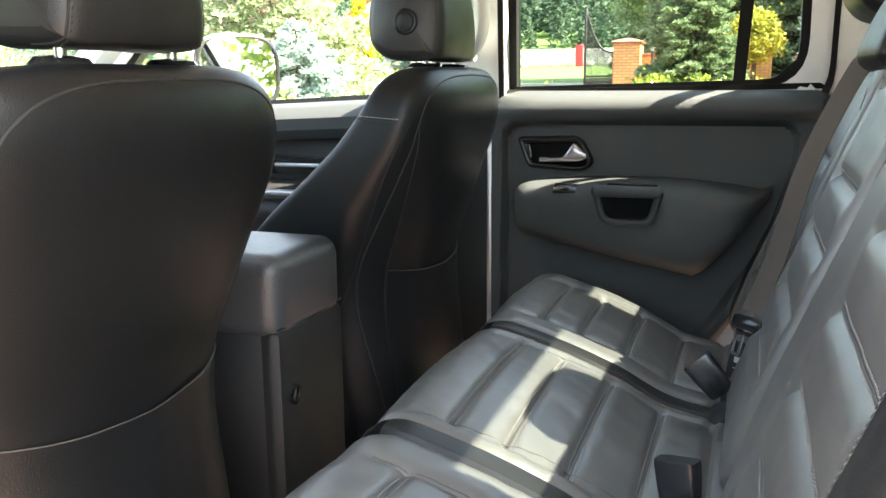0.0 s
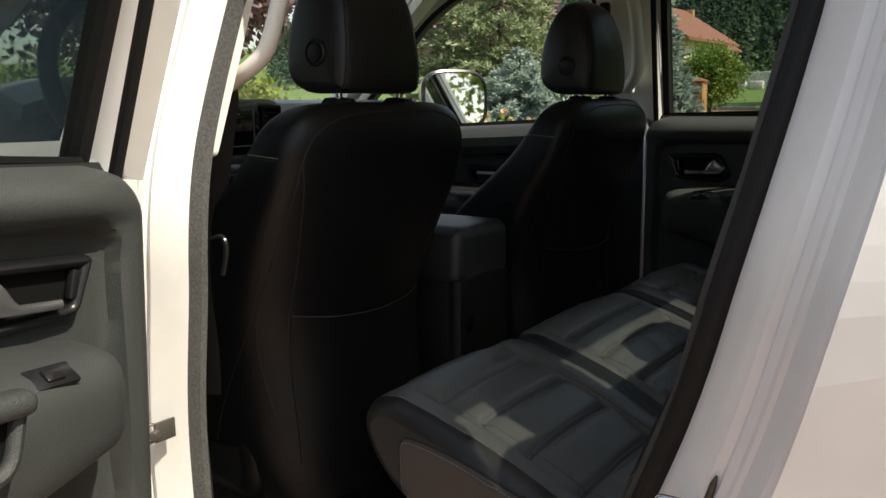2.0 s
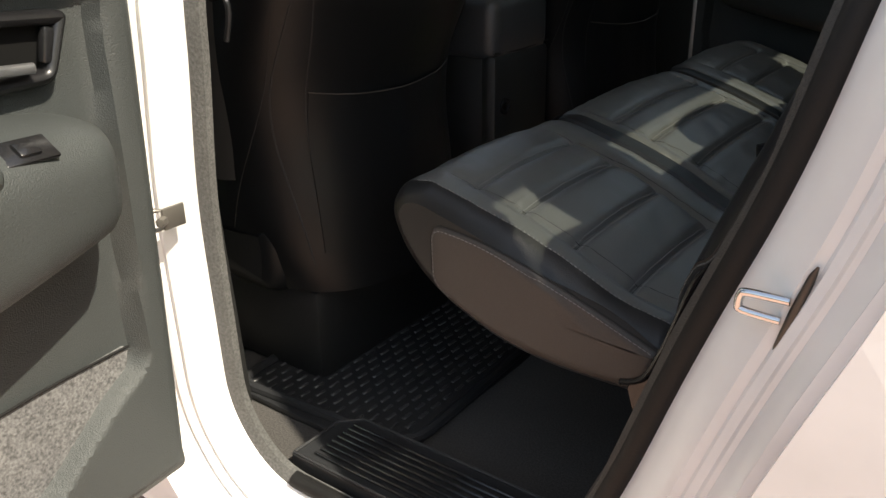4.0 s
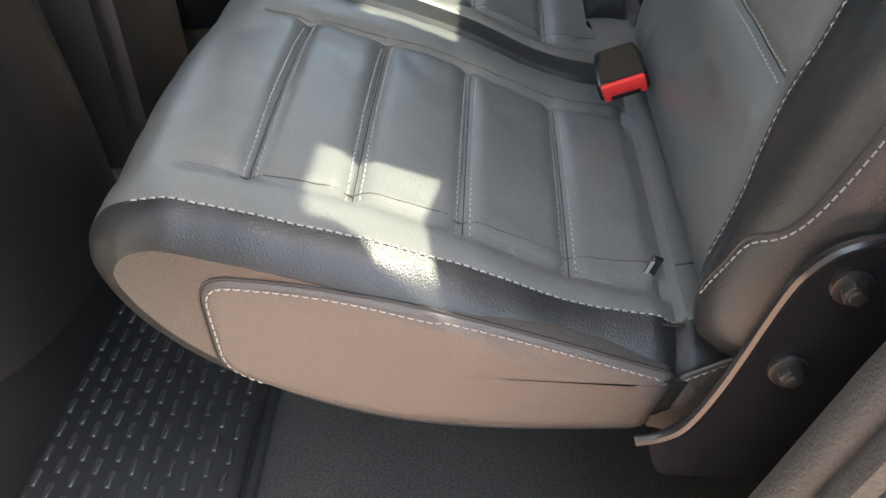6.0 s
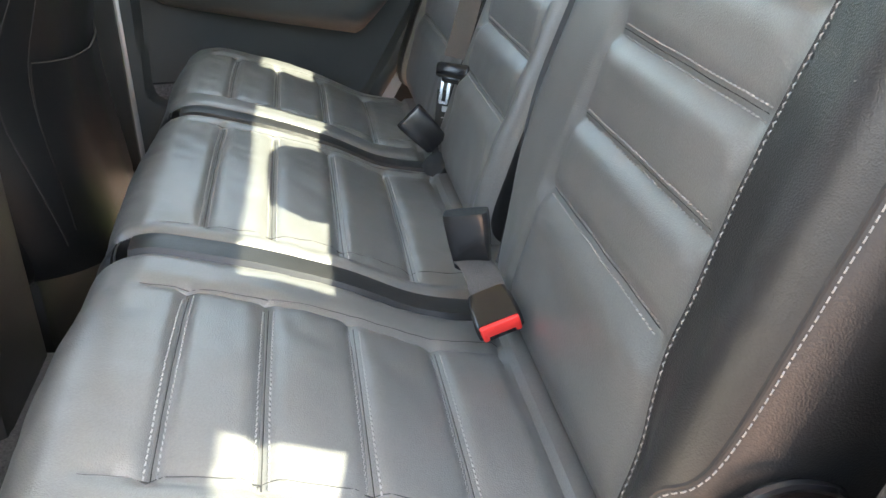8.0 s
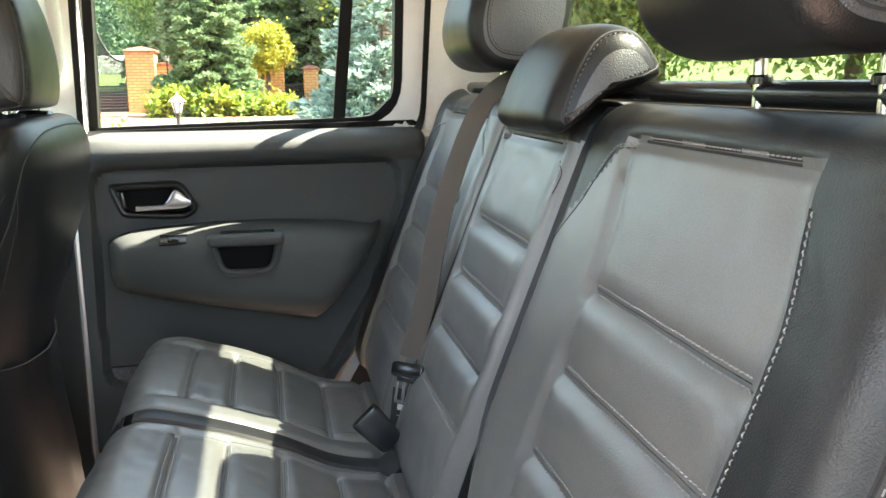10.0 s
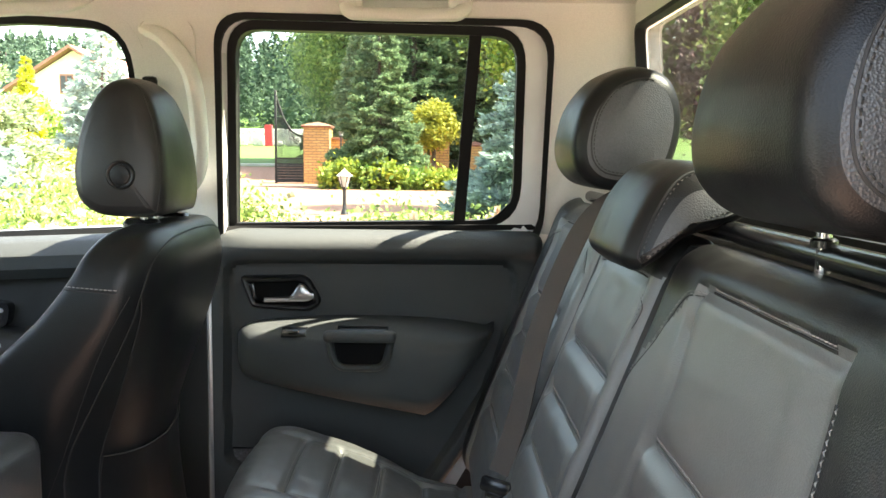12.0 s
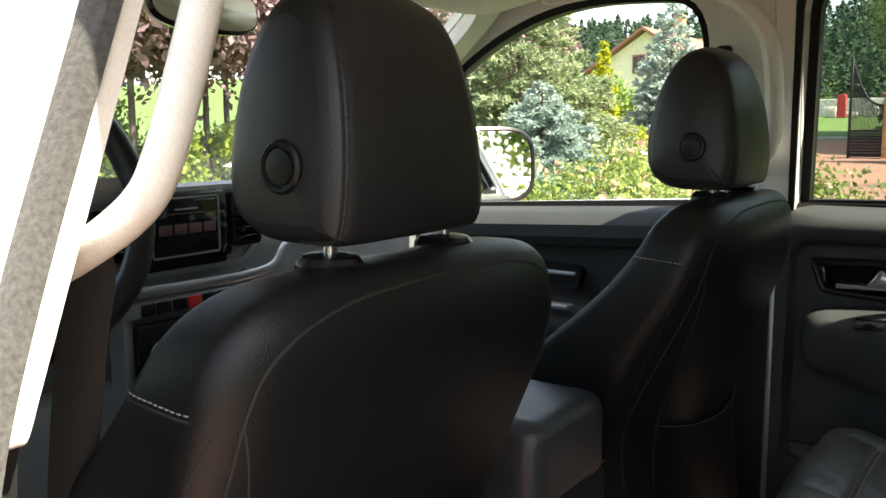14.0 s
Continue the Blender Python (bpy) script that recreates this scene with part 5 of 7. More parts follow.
def front_seat(yc, dz, dx, label):
    """A front seat seen from behind: backrest, cushion, map pocket, seams and post guides."""
    s = thing("front_seat", (-0.5, yc, FLOOR), label, "car seat", "front seats")
    rings = []
    hs = [0.55, 0.61, 0.69, 0.79, 0.88, 0.97, 1.05, 1.105, 1.14, 1.165, 1.187, 1.204, 1.218, 1.227, 1.232]
    ws = [0.205, 0.228, 0.240, 0.247, 0.251, 0.254, 0.254, 0.251, 0.247, 0.241, 0.231, 0.217, 0.195, 0.165, 0.115]
    ds = [0.165, 0.165, 0.160, 0.152, 0.138, 0.118, 0.092, 0.075, 0.064, 0.057, 0.052, 0.046, 0.039, 0.030, 0.02]
    xs = [-0.297, -0.304, -0.313, -0.325, -0.327, -0.300, -0.275, -0.260, -0.253, -0.251, -0.253, -0.258, -0.266, -0.276, -0.288]
    H = smooth_line([(h, w, d) for h, w, d in zip(hs, ws, ds)], 3)
    X = [p.x for p in smooth_line([(x, h, 0) for x, h in zip(xs, hs)], 3)]
    for (h, w, d), xr in zip(H, X):
        xr = xr + dx
        fall = 0.036 + 0.070 * min(1.0, max(0.0, (1.10 - h) / 0.30))
        rings.append([(xr - d + v - fall * (abs(u) / 0.25) ** 2.6, yc + u, h + dz) for u, v in sring(84, w, d, 5.5)])
    vf = loft(rings, True)
    bk = part("backrest", vf, M_LEATHER, s, "dark leather backrest shell")
    bv = bvh_of(vf)
    W = (-1, 0, 0)
    # seam that frames the back panel, and the cross seams to the shoulders
    for sg in (-1, 1):
        seam(bv, smooth_line([(0, yc + sg * 0.188, 0.60 + dz), (0, yc + sg * 0.216, 0.85 + dz), (0, yc + sg * 0.222, 1.03 + dz), (0, yc + sg * 0.218, 1.135 + dz), (0, yc + sg * 0.190, 1.186 + dz), (0, yc + sg * 0.12, 1.212 + dz), (0, yc, 1.218 + dz)], 8), W, bk, thread=False, r=0.0018)
        seam(bv, smooth_line([(0, yc + sg * 0.217, 1.137 + dz), (0, yc + sg * 0.203, 1.06 + dz), (0, yc + sg * 0.186, 0.96 + dz), (0, yc + sg * 0.178, 0.87 + dz), (0, yc + sg * 0.172, 0.66 + dz)], 8), W, bk, thread=False, r=0.0014)
        seam(bv, [(-0.312 + dx - 0.085 * k / 20, yc + sg * 0.6, 1.143 + 0.006 * k / 20 + dz) for k in range(21)], (0, -sg, 0), bk, r=0.0014)
        seam(bv, smooth_line([(-0.50 + dx, yc + sg * 0.6, 0.65 + dz), (-0.41 + dx, yc + sg * 0.6, 0.88 + dz), (-0.345 + dx, yc + sg * 0.6, 1.04 + dz), (-0.296 + dx, yc + sg * 0.6, 1.138 + dz)], 6), (0, -sg, 0), bk, thread=False)
    # map pocket: a shallow flap with an elastic top edge

    def pocket(a, b):
        y = yc - 0.175 + 0.35 * a
        top = 0.862 + 0.018 * (2 * a - 1) ** 2
        z = (0.62 + dz) + (top - 0.62) * b
        hit = drape(bv, [(0, y, z)], W, 0.0015 + 0.0045 * math.sin(math.pi * a) * b)
        return hit[0][0] if hit else Vector((-0.34, y, z))
    part("map_pocket", thick_grid(22, 12, pocket, (-0.003, 0, 0)), M_LEATHER, bk, "flat leather map pocket")
    part("pocket_edge", tube([pocket(k / 30, 1.0) for k in range(31)], 0.0009, 6), M_WEB, bk, "thin pale pocket edge")
    # seat cushion
    prof = closed_profile([(-0.42, 0.67), (-0.54, 0.68), (-0.74, 0.725), (-0.86, 0.74), (-0.91, 0.71), (-0.89, 0.64), (-0.74, 0.57), (-0.52, 0.535), (-0.42, 0.55)], 6)
    body, c0, c1 = pillow([(x + dx, z + dz) for x, z in prof], yc - 0.235, yc + 0.235, 0.05, 0.05, lambda x, y, z: -0.02 * abs((y - yc) / 0.25) ** 4 if z > 0.7 else 0, 20)
    cu = part("cushion", body, M_LEATHER, s)
    for c in (c0, c1):
        part("side_panel", c, M_LEATHER_D, cu)
    part("seat_base", box((-0.60, yc, 0.46), (0.46, 0.38, 0.18), 0.02), M_TRIM_D, s, "black seat rail cover")
    for sg in (-1, 1):
        p = (-0.328 + dx, yc + sg * 0.081 - 0.002, 1.225 + dz)
        part("post_collar", lathe(p, (0.05, 0, 1), [(0.030, 0), (0.030, 0.006), (0.024, 0.013), (0.010, 0.015)], 22), M_BLACK, bk, "black plastic post guide")
    return s


front_seat(0.850, 0.0, 0.0, "black leather driver's seat with a map pocket behind")
front_seat(1.650, 0.004, 0.050, "black leather passenger seat with a map pocket behind")
headrest("headrest", FRONT_REST, 0.848, 0.110, "black leather headrest raised above the driver's seat", 1, 0.004, lambda p: p[0] > -0.345, (-0.328, 1.215, 0.081), 0.20, (-0.350, 1.312), 0.026)
headrest("headrest", [(x + 0.056, z) for x, z in FRONT_REST], 1.638, 0.110, "black leather headrest above the passenger seat", 1, 0.004, lambda p: p[0] > -0.290, (-0.272, 1.215, 0.081), 0.20, (-0.296, 1.312), 0.026)

# ---- console, dashboard and small fittings ----
console = thing("centre_console", (-0.6, YC, FLOOR), "dark plastic centre console with padded armrest lid", "console")
part("body", box((-0.62, YC, 0.63), (0.54, 0.20, 0.48), 0.03), M_TRIM_D, console)
part("armrest_lid", box((-0.545, YC, 0.905), (0.405, 0.208, 0.130), 0.03, seg=5), M_GRAINED, console, "padded dark leather lid")
part("rear_panel", box((-0.362, YC, 0.62), (0.04, 0.205, 0.48), 0.016), M_TRIM_D, console, "grey rear end panel")
part("power_socket", lathe((-0.342, YC - 0.07, 0.757), (1, 0, 0), [(0.016, 0), (0.016, 0.004), (0.011, 0.006), (0.010, 0.002)], 22), M_BLACK, console, "small round power socket")
part("lid_seam", tube([(-0.347, YC - 0.10, 0.862), (-0.345, YC, 0.858), (-0.347, YC + 0.10, 0.862)], 0.002, 5), M_SEAM, console)

mat_thing = thing("floor_mat", (-0.31, 0.81, FLOOR), "black rubber floor mat with raised dashes", "floor mat")
part("tray", box((-0.31, 0.81, FLOOR + 0.006), (0.36, 0.50, 0.012), 0.005), M_MAT, mat_thing)
part("rim", tube([(p[0], p[1], FLOOR + 0.014) for p in round_poly([(-0.49, 0.57), (-0.13, 0.60), (-0.145, 1.05), (-0.49, 1.05)], 0.05)], 0.009, 8, closed=True), M_MAT, mat_thing)
V, F = [], []
for i in range(16):
    for j in range(14):
        x, y = -0.465 + 0.0200 * i, 0.595 + 0.033 * j + (0.0165 if i % 2 else 0)
        v, f = box((x, y, FLOOR + 0.0125), (0.006, 0.021, 0.005), 0.0012, seg=1)
        o = len(V)
        V += v
        F += [tuple(k + o for k in q) for q in f]
tagged(part("dash_pattern", (V, F), M_DASHES, mat_thing, "raised rubber dashes"), kind="stuff")

# dashboard
M_DASH = mat("dash_plastic", (0.27, 0.285, 0.295), 0.36, grain=0.15, grain_scale=600, bump=0.5, bump_scale=500, spec=0.9)
dash = thing("dashboard", (-1.3, YC, 0.9), "dark dashboard with touch screen radio and air vents", "dashboard")
rings = []
for i in range(31):
    s = i / 30 * 2 - 1
    y = YC + 0.76 * s
    k = 1 - 0.25 * abs(s) ** 6
    prof = [(-1.62, 0.95), (-1.62, 1.165), (-1.45, 1.215), (-1.30, 1.238), (-1.22, 1.242), (-1.18, 1.232), (-1.165, 1.205), (-1.16, 1.10), (-1.17, 1.00), (-1.22, 0.90), (-1.35, 0.85)]
    rings.append([(-1.30 + (x + 1.30) * k, y, z) for x, z in prof])
part("dash_shell", loft(rings, True), M_DASH, dash)
part("dash_hood", loft([[(x, 0.66 + 0.38 * k / 12, z + 0.035 * math.sin(math.pi * k / 12)) for x, z in [(-1.40, 1.20), (-1.32, 1.262), (-1.20, 1.262), (-1.12, 1.232), (-1.13, 1.20)]] for k in range(13)], True), M_DASH, dash, "hood over the instruments")
part("centre_frame", strip_between(round_poly([(1.085, 1.085), (1.365, 1.085), (1.412, 1.13), (1.412, 1.222), (1.38, 1.243), (1.07, 1.243), (1.035, 1.222), (1.035, 1.13)], 0.02, 4), 0.0, 0.010, lambda u, v, q: (-1.130 - q, u, v), 0.03), M_SATIN, dash, "silver edged centre surround")
part("centre_panel", plate(round_poly([(1.09, 1.09), (1.36, 1.09), (1.407, 1.13), (1.407, 1.22), (1.38, 1.239), (1.07, 1.239), (1.040, 1.22), (1.040, 1.13)], 0.02, 4), [], lambda u, v, q: (-1.135 - q, u, v), 0.03), M_DASH, dash, smooth=False)
radio = part("radio", box((-1.130, 1.220, 1.165), (0.02, 0.196, 0.140), 0.006), M_BLACK, dash, "glossy black radio unit")
part("screen", box((-1.119, 1.224, 1.172), (0.004, 0.138, 0.096), 0.002), M_SCREEN, radio, "dark touch screen")
part("screen_rim", strip_between(round_poly([(1.152, 1.121), (1.296, 1.121), (1.296, 1.223), (1.152, 1.223)], 0.004), -0.003, 0.0, lambda u, v, q: (-1.1165 - q, u, v), 0.006), M_SATIN, radio, "silver screen edge")
for k in range(4):
    part("screen_field", box((-1.1162, 1.178 + 0.032 * k, 1.168), (0.002, 0.027, 0.018), 0.0005), M_SCREEN_K, radio, "dim red screen field")
part("screen_line", box((-1.1162, 1.224, 1.204), (0.002, 0.05, 0.003), 0.0005), M_LABEL, radio, "plain pale bar of small writing")
part("screen_line", box((-1.1162, 1.224, 1.196), (0.002, 0.08, 0.002), 0.0005), M_SCREEN_K, radio, "plain dim bar of small writing")
for k in range(3):
    part("side_key", box((-1.1165, 1.308, 1.160 + 0.022 * k), (0.004, 0.014, 0.016), 0.002), M_BLACK, radio, "small black side key")
for yy in (1.134, 1.308):
    part("knob", lathe((-1.122, yy, 1.121), (1, 0, 0), [(0.011, 0), (0.011, 0.012), (0.009, 0.015), (0.003, 0.015)], 20), M_BLACK, radio, "round black radio knob")
for yy in (1.075, 1.365):
    v = part("air_vent", strip_between(round_poly([(yy - 0.034, 1.125), (yy + 0.034, 1.125), (yy + 0.034, 1.225), (yy - 0.034, 1.225)], 0.008), -0.002, 0.006, lambda u, w, q: (-1.118 - q, u, w), 0.02), M_BLACK, dash, "air vent with black slats")
    part("vent_back", box((-1.137, yy, 1.175), (0.006, 0.068, 0.098), 0.002), M_SCREEN, v)
    for k in range(5):
        part("slat", box((-1.125, yy, 1.142 + 0.0165 * k), (0.014, 0.060, 0.0035), 0.001, Matrix.Rotation(radians(18), 4, 'Y'), seg=1), M_BLACK, v)
part("silver_strip", tube(smooth_line([(-1.150, 1.62, 1.145), (-1.128, 1.48, 1.112), (-1.122, 1.42, 1.068), (-1.120, 1.25, 1.062), (-1.122, 1.08, 1.068), (-1.14, 1.03, 1.085)], 6), 0.010, 10, flat=0.6), M_SATIN, dash, "brushed silver trim strip")
part("passenger_strip", box((-1.152, 1.78, 1.150), (0.015, 0.36, 0.02), 0.006), M_SATIN, dash, "brushed silver trim strip")
row = part("switch_panel", box((-1.130, 1.25, 1.032), (0.02, 0.30, 0.030), 0.005), M_DASH, dash)
for k in range(8):
    part("push_button", box((-1.118, 1.135 + 0.033 * k, 1.032), (0.006, 0.029, 0.022), 0.002), M_BLACK if k != 3 else M_RED, row, "" if k != 3 else "red hazard button")
clim = part("climate_panel", box((-1.135, 1.25, 0.955), (0.02, 0.27, 0.10), 0.008), M_BLACK, dash, "black climate control panel")
for yy in (1.165, 1.25, 1.335):
    part("knob", lathe((-1.127, yy, 0.945), (1, 0, 0), [(0.027, 0), (0.027, 0.006), (0.022, 0.012), (0.020, 0.024), (0.004, 0.025)], 26), M_SATIN, clim, "round silver ringed dial")
part("stack_cheek", box((-1.16, 1.105, 0.96), (0.05, 0.02, 0.22), 0.006), M_DASH, dash)
part("stack_cheek", box((-1.16, 1.395, 0.96), (0.05, 0.02, 0.22), 0.006), M_DASH, dash)
part("dash_lower", box((-1.30, YC, 0.75), (0.26, 1.40, 0.30), 0.04), M_DASH, dash)

# steering wheel
SW = Vector((-0.85, 0.755, 1.265))
tilt = Matrix.Translation(SW) @ Matrix.Rotation(radians(-20), 4, 'Y')
wheel = thing("steering_wheel", tuple(SW), "black leather steering wheel with silver spokes", "steering wheel")
part("rim", tube([tilt @ Vector((0, 0.187 * math.cos(a), 0.187 * math.sin(a))) for a in [2 * math.pi * k / 56 for k in range(56)]], 0.018, 12, closed=True), M_LEATHER_D, wheel, "black leather rim")
part("hub", loft([[tilt @ Vector((x, u, v)) for u, v in sring(32, w, h, 3)] for x, w, h in ((-0.06, 0.07, 0.06), (-0.02, 0.085, 0.075), (0.0, 0.08, 0.07), (0.008, 0.06, 0.05))], True), M_TRIM_D, wheel, "padded hub")
for a, w in ((0, 0.028), (180, 0.028), (270, 0.03)):
    ca, sa = math.cos(radians(a)), math.sin(radians(a))
    part("spoke", tube([tilt @ Vector((-0.012, ca * r, sa * r)) for r in (0.06, 0.12, 0.178)], [w, w * 0.8, w * 0.7], 10, flat=0.35), M_SATIN if a != 270 else M_TRIM_D, wheel, "silver trimmed spoke")
part("column", tube([tilt @ Vector((-0.05, 0, -0.01)), tilt @ Vector((-0.35, 0, -0.03))], 0.045, 16), M_TRIM_D, wheel)

# rear-view mirror, visors, grab handles
mir = thing("rear_view_mirror", (-0.97, 1.15, 1.49), "wide interior mirror in a black shell on the windscreen", "mirror")
mrot = Matrix.Translation((-0.965, 1.165, 1.540)) @ Matrix.Rotation(radians(8), 4, 'Z') @ Matrix.Rotation(radians(-6), 4, 'Y')
shell = [[mrot @ Vector((x, u, v)) for u, v in sring(40, w, h, 3.2)] for x, w, h in ((-0.035, 0.06, 0.02), (-0.028, 0.105, 0.034), (-0.01, 0.122, 0.041), (0.0, 0.124, 0.042), (0.004, 0.120, 0.039))]
part("shell", loft(shell, True), M_BLACK, mir)
part("glass", loft([[mrot @ Vector((x, u, v)) for u, v in sring(40, 0.117, 0.036, 3.2)] for x in (0.004, 0.006)], True), M_MIRROR, mir, "mirror glass")
part("stalk", tube([mrot @ Vector((-0.03, 0, 0.01)), (-0.99, 1.17, 1.545), (-0.99, 1.18, 1.58)], 0.012, 10), M_BLACK, mir)


def visor(yc):
    v = thing("sun_visor", (-0.80, yc, 1.585), "folded pale beige sun visor under the headliner", "sun visor", "sun visors")
    rings = []
    for i in range(21):
        t = i / 20 * 2 - 1
        e = math.sqrt(max(0.02, 1 - abs(t) ** 7))
        rings.append([(-0.79 + u - 0.0, yc + 0.23 * t, 1.602 + w + u * 0.16) for u, w in sring(20, 0.095 * e, 0.012 * e, 3)])
    part("pad", loft(rings, True), M_HEADLINER, v)
    part("warning_label", box((-0.76, yc - 0.10, 1.588), (0.06, 0.09, 0.002), 0.0005, Matrix.Rotation(radians(-9), 4, 'Y')), M_LABEL, v, "white printed label with plain bars")
    return v


visor(0.87)
visor(1.62)


def grab(name, pts, r, flat, label, ends=()):
    g = thing(name, pts[0], label, "grab handle", "grab handles")
    part("bar", tube(smooth_line(pts, 6), r, 12, flat=flat), M_CREAM, g)
    for e in ends:
        part("foot", box(e, (0.045, 0.02, 0.022), 0.007), M_CREAM, g)
    return g


grab("grab_handle", [(-0.37, 1.885, 1.585), (-0.325, 1.865, 1.56), (-0.285, 1.875, 1.50), (-0.278, 1.905, 1.40), (-0.290, 1.935, 1.31), (-0.33, 1.965, 1.265)], 0.016, 1.3, "cream upright grab handle on the far pillar", ((-0.362, 1.90, 1.588), (-0.335, 1.975, 1.262)))
grab("grab_handle", [(-0.395, 0.552, 1.244), (-0.365, 0.556, 1.256), (-0.319, 0.565, 1.281), (-0.296, 0.573, 1.302), (-0.289, 0.581, 1.325), (-0.288, 0.591, 1.352), (-0.288, 0.604, 1.388), (-0.289, 0.617, 1.424), (-0.292, 0.632, 1.466), (-0.300, 0.660, 1.55)], 0.0125, 1.15, "cream upright grab handle on the sunlit door pillar", ((-0.392, 0.545, 1.240), (-0.302, 0.662, 1.555)))
grab("grab_handle", [(-0.70, 1.83, 1.628), (-0.69, 1.79, 1.602), (-0.66, 1.785, 1.596), (-0.50, 1.785, 1.606), (-0.47, 1.79, 1.612), (-0.46, 1.83, 1.632)], 0.011, 1.4, "cream folded grab handle above the passenger window", ((-0.685, 1.81, 1.622), (-0.475, 1.81, 1.628)))
grab("grab_handle", [(0.02, 1.83, 1.632), (0.03, 1.79, 1.606), (0.06, 1.785, 1.601), (0.20, 1.785, 1.601), (0.23, 1.79, 1.606), (0.24, 1.83, 1.632)], 0.011, 1.4, "cream folded grab handle above the rear window", ((0.03, 1.81, 1.624), (0.23, 1.81, 1.624)))

# right lower pillar between the doors, and belt hardware
part("pillar_low", plate(round_poly([(-0.42, 1.175), (-0.30, 1.175), (-0.30, 0.40), (-0.44, 0.40)], 0.02), [], lambda u, v, q: (u, 2.045 + q, v), 0.03), M_TRIM_D, wall_right, "black lower pillar trim", smooth=False)
part("sill_strip", box((-0.30, 2.045, 0.80), (0.012, 0.02, 0.76), 0.005), M_SATIN, wall_right, "thin pale door edge strip")
part("belt_guide", join(box((-0.37, 1.895, 1.44), (0.03, 0.02, 0.11), 0.008), tube([(-0.38, 1.885, 1.40), (-0.37, 1.87, 1.43), (-0.375, 1.885, 1.47)], 0.006, 8)), M_BLACK, wall_right, "black upper belt guide")
part("pillar_cover", plate(round_poly([(-0.395, 1.19), (-0.300, 1.19), (-0.275, 1.60), (-0.375, 1.60)], 0.03), [], lambda u, v, q: (u, side_y(v) - 0.012 + q, v), 0.02), M_CREAM, wall_right, "cream upper pillar cover", smooth=False)


def strap(pts, width, name="webbing", parent=None, side=(0, 1, 0), mat_=None):
    P = smooth_line(pts, 8)
    sv = Vector(side).normalized()
    rings = []
    for i, p in enumerate(P):
        t = (P[min(i + 1, len(P) - 1)] - P[max(i - 1, 0)]).normalized()
        w = (sv - t * sv.dot(t)).normalized()
        nrm = t.cross(w)
        rings.append([p + w * (width / 2) + nrm * 0.0008, p + w * (width * 0.17) + nrm * 0.0022, p - w * (width * 0.17) + nrm * 0.0022, p - w * (width / 2) + nrm * 0.0008, p - w * (width / 2) - nrm * 0.0008, p + w * (width / 2) - nrm * 0.0008])
    return part(name, loft(rings, True), mat_ or M_WEB, parent)


# the middle belt that runs down over the gap between the backs
belt = thing("seat_belt", (0.27, 1.47, 0.72), "grey-brown seat belt running down over the bench back", "seat belt")
TWIST = Matrix.Rotation(radians(49), 4, 'Z')
strap([(0.56, 1.60, 1.30), (0.495, 1.595, 1.292), (0.440, 1.585, 1.25), (0.400, 1.57, 1.18), (0.355, 1.54, 1.07), (0.322, 1.510, 0.94), (0.292, 1.486, 0.858)], 0.038, "webbing", belt, (0.75, -0.65, 0))
tip = Matrix.Translation((0.288, 1.477, 0.840)) @ TWIST @ Matrix.Rotation(radians(18), 4, 'Y')


def turned(m, vf):
    return [m @ Vector(v) for v in vf[0]], vf[1]


tg = part("tongue", turned(tip, join(box((0, 0, 0), (0.014, 0.058, 0.024), 0.006), box((0, 0, -0.012), (0.010, 0.034, 0.014), 0.004))), M_BLACK, belt, "black belt tongue")
part("tongue_plate", turned(tip, strip_between(round_poly([(0.001, -0.052), (0.018, -0.052), (0.018, -0.014), (0.001, -0.014)], 0.004), 0.0, 0.005, lambda u, v, q: (q, u, v), 0.002)), M_CHROME, tg, "steel latch plate")
card = Matrix.Translation((0.279, 1.474, 0.764)) @ TWIST @ Matrix.Rotation(radians(12), 4, 'Y')
lb = part("belt_label", turned(card, box((0, 0, -0.004), (0.003, 0.048, 0.098), 0.001)), M_WEBBLACK, belt, "black care label with plain pale bars")
for k, (w, dy) in enumerate(((0.012, 0.006), (0.024, 0), (0.018, -0.003), (0.030, 0.0), (0.016, 0.004))):
    part("label_bar", turned(card, box((-0.0022, dy, (0.012 - 0.0095 * k) if k else 0.016, ), (0.001, w, 0.0016 if k else 0.009), 0.0003, seg=1)), M_LABEL, lb)
part("label_fringe", turned(card, box((0.004, 0, -0.062), (0.012, 0.05, 0.03), 0.006)), M_WEBBLACK, belt, "black cloth belt end")


def buckle(name, at, aim, up, red, label, back=1.0):
    """A belt buckle on a short webbing stalk, pointing along aim."""
    b = thing(name, at, label, "belt buckle", "rear belt buckles")
    a = Vector(aim).normalized()
    u = (Vector(up) - a * Vector(up).dot(a)).normalized()
    s = a.cross(u)
    m = Matrix((s, a, u)).transposed().to_4x4()
    m = Matrix.Translation(at) @ m
    rings = []
    for y, w, h in ((-0.034, 0.016, 0.007), (-0.03, 0.020, 0.010), (0.0, 0.023, 0.0115), (0.026, 0.0245, 0.0125), (0.031, 0.024, 0.012)):
        rings.append([m @ Vector((p, y * back if y < 0 else y, q)) for p, q in sring(24, w, h, 5)])
    body = part("housing", loft(rings, True), M_BLACK, b, "black plastic buckle housing")
    if red:
        face = join(box((0, 0.0315, 0.0025), (0.042, 0.008, 0.016), 0.003), box((-0.017, 0.0315, -0.004), (0.007, 0.008, 0.012), 0.002), box((0.017, 0.0315, -0.004), (0.007, 0.008, 0.012), 0.002))
        part("release_button", ([m @ v for v in face[0]], face[1]), M_RED, body, "red release button")
        sl = box((0, 0.0318, -0.006), (0.028, 0.006, 0.008), 0.001)
        part("slot", ([m @ v for v in sl[0]], sl[1]), M_SCREEN, body, "dark belt slot")
    return b


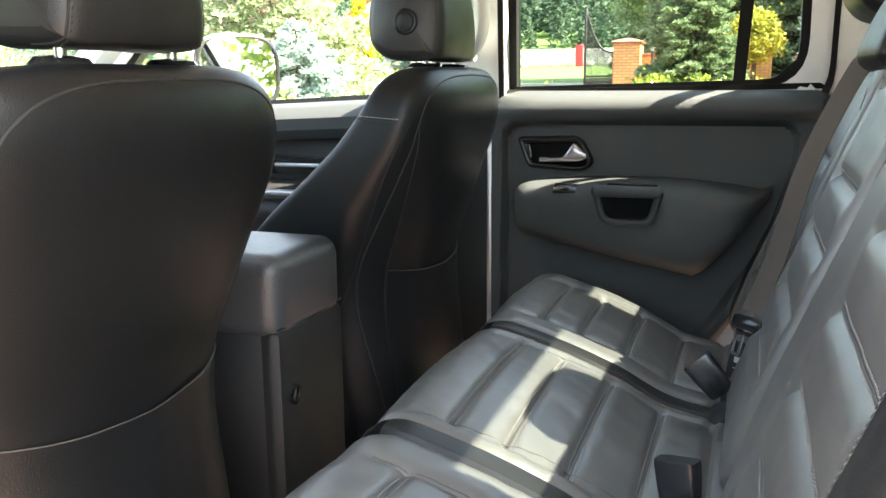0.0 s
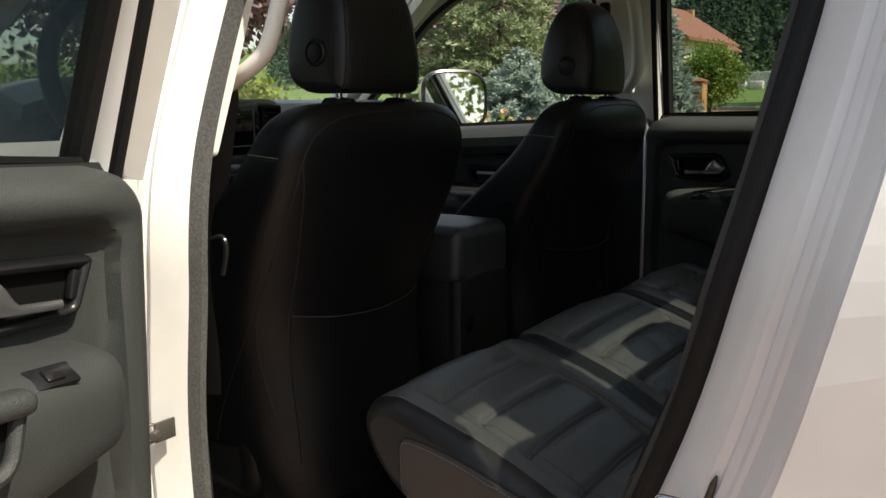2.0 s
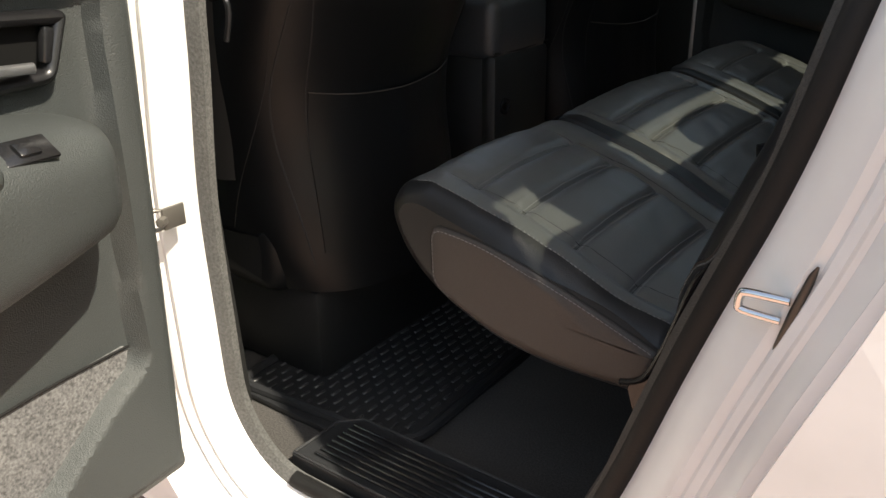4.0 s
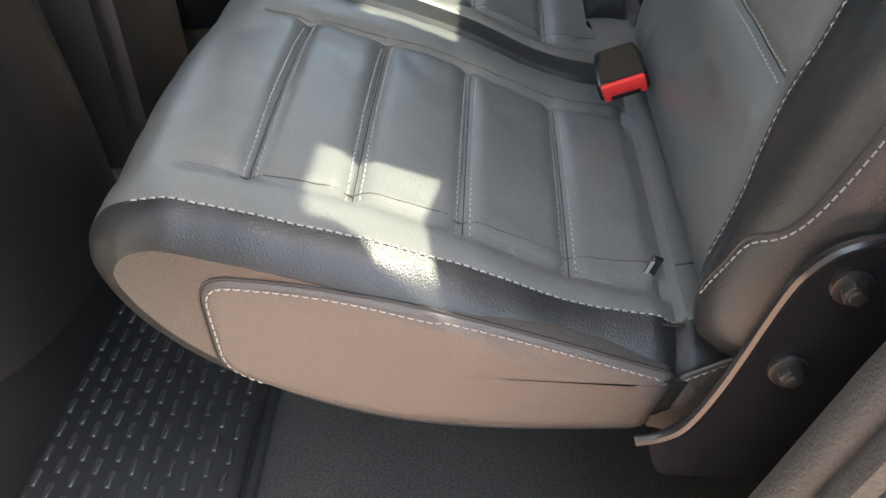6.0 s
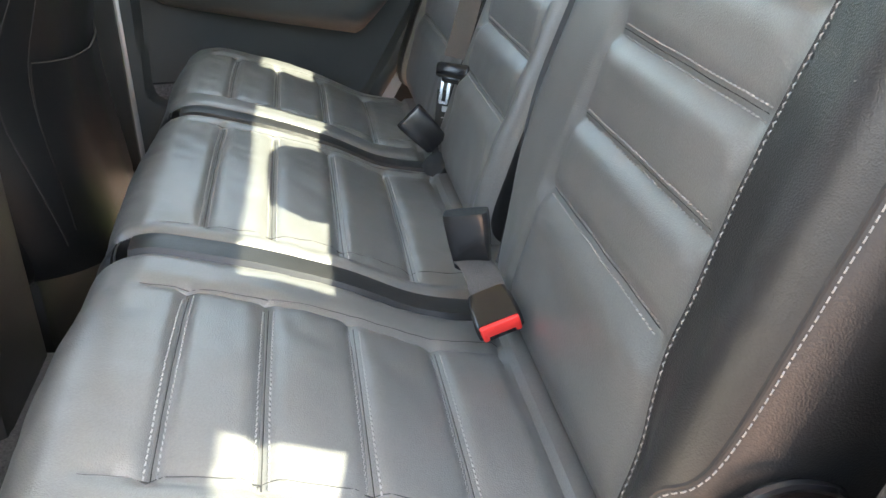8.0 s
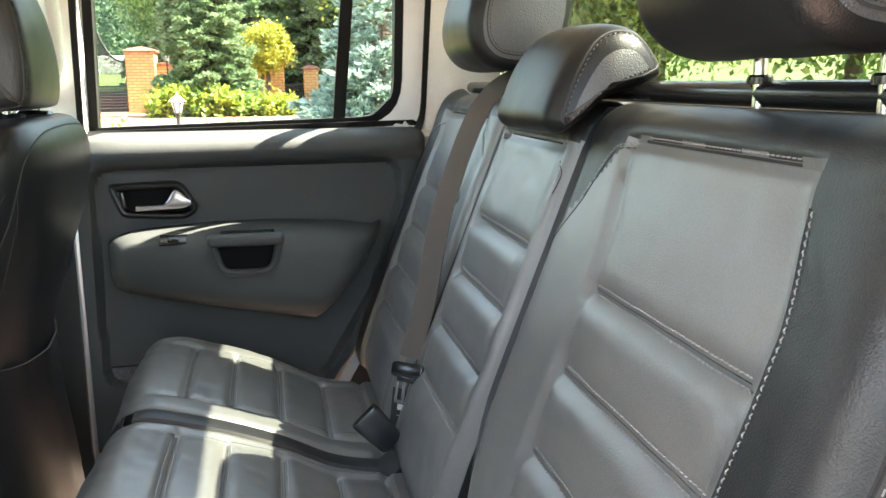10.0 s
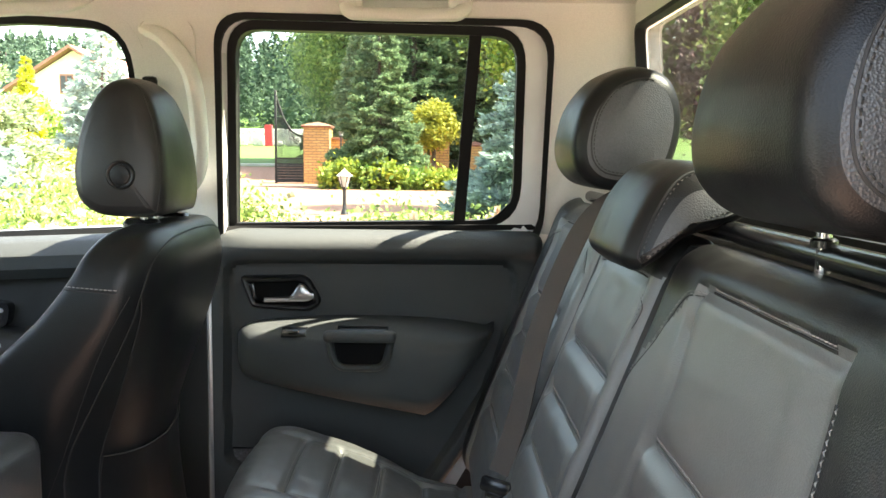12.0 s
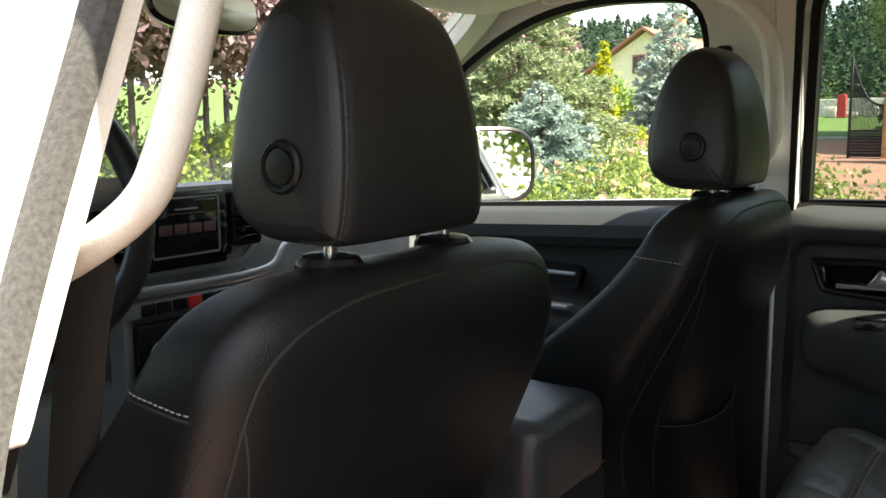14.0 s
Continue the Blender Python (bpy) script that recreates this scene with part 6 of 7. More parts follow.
# buckles that lie in the crease of the bench
buckle("belt_buckle", (0.233, 0.938, 0.742), (0.10, -0.95, -0.28), (-0.35, -0.2, 1), True, "black belt buckle with red button lying on the cushion", 0.45)
strap([(0.226, 1.020, 0.752), (0.229, 1.000, 0.757), (0.232, 0.975, 0.755), (0.233, 0.948, 0.746)], 0.038, "buckle_webbing", bench, (1, 0, 0), M_LINK)
buckle("belt_buckle", (0.226, 1.020, 0.778), (-0.12, 0.10, 0.98), (-0.35, -1.0, 0.1), False, "black belt buckle standing upright on the bench")
buckle("belt_buckle", (0.236, 1.456, 0.757), (-0.50, 0.10, 0.55), (-0.5, -0.75, 0.65), False, "black belt buckle lying between the rear seats")
part("buckle_boot", lathe((0.258, 1.462, 0.690), (-0.55, -0.45, 0.7), [(0.012, -0.016), (0.022, -0.010), (0.026, 0.0), (0.022, 0.010), (0.010, 0.015), (0.001, 0.016)], 18), M_WEBBLACK, bench, "round dark cloth buckle boot")

# outside mirror on the passenger door
om = thing("door_mirror", (-1.16, 2.22, 1.14), "white shelled door mirror with large mirror glass", "mirror")
orot = Matrix.Translation((-1.165, 2.33, 1.240)) @ Matrix.Rotation(radians(-33), 4, 'Z') @ Matrix.Rotation(radians(-3), 4, 'Y')
part("shell", loft([[orot @ Vector((x, u, v)) for u, v in sring(44, w, h, 3.4)] for x, w, h in ((-0.09, 0.05, 0.05), (-0.08, 0.10, 0.08), (-0.04, 0.125, 0.105), (0.0, 0.130, 0.110))], True), M_WHITE, om, "white mirror shell")
part("rim", loft([[orot @ Vector((x, u, v)) for u, v in sring(44, w, h, 3.4)] for x, w, h in ((-0.005, 0.131, 0.111), (0.010, 0.130, 0.110), (0.014, 0.122, 0.102), (0.006, 0.116, 0.096))], False), M_BLACK, om, "black mirror rim")
part("glass", loft([[orot @ Vector((x, u, v)) for u, v in sring(44, 0.120, 0.100, 3.4)] for x in (0.004, 0.008)], True), M_MIRROR, om, "mirror glass")
part("arm", tube([(-1.17, 2.10, 1.155), (-1.165, 2.17, 1.165), (-1.17, 2.24, 1.19)], [0.045, 0.04, 0.04], 12, flat=0.7), M_BLACK, om)

# belt on the driver's pillar, with its anchor; the webbing's shade is painted in as black
db = thing("seat_belt", (-0.38, 0.50, 0.80), "front seat belt on the door pillar, darkened for its shade", "seat belt")
strap([(-0.425, 0.530, 1.300), (-0.420, 0.585, 1.278), (-0.420, 0.606, 1.245), (-0.430, 0.602, 1.18), (-0.455, 0.600, 1.06), (-0.475, 0.60, 0.90), (-0.49, 0.60, 0.74)], 0.038, "webbing", db, (0.8, 0.6, 0), M_WEBBLACK)
part("anchor", tube(smooth_line([(-0.345, 0.500, 1.035), (-0.318, 0.498, 1.040), (-0.312, 0.498, 1.02), (-0.322, 0.498, 0.985)], 4), 0.004, 8), M_BLACK, db, "black belt hook")

# ---- outside ----
M_GRASS = mat("grass", (0.125, 0.205, 0.042), 0.95, color2=(0.08, 0.14, 0.028), grain=0.4, grain_scale=40, var_scale=0.5, bump=1.0, bump_scale=60)
# yard: the drive's paving made paler to throw more light on the jambs
M_PAVE = mat("red_paving_pale_for_bounce", (0.40, 0.255, 0.20), 0.85, color2=(0.33, 0.21, 0.16), grain=0.25, grain_scale=12, var_scale=0.8, bump=0.4, bump_scale=30)
# drive: the same paving made darker against the strong sun
M_DRIVE = mat("red_paving_darkened", (0.35, 0.185, 0.13), 0.85, color2=(0.29, 0.15, 0.105), grain=0.25, grain_scale=12, var_scale=0.8, bump=0.4, bump_scale=30)
# for the added wall that cuts sky light from the left
M_SKY_BLOCK = mat("sky_block_grey", (0.25, 0.27, 0.24), 0.9, grain=0.1, grain_scale=15, bump=0.5, bump_scale=40)
M_KERB = mat("pale_kerb", (0.52, 0.49, 0.44), 0.85, grain=0.15, grain_scale=20)
M_BARK = mat("bark", (0.11, 0.08, 0.06), 0.95, color2=(0.07, 0.05, 0.04), grain=0.3, grain_scale=20, bump=1.0, bump_scale=25)
M_SPRUCE = mat("spruce_needles", (0.225, 0.315, 0.165), 0.7, color2=(0.15, 0.23, 0.115), var_scale=1.2, island=0.45)
M_SPRUCE_L = mat("pale_spruce_needles", (0.34, 0.40, 0.24), 0.7, color2=(0.23, 0.30, 0.155), var_scale=1.2, island=0.45)
M_BLUE = mat("blue_spruce_needles", (0.38, 0.47, 0.42), 0.7, color2=(0.28, 0.36, 0.32), var_scale=1.5, island=0.4)
M_GOLD = mat("golden_cypress", (0.52, 0.56, 0.04), 0.7, color2=(0.36, 0.42, 0.03), var_scale=2, island=0.35)
M_YELLOW = mat("yellow_green_leaves", (0.46, 0.44, 0.07), 0.6, color2=(0.30, 0.32, 0.05), var_scale=2, island=0.4)
M_PLUM = mat("plum_leaves", (0.30, 0.20, 0.215), 0.5, color2=(0.19, 0.12, 0.13), var_scale=1.0, island=0.5)
M_LEAF = mat("green_leaves", (0.23, 0.35, 0.07), 0.6, color2=(0.15, 0.25, 0.05), var_scale=1.0, island=0.5)
M_FRESH = mat("fresh_green_leaves", (0.31, 0.40, 0.16), 0.6, color2=(0.22, 0.31, 0.10), var_scale=1.0, island=0.5)
M_LIME = mat("lime_leaves", (0.30, 0.36, 0.05), 0.6, color2=(0.20, 0.28, 0.04), var_scale=1.2, island=0.45)
M_ROSE = mat("rose_leaves", (0.27, 0.35, 0.10), 0.6, color2=(0.18, 0.25, 0.06), var_scale=1.2, island=0.5)
M_WOODS = mat("far_woods", (0.085, 0.135, 0.085), 0.9, color2=(0.055, 0.095, 0.06), var_scale=0.08, island=0.4)
M_FLOWER = mat("rose_petals", (0.70, 0.42, 0.32), 0.6, color2=(0.72, 0.62, 0.42), var_scale=3, island=0.4)
for leaf_mat in (M_SPRUCE, M_SPRUCE_L, M_BLUE, M_GOLD, M_YELLOW, M_PLUM, M_LEAF, M_FRESH, M_LIME, M_ROSE, M_WOODS, M_FLOWER):
    leafy(leaf_mat)
M_PLASTER = mat("cream_plaster", (0.78, 0.70, 0.52), 0.9, grain=0.05, grain_scale=20)
M_ROOF = mat("brown_red_roof_tiles", (0.30, 0.13, 0.09), 0.8, color2=(0.24, 0.10, 0.07), grain=0.2, grain_scale=8)
M_IRON = mat("black_iron", (0.03, 0.03, 0.032), 0.5, metal=0.3)
M_STONE = mat("pale_stone", (0.62, 0.60, 0.56), 0.8, grain=0.2, grain_scale=6)
M_REDPAINT = mat("red_painted_sheet", (0.50, 0.04, 0.05), 0.6)


def brick_mat():
    m = mat("yellow_brick", (0.62, 0.38, 0.17), 0.85)
    t = m.node_tree
    b = t.nodes["Principled BSDF"]
    co = t.nodes.new("ShaderNodeTexCoord")
    mp = t.nodes.new("ShaderNodeMapping")
    mp.inputs["Rotation"].default_value = (radians(90), 0, 0)
    br = t.nodes.new("ShaderNodeTexBrick")
    br.inputs["Color1"].default_value = (0.62, 0.36, 0.14, 1)
    br.inputs["Color2"].default_value = (0.52, 0.28, 0.10, 1)
    br.inputs["Mortar"].default_value = (0.30, 0.16, 0.09, 1)
    br.inputs["Scale"].default_value = 1.0
    br.inputs["Mortar Size"].default_value = 0.012
    br.inputs["Brick Width"].default_value = 0.25
    br.inputs["Row Height"].default_value = 0.085
    t.links.new(co.outputs["Object"], mp.inputs["Vector"])
    t.links.new(mp.outputs["Vector"], br.inputs["Vector"])
    t.links.new(br.outputs["Color"], b.inputs["Base Color"])
    return m


M_BRICK = brick_mat()


def ground_z(x, y):
    """Level round the car, a bank up to the garden, a rising field far off."""
    d = math.hypot(x, y - YC)
    ahead = max(0.0, min(1.0, (y - 2.2) / 3.0)) if x > -3 else max(max(0.0, min(1.0, (y - 2.2) / 3.0)), min(1.0, (-3 - x) / 3.0))
    z = -0.26 + 0.70 * step01(2.7, 5.6, d) * ahead
    if y > 30:
        z += 0.030 * (min(y, 70) - 30) + (0.17 * (min(y, 165) - 70) if y > 70 else 0)
    z += 0.0115 * y * step01(29, 33, y) * (1 - step01(62, 80, y))
    return z


def sheet(xs, ys, lift):
    V = [(x, y, ground_z(x, y) + lift) for x in xs for y in ys]
    n = len(ys)
    return V, [(i * n + j, i * n + j + n, i * n + j + n + 1, i * n + j + 1) for i in range(len(xs) - 1) for j in range(n - 1)]


coarse = [-900, -500, -300, -180, -120, -90, -70, -55] + [-45 + 1.5 * k for k in range(61)] + [55, 70, 90, 120, 180, 300, 500, 900]
part("ground", sheet(coarse, coarse, 0.0), M_GRASS, None, "sunlit mown lawn rising to far fields", "structure")
fine_x = [-7 + 0.75 * k for k in range(25)]
pav = part("pavement", sheet(fine_x, [-14 + 0.75 * k for k in range(24)], 0.02), M_PAVE, None, "red brick-paved yard round the car", "structure")
drive = part("road_drive", sheet([-14 + 1.0 * k for k in range(24)], [9.5 + 1.0 * k for k in range(24)], 0.02), M_DRIVE, None, "red paved drive towards the gate", "structure")
kerb = part("kerb", join(*[box((x, 33.2, ground_z(x, 33.2) + 0.03), (1.0, 0.4, 0.12), 0.02, seg=1) for x in [-14 + k for k in range(24)]]), M_KERB, None, "pale concrete kerb along the drive", "structure")


# added, never in view: keeps low sky light out of the open doorway
sky_block_wall = part("wall_sky_block", box((-2.0, -5.4, 0.7), (17.0, 0.3, 2.0), 0.02), M_SKY_BLOCK, None, "plain grey wall added out of view to block sky light", "structure", smooth=False)

# ---- plants: many small leaf blades ----
def blades(name, C, U, W, material, parent, label="", kind="stuff"):
    """Rhombic leaf blades: centres C, half lengths U, half widths W (arrays of n x 3)."""
    n = len(C)
    V = np.empty((n, 4, 3))
    V[:, 0], V[:, 1], V[:, 2], V[:, 3] = C - U, C + W, C + U, C - W
    base = np.array(world_of(parent)) if parent is not None else np.zeros(3)
    V -= base
    me = bpy.data.meshes.new(name)
    me.vertices.add(n * 4)
    me.vertices.foreach_set("co", V.reshape(-1))
    me.loops.add(n * 4)
    me.loops.foreach_set("vertex_index", np.arange(n * 4, dtype=np.int32))
    me.polygons.add(n)
    me.polygons.foreach_set("loop_start", np.arange(0, n * 4, 4, dtype=np.int32))
    me.materials.append(material)
    me.update(calc_edges=True)
    ob = new(name, me)
    if parent is not None:
        ob.parent = parent
    return tagged(ob, label, "", "", "")


def unit(a):
    return a / np.maximum(1e-9, np.linalg.norm(a, axis=1, keepdims=True))


def conifer(name, x, y, h, r, material, label, seed, tips=2600, tip=0.16, low=0.02, group="garden conifers", power=0.75):
    """A spruce: whorls of drooping branches whose ends carry brushes of needles."""
    rng = np.random.default_rng(seed)
    z0 = ground_z(x, y)
    t = thing(name, (x, y, z0), label, "conifer", group)
    part("trunk", tube([(x, y, z0 - 0.05), (x, y, z0 + h * 0.5), (x, y, z0 + h * 0.96)], [0.035 * h * 0.5, 0.02 * h * 0.5, 0.004 * h], 8), M_BARK, t)
    nb = int(60 + 26 * h)
    f = np.sort(1 - (1 - (np.arange(nb) + rng.random(nb)) / nb) ** 0.72)
    f = np.clip(f, 0, 0.97)
    baz = np.arange(nb) * 2.399 + rng.normal(0, 0.25, nb)
    blen = r * (1 - f) ** power * (0.78 + 0.40 * rng.random(nb))
    V, F = [], []
    for k in range(0, nb, 2):
        z = z0 + h * (low + (0.97 - low) * f[k])
        L = blen[k] * 0.8
        v, g = tube([(x, y, z), (x + L * math.cos(baz[k]), y + L * math.sin(baz[k]), z - L * 0.16)], [0.012 * h * 0.2 + 0.004, 0.003], 4)
        o = len(V)
        V += v
        F += [tuple(i + o for i in q) for q in g]
    part("branches", (V, F), M_BARK, t)
    pick = rng.choice(nb, tips, p=(blen + 0.12 * r) / (blen + 0.12 * r).sum())
    sp = 0.22 + 0.78 * rng.random(tips) ** 0.7
    rad = blen[pick] * sp
    az = baz[pick] + rng.normal(0, 1, tips) * 0.20 * (1.25 - sp) + rng.normal(0, 0.05, tips)
    fr = f[pick]
    C = np.stack([x + rad * np.cos(az), y + rad * np.sin(az), z0 + h * (low + (1.0 - low) * fr) - rad * 0.26 + 0.10 * rad * sp ** 3 + rng.normal(0, 0.022 * r, tips)], 1)
    out = np.stack([np.cos(az), np.sin(az), np.full(tips, 0.15)], 1)
    k = 7
    C2 = np.repeat(C, k, 0)
    D = unit(np.repeat(out, k, 0) + rng.normal(0, 0.75, (tips * k, 3)) * np.array([1.0, 1.0, 0.55]))
    size = tip * (0.6 + 0.6 * rng.random((tips * k, 1))) * (0.55 + 0.45 * np.repeat(1 - fr, k)[:, None])
    U = D * size * 0.5
    side = unit(np.cross(D, rng.normal(0, 1, (tips * k, 3))))
    blades("needles", C2 + U, U, side * size * 0.16, material, t, "dense needle brushes")
    return t


def crown(rng, centre, rx, ry, rz, n, clumps, leaf, spread):
    """Leaf places in clumps over a lumpy ellipsoid."""
    th = rng.random(clumps) * 2 * np.pi
    cz = rng.random(clumps) * 2 - 1
    s = np.sqrt(1 - cz ** 2)
    rr = 0.45 + 0.55 * rng.random(clumps) ** 0.5
    K = np.stack([rx * s * np.cos(th), ry * s * np.sin(th), rz * cz], 1) * rr[:, None] + np.array(centre)
    idx = rng.integers(0, clumps, n)
    C = K[idx] + rng.normal(0, 1, (n, 3)) * spread * (0.5 + rng.random((clumps, 1))[idx])
    D = unit(rng.normal(0, 1, (n, 3)) + np.array([0, 0, -0.2]))
    size = leaf * (0.6 + 0.8 * rng.random((n, 1)))
    W = unit(np.cross(D, rng.normal(0, 1, (n, 3)))) * size * 0.30
    return C, D * size * 0.5, W, K


def broadleaf(name, x, y, h, rx, rz, material, label, seed, n=9000, clumps=120, leaf=0.16, group="garden trees", category="tree", stem=True, lift=None, girth=0.03):
    rng = np.random.default_rng(seed)
    z0 = ground_z(x, y)
    t = thing(name, (x, y, z0), label, category, group)
    zc = z0 + (h - rz if lift is None else lift)
    C, U, W, K = crown(rng, (x, y, zc), rx, rx * 0.9, rz, n, clumps, leaf, rx * 0.16)
    if stem:
        part("trunk", tube([(x, y, z0 - 0.05), (x + 0.03, y, z0 + (zc - z0) * 0.6), (x, y, zc + rz * 0.3)], [girth * h, girth * 0.8 * h, girth * 0.27 * h], 8), M_BARK, t)
        V, F = [], []
        for q in K[:: max(1, clumps // 26)]:
            v, g = tube([(x, y, zc - rz * 0.55), ((x + q[0]) / 2, (y + q[1]) / 2, (zc + q[2]) / 2), tuple(q)], [girth * 0.4 * h, girth * 0.23 * h, girth * 0.1 * h], 5)
            o = len(V)
            V += v
            F += [tuple(i + o for i in p) for p in g]
        part("limbs", (V, F), M_BARK, t)
    blades("leaves", C, U, W, material, t, "many small leaves")
    return t


# beside the drive and the gate
conifer("spruce_tree", -1.40, 24.0, 5.2, 1.45, M_SPRUCE, "tall dark green spruce beside the brick gate pillar", 3, 15000, 0.17)
conifer("spruce_tree", 1.15, 8.2, 2.1, 1.0, M_BLUE, "blue spruce with dense silvery needles", 5, 7000, 0.105)
conifer("spruce_tree", -6.2, 10.9, 3.6, 1.9, M_SPRUCE_L, "broad pale green spruce with brown branches showing", 7, 11000, 0.13)
conifer("spruce_tree", -4.75, 9.0, 1.45, 1.2, M_BLUE, "silvery blue spruce standing in the rose bed", 8, 8000, 0.125)
conifer("spruce_tree", -9.4, 25.0, 4.9, 1.5, M_BLUE, "slim bluish spruce in front of the house", 11, 2200, 0.3)
conifer("cypress_tree", -10.15, 22.0, 3.35, 0.50, M_GOLD, "narrow golden yellow cypress", 12, 4200, 0.17, 0.0, power=0.6)
broadleaf("shrub", -9.1, 21.0, 1.0, 0.65, 0.45, M_LIME, "round lime green shrub", 13, 3000, 60, 0.10, "garden shrubs", "shrub", False)
broadleaf("shrub", 0.10, 26.2, 2.5, 0.66, 0.62, M_YELLOW, "yellow leaved bush above the wall", 14, 10000, 110, 0.10, "garden shrubs", "shrub")
broadleaf("plum_tree", -12.6, 19.5, 4.6, 1.9, 1.5, M_PLUM, "purple leaved plum tree with open crown", 15, 9000, 130, 0.17)
broadleaf("plum_tree", -11.3, 20.5, 4.0, 0.9, 0.8, M_PLUM, "purple leaved plum tree behind the spruce", 16, 6000, 90, 0.17)
broadleaf("broadleaf_tree", 2.0, 14.5, 4.6, 1.2, 1.3, M_LEAF, "green leaved young tree near the drive", 17, 9000, 110, 0.10)
for k, (x, y, h, r) in enumerate(((-8.6, 6.2, 3.6, 1.3), (-9.4, 7.9, 3.8, 1.4), (-10.5, 4.9, 3.9, 1.5), (-11.0, 9.6, 4.2, 1.5), (-9.8, 3.2, 3.4, 1.2))):
    broadleaf("plum_tree", x, y, h, r, 0.95, M_PLUM, "purple leaved plum tree in full leaf before the windscreen", 20 + k, 24000, 220, 0.12, girth=0.013)
for k, (x, y, r) in enumerate(((-9.2, 5.8, 0.55), (-9.0, 7.0, 0.45), (-9.4, 8.3, 0.55), (-8.9, 4.6, 0.65), (-10.2, 9.6, 0.6), (-11.6, 7.2, 1.0), (-12.0, 5.2, 1.25))):
    broadleaf("shrub", x, y, 2 * r * 0.9, r, r * 0.8, M_LIME, "rounded light green clipped shrub", 30 + k, 2600, 60, 0.09, "garden shrubs", "shrub", False)
broadleaf("shrub", -13.0, 27.5, 2.6, 1.5, 1.2, M_LEAF, "spreading dark green bush by the drive", 40, 6000, 90, 0.16, "garden shrubs", "shrub")
for k, x in enumerate((-2.3, -1.7, -1.1, -0.4, 0.3)):
    broadleaf("shrub", x, 22.8 + 0.2 * (k % 2), 0.75 if k < 3 else 0.5, 0.55, 0.35 if k < 3 else 0.24, M_LIME if k % 2 == 0 else M_LEAF, "low spreading green juniper below the spruce", 50 + k, 1800, 40, 0.12, "garden shrubs", "shrub", False)
# trees behind, seen through the rear glass and over the wall
for k, (x, y, h, r, m) in enumerate(((3.2, 31, 9, 3.2, M_FRESH), (0.5, 33, 9.5, 3.0, M_SPRUCE_L), (-2.2, 34, 9.0, 2.8, M_FRESH), (-3.9, 37, 8.0, 1.9, M_SPRUCE_L), (6.5, 28, 8.5, 3.0, M_FRESH), (9.5, 24.5, 6.5, 2.6, M_PLUM), (9.0, 19.0, 6.0, 2.6, M_FRESH), (10.0, 13.5, 5.5, 2.4, M_FRESH), (9.0, 8.0, 5.0, 2.2, M_PLUM), (11.0, 3.0, 6.0, 2.6, M_LEAF), (12.0, -3.0, 6.5, 2.8, M_LEAF))):
    broadleaf("broadleaf_tree", x, y, h, r, h * 0.40, m, "tall leafy tree behind the garden wall" if m is not M_PLUM else "dark purple leaved tree behind the car", 60 + k, 26000, 230, 0.155, "background trees")
for k, (x, y, h) in enumerate(((-3.0, 35.5, 6.0), (-3.4, 38.0, 9.0), (1.8, 36.0, 10.0), (5.2, 34.0, 9.5), (-2.6, 30.5, 5.2), (-0.6, 30.0, 8.2), (1.6, 30.5, 8.6), (3.4, 29.5, 8.0))):
    conifer("pine_tree", x, y, h, h * 0.26, M_SPRUCE_L if k % 2 == 0 else M_SPRUCE, "tall pine in the wood behind the gate", 80 + k, 7500, 0.25, group="background trees")


def roses():
    """Rose bed along the drive: leaves, long shoots and pale flowers."""
    rng = np.random.default_rng(5)
    bed = thing("rose_bed", (-1.5, 7.0, ground_z(-1.5, 7)), "bed of flowering rose bushes along the drive", "flower bed", kind="stuff")
    C, U, W = [], [], []
    P = []
    for x, y, rr, hh in [(-6.4 + 0.42 * k, 6.4 + 0.5 * math.sin(k * 1.7), 0.42, 0.40 + 0.10 * math.sin(k * 2.3) + (0.16 if k < 11 else 0.0)) for k in range(20)]:
        z = ground_z(x, y)
        c, u, w, _ = crown(rng, (x, y, z + hh * 0.55), rr, rr, hh * 0.55, 2600, 40, 0.044, 0.09)
        C.append(c)
        U.append(u)
        W.append(w)
        P.append((x, y, z, rr, hh))
    blades("rose_leaves", np.concatenate(C), np.concatenate(U), np.concatenate(W), M_ROSE, bed, "light green rose leaves")
    fc = []
    for x, y, z, rr, hh in P:
        m = 18
        fc.append(np.stack([x + rng.normal(0, rr * 0.6, m), y + rng.normal(0, rr * 0.6, m), z + hh * (0.75 + 0.5 * rng.random(m))], 1))
    fc = np.repeat(np.concatenate(fc), 6, 0)
    D = unit(rng.normal(0, 1, fc.shape))
    S = unit(np.cross(D, rng.normal(0, 1, fc.shape)))
    blades("rose_flowers", fc + D * 0.015, D * 0.030, S * 0.022, M_FLOWER, bed, "pale pink rose flowers")


roses()


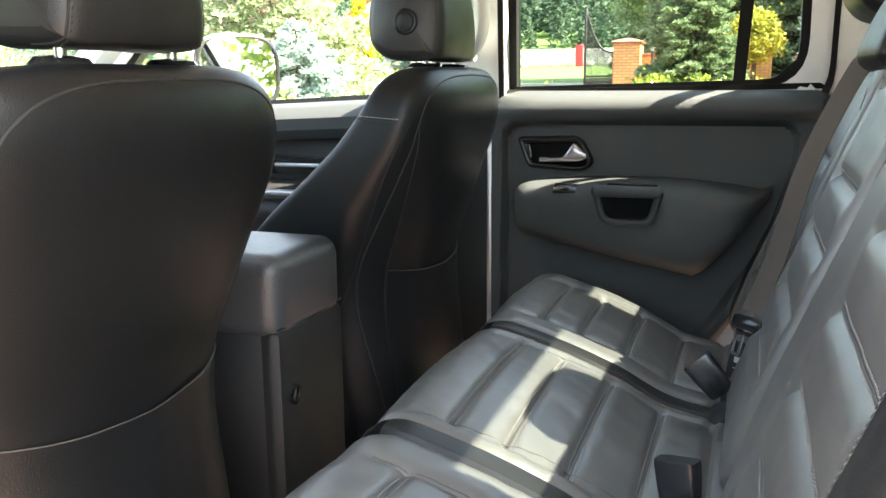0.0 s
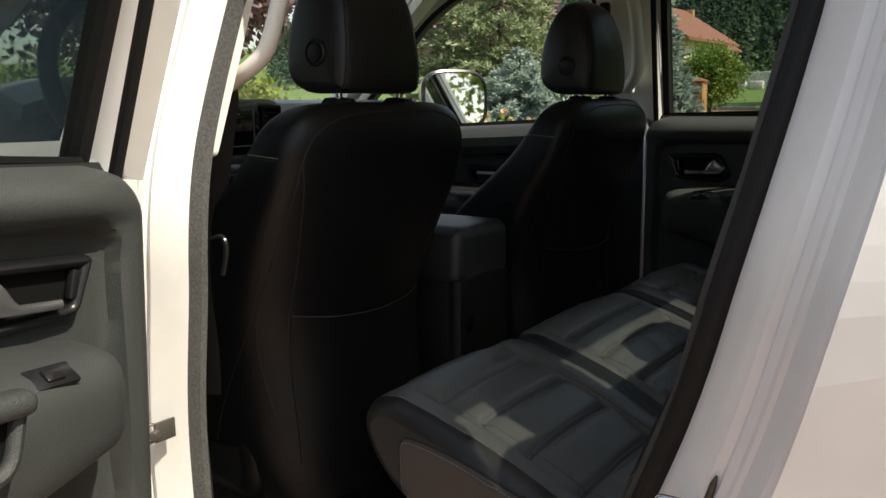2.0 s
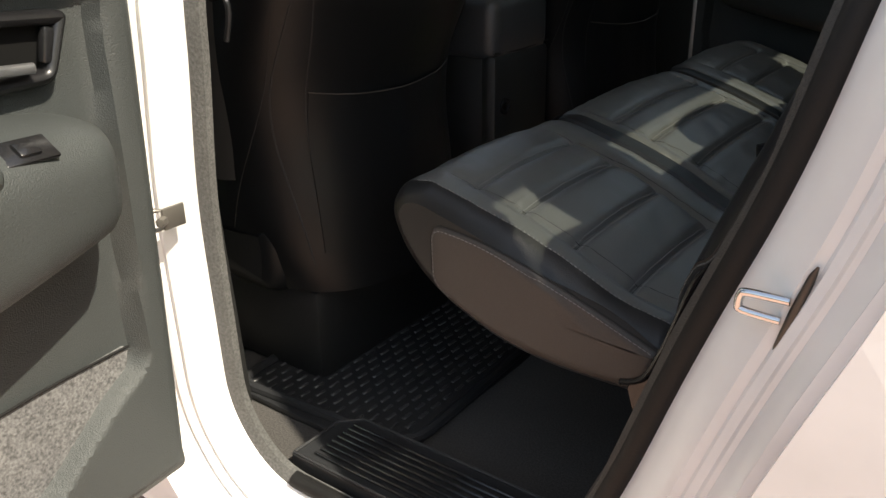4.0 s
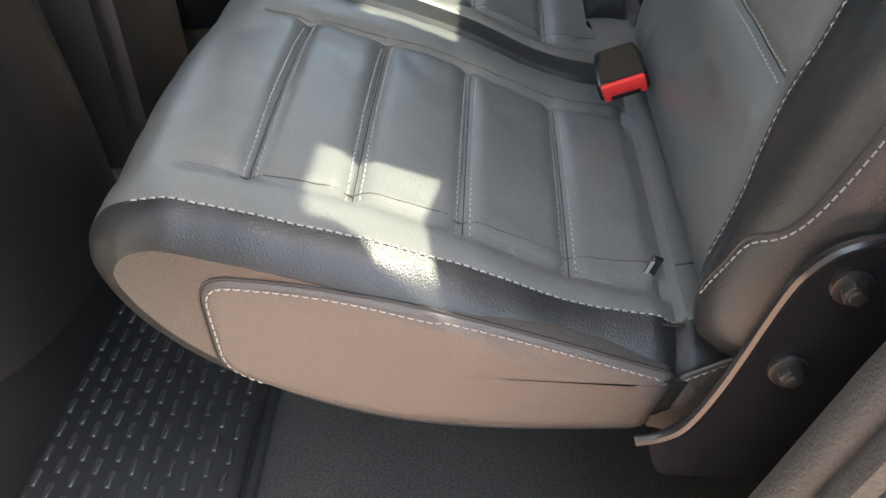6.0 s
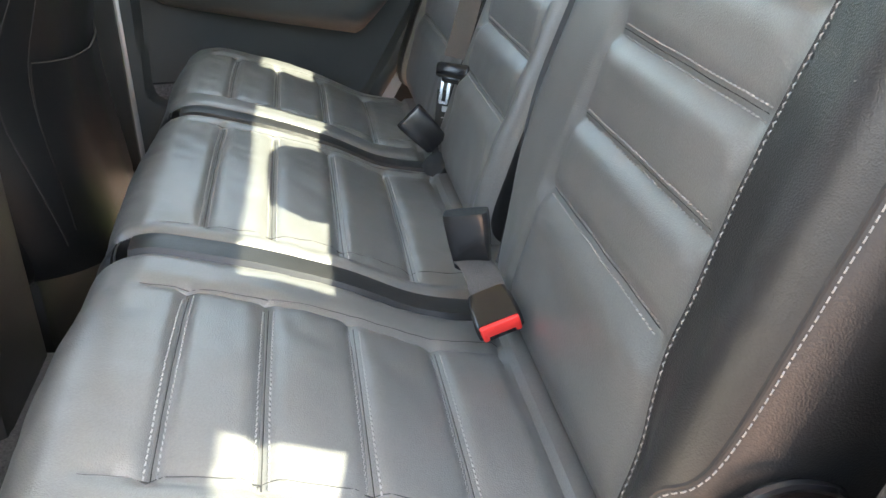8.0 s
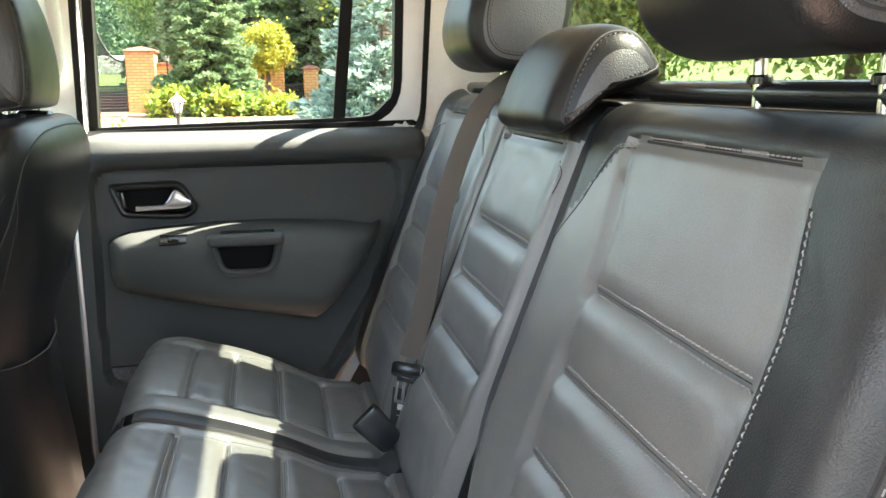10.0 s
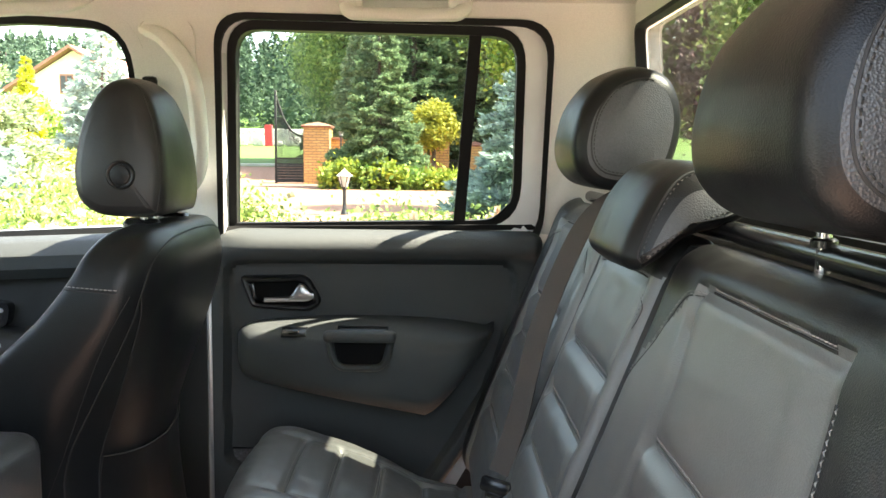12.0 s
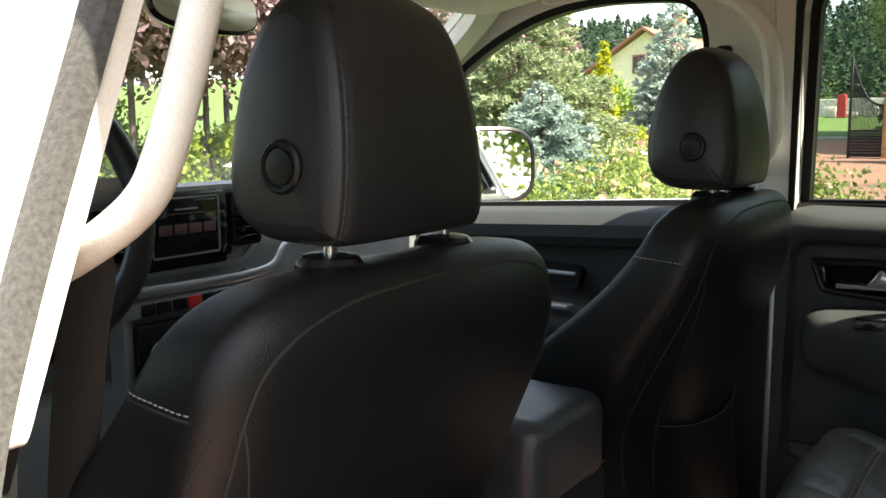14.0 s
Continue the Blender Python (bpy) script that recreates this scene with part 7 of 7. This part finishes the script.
def far_woods():
    """The wooded hill: a few hundred far trees built of blades."""
    rng = np.random.default_rng(9)
    C, U, W = [], [], []
    spots = []
    for k in range(1700):
        a = rng.random()
        y = 74 + 92 * rng.random() ** 0.9
        x = -1.05 * y + 1.75 * y * a
        spots.append((x, y, 4.0 + 3.2 * rng.random()))
    for x, y, h in spots:
        z = ground_z(x, y)
        n = 210
        f = rng.random(n) ** 1.3
        az = rng.random(n) * 6.283
        r = h * 0.27 * (1 - f) ** 0.7 * (0.4 + 0.6 * rng.random(n))
        C.append(np.stack([x + r * np.cos(az), y + r * np.sin(az), z + h * (0.06 + 0.94 * f)], 1))
        d = unit(np.stack([np.cos(az), np.sin(az), rng.normal(-0.1, 0.5, n)], 1))
        s = h * 0.062 * (0.6 + 0.6 * rng.random((n, 1)))
        U.append(d * s)
        W.append(unit(np.cross(d, rng.normal(0, 1, (n, 3)))) * s * 0.5)
    ob = blades("far_woods", np.concatenate(C), np.concatenate(U), np.concatenate(W), M_WOODS, None)
    tagged(ob, "dark green wooded hillside far behind the gate", "woods", "", "stuff")


far_woods()

# gate pillars, wall, gate leaf
def pillar(x, y, w, h, label):
    z0 = ground_z(x, y)
    p = thing("gate_pillar", (x, y, z0), label, "pillar", "brick pillars")
    part("shaft", box((x, y, z0 + h / 2), (w, w, h), 0.01, seg=1), M_BRICK, p, "yellow brick shaft", smooth=False)
    part("cap", loft([[(x + a * k, y + b * k, z0 + h + q) for a, b in ((-1, -1), (1, -1), (1, 1), (-1, 1))] for k, q in ((w * 0.56, 0.0), (w * 0.58, 0.05), (w * 0.40, 0.11), (w * 0.05, 0.17))], True), M_ROOF, p, "red tiled cap", smooth=False)
    return p


pillar(-3.50, 27.0, 0.80, 1.76, "stout yellow brick gate pillar with red cap")
pillar(0.30, 27.6, 0.62, 1.36, "yellow brick pillar with red cap beside the spruce")
pillar(1.45, 28.2, 0.46, 1.25, "slim yellow brick pillar with red cap")
pillar(-14.6, 27.0, 0.80, 1.6, "yellow brick gate pillar across the drive")
broadleaf("shrub", -8.75, 28.6, 2.6, 1.05, 0.95, M_LEAF, "large rounded green bush beside the drive", 41, 9000, 110, 0.10, "garden shrubs", "shrub")
pillar(-8.55, 26.8, 0.46, 1.35, "slim yellow brick pillar at the end of the railing")
f3 = thing("iron_fence", (-9.5, 26.85, 0.44), "black iron railing ending at a brick pillar", "fence")
for k in range(14):
    part("bar", box((-10.4 + 0.12 * k, 26.85, 1.05), (0.022, 0.022, 1.15), 0.004, seg=1), M_IRON, f3)
for q in (0.55, 1.10, 1.58):
    part("rail", box((-9.62, 26.85, q), (1.66, 0.03, 0.04), 0.006, seg=1), M_IRON, f3)
mb = thing("letter_box", (-2.98, 26.5, 0.44), "small grey letter box beside the gate pillar", "letter box")
part("box", box((-2.98, 26.5, 0.92), (0.34, 0.22, 0.26), 0.04), M_STONE, mb)
part("stand", box((-2.98, 26.5, 0.62), (0.06, 0.06, 0.38), 0.01, seg=1), M_IRON, mb)
wall = thing("garden_wall", (-1.6, 27.2, 0.44), "yellow brick garden wall with red coping", "wall")
part("brickwork", box((-1.6, 27.2, 1.13), (3.0, 0.25, 1.40), 0.01, seg=1), M_BRICK, wall, smooth=False)
part("coping", box((-1.6, 27.2, 1.87), (3.05, 0.34, 0.08), 0.02, seg=1), M_ROOF, wall, "red tiled coping")


def gate(x0, x1, y, label):
    z0 = ground_z((x0 + x1) / 2, y)
    g = thing("iron_gate", (x0, y, z0), label, "gate")
    w = x1 - x0
    top = lambda s: 1.50 + 1.30 * max(0, 1 - s) ** 2.6
    part("post", box((x0, y, z0 + 1.43), (0.07, 0.07, 2.9), 0.01, seg=1), M_IRON, g)
    part("top_rail", tube([(x0 + w * k / 16, y, z0 + top(k / 16)) for k in range(17)], 0.03, 6), M_IRON, g, "sweeping iron top rail")
    for q in (0.08, 0.62, 0.80):
        part("rail", box(((x0 + x1) / 2, y, z0 + q), (w, 0.04, 0.05), 0.008, seg=1), M_IRON, g)
    for k in range(1, 25):
        s = k / 25
        part("bar", box((x0 + w * s, y, z0 + (0.08 + top(s)) / 2), (0.020, 0.020, top(s) - 0.08), 0.004, seg=1), M_IRON, g)
    for k in range(6):
        part("slat", box(((x0 + x1) / 2, y + 0.02, z0 + 0.13 + 0.085 * k), (w, 0.012, 0.045), 0.004, seg=1), M_IRON, g, "flat dark slat")
    for k in range(5):
        s = 0.08 + 0.16 * k
        part("scroll", tube([(x0 + w * s + 0.10 * math.cos(a) * (1 - a / 14), y, z0 + top(s) - 0.22 + 0.10 * math.sin(a) * (1 - a / 14)) for a in [0.5 * j for j in range(22)]], 0.012, 5), M_IRON, g, "curled iron scroll")
    return g


gate(-4.80, -3.92, 26.9, "open black wrought iron gate leaf with scrolls")
f2 = thing("iron_fence", (0.9, 27.8, 0.44), "low black iron railing between two pillars", "fence")
for k in range(9):
    part("bar", box((0.66 + 0.065 * k, 27.85, 0.90), (0.02, 0.02, 0.75), 0.004, seg=1), M_IRON, f2)
for q in (0.60, 1.22):
    part("rail", box((0.92, 27.85, q), (0.60, 0.03, 0.04), 0.006, seg=1), M_IRON, f2)


def lantern(name, x, y, z0, h, label):
    p = thing(name, (x, y, z0), label, "garden lamp", "garden lamps")
    part("post", lathe((x, y, z0), (0, 0, 1), [(0.075, 0), (0.05, 0.06), (0.028, 0.12), (0.026, h * 0.58), (0.045, h * 0.60), (0.03, h * 0.63)], 14), M_IRON, p)
    part("glass", lathe((x, y, z0), (0, 0, 1), [(0.05, h * 0.63), (0.10, h * 0.86)], 6), M_STONE, p, "pale frosted lantern glass", smooth=False)
    part("roof", lathe((x, y, z0), (0, 0, 1), [(0.135, h * 0.86), (0.12, h * 0.88), (0.04, h * 0.97), (0.012, h), (0.004, h * 1.04)], 6), M_STONE, p, "pale metal lantern roof", smooth=False)
    for k in range(6):
        a = math.pi * k / 3
        part("rib", tube([(x + 0.052 * math.cos(a), y + 0.052 * math.sin(a), z0 + h * 0.63), (x + 0.102 * math.cos(a), y + 0.102 * math.sin(a), z0 + h * 0.86)], 0.006, 4), M_IRON, p)
    return p


lantern("garden_lamp", -1.18, 13.0, 0.44, 0.70, "small garden lamp with a pale six-sided lantern")
lantern("garden_lamp", -6.6, 15.0, 0.44, 0.78, "small garden lamp among the flowers")
lantern("garden_lamp", -2.72, 26.4, 1.35, 0.95, "lamp on a post beside the gate pillar")
lantern("garden_lamp", -9.0, 8.0, 0.45, 0.5, "low garden lamp before the hedge")

# the house
def house(x, y, label):
    z0 = ground_z(x, y) + 0.15
    hs = thing("house", (x, y, z0), label, "house")
    W2, D, E, R = 2.9, 8.0, 3.2, 5.0
    body = [(x - W2, y, z0 - 1.5), (x + W2, y, z0 - 1.5), (x + W2, y, z0 + E), (x, y, z0 + R), (x - W2, y, z0 + E)]
    back = [(a, b + D, c) for a, b, c in body]
    part("wall", (body + back, [(0, 1, 2, 3, 4), (9, 8, 7, 6, 5), (0, 5, 6, 1), (1, 6, 7, 2), (4, 9, 5, 0)]), M_PLASTER, hs, "cream plastered walls", smooth=False)
    for sg in (-1, 1):
        a = Vector((x + sg * (W2 + 0.55), y - 0.5, z0 + E - 0.34))
        b = Vector((x, y - 0.5, z0 + R + 0.10))
        u = Vector((0, D + 1, 0))
        n = Vector((0, 0, 0.16))
        part("roof", ([a, b, b + u, a + u, a + n, b + n, b + u + n, a + u + n], [(0, 1, 2, 3), (7, 6, 5, 4), (0, 4, 5, 1), (1, 5, 6, 2), (2, 6, 7, 3), (3, 7, 4, 0)]), M_ROOF, hs, "brown tiled roof slope", smooth=False)
    for wx, wz, ww, wh in ((-0.35, 3.3, 0.7, 1.0), (-1.6, 0.9, 0.9, 1.2), (0.9, 0.9, 0.9, 1.2)):
        w = part("window", box((x + wx, y - 0.02, z0 + wz), (ww, 0.12, wh), 0.01, seg=1), M_ROOF, hs, "brown framed window")
        for sx in (-1, 1):
            part("pane", box((x + wx + sx * ww * 0.23, y - 0.085, z0 + wz), (ww * 0.36, 0.02, wh * 0.8), 0.004, seg=1), M_SCREEN, w, "dark window pane")
    part("chimney", box((x + 0.8, y + 3, z0 + R + 0.4), (0.5, 0.5, 1.4), 0.02, seg=1), M_BRICK, hs, smooth=False)
    return hs


house(-18.6, 45.0, "cream gabled house with a brown tiled roof")
house(-24.5, 66.0, "distant house with a red-brown pitched roof")
part("red_hoarding", box((-20.0, 38.0, ground_z(-20, 38) + 2.2), (4.5, 0.3, 0.8), 0.02, seg=1), M_REDPAINT, None)
tagged(bpy.data.objects["red_hoarding"], "red painted board on posts by the road", "board")
for dx in (-1.8, 1.8):
    part("post", box((-20.0 + dx, 38.0, ground_z(-20, 38) + 0.9), (0.15, 0.15, 1.9), 0.01, seg=1), M_STONE, bpy.data.objects["red_hoarding"])
bw = thing("boundary_wall", (-14, 60, ground_z(-14, 60)), "long pale stone wall beyond the field", "wall")
part("masonry", box((-14.0, 60.0, ground_z(-14, 60) + 0.55), (26.0, 0.4, 1.1), 0.03, seg=1), M_STONE, bw)
rs = random.Random(3)
for k in range(14):
    x = -22 + 1.15 * k
    w, h = 0.5 + 0.5 * rs.random(), 0.3 + 0.5 * rs.random()
    st = part("garden_stone", box((x, 57.5, ground_z(x, 57.5) + h / 2), (w, 0.5, h), 0.08, seg=2), M_STONE, None)
    tagged(st, "pale upright stone beyond the field", "stone", "pale stones")
rd = part("red_door", box((-10.9, 57.0, ground_z(-9, 57) + 0.7), (0.5, 0.3, 1.4), 0.02, seg=1), M_REDPAINT, None)
tagged(rd, "narrow red painted panel beside the wall", "panel")
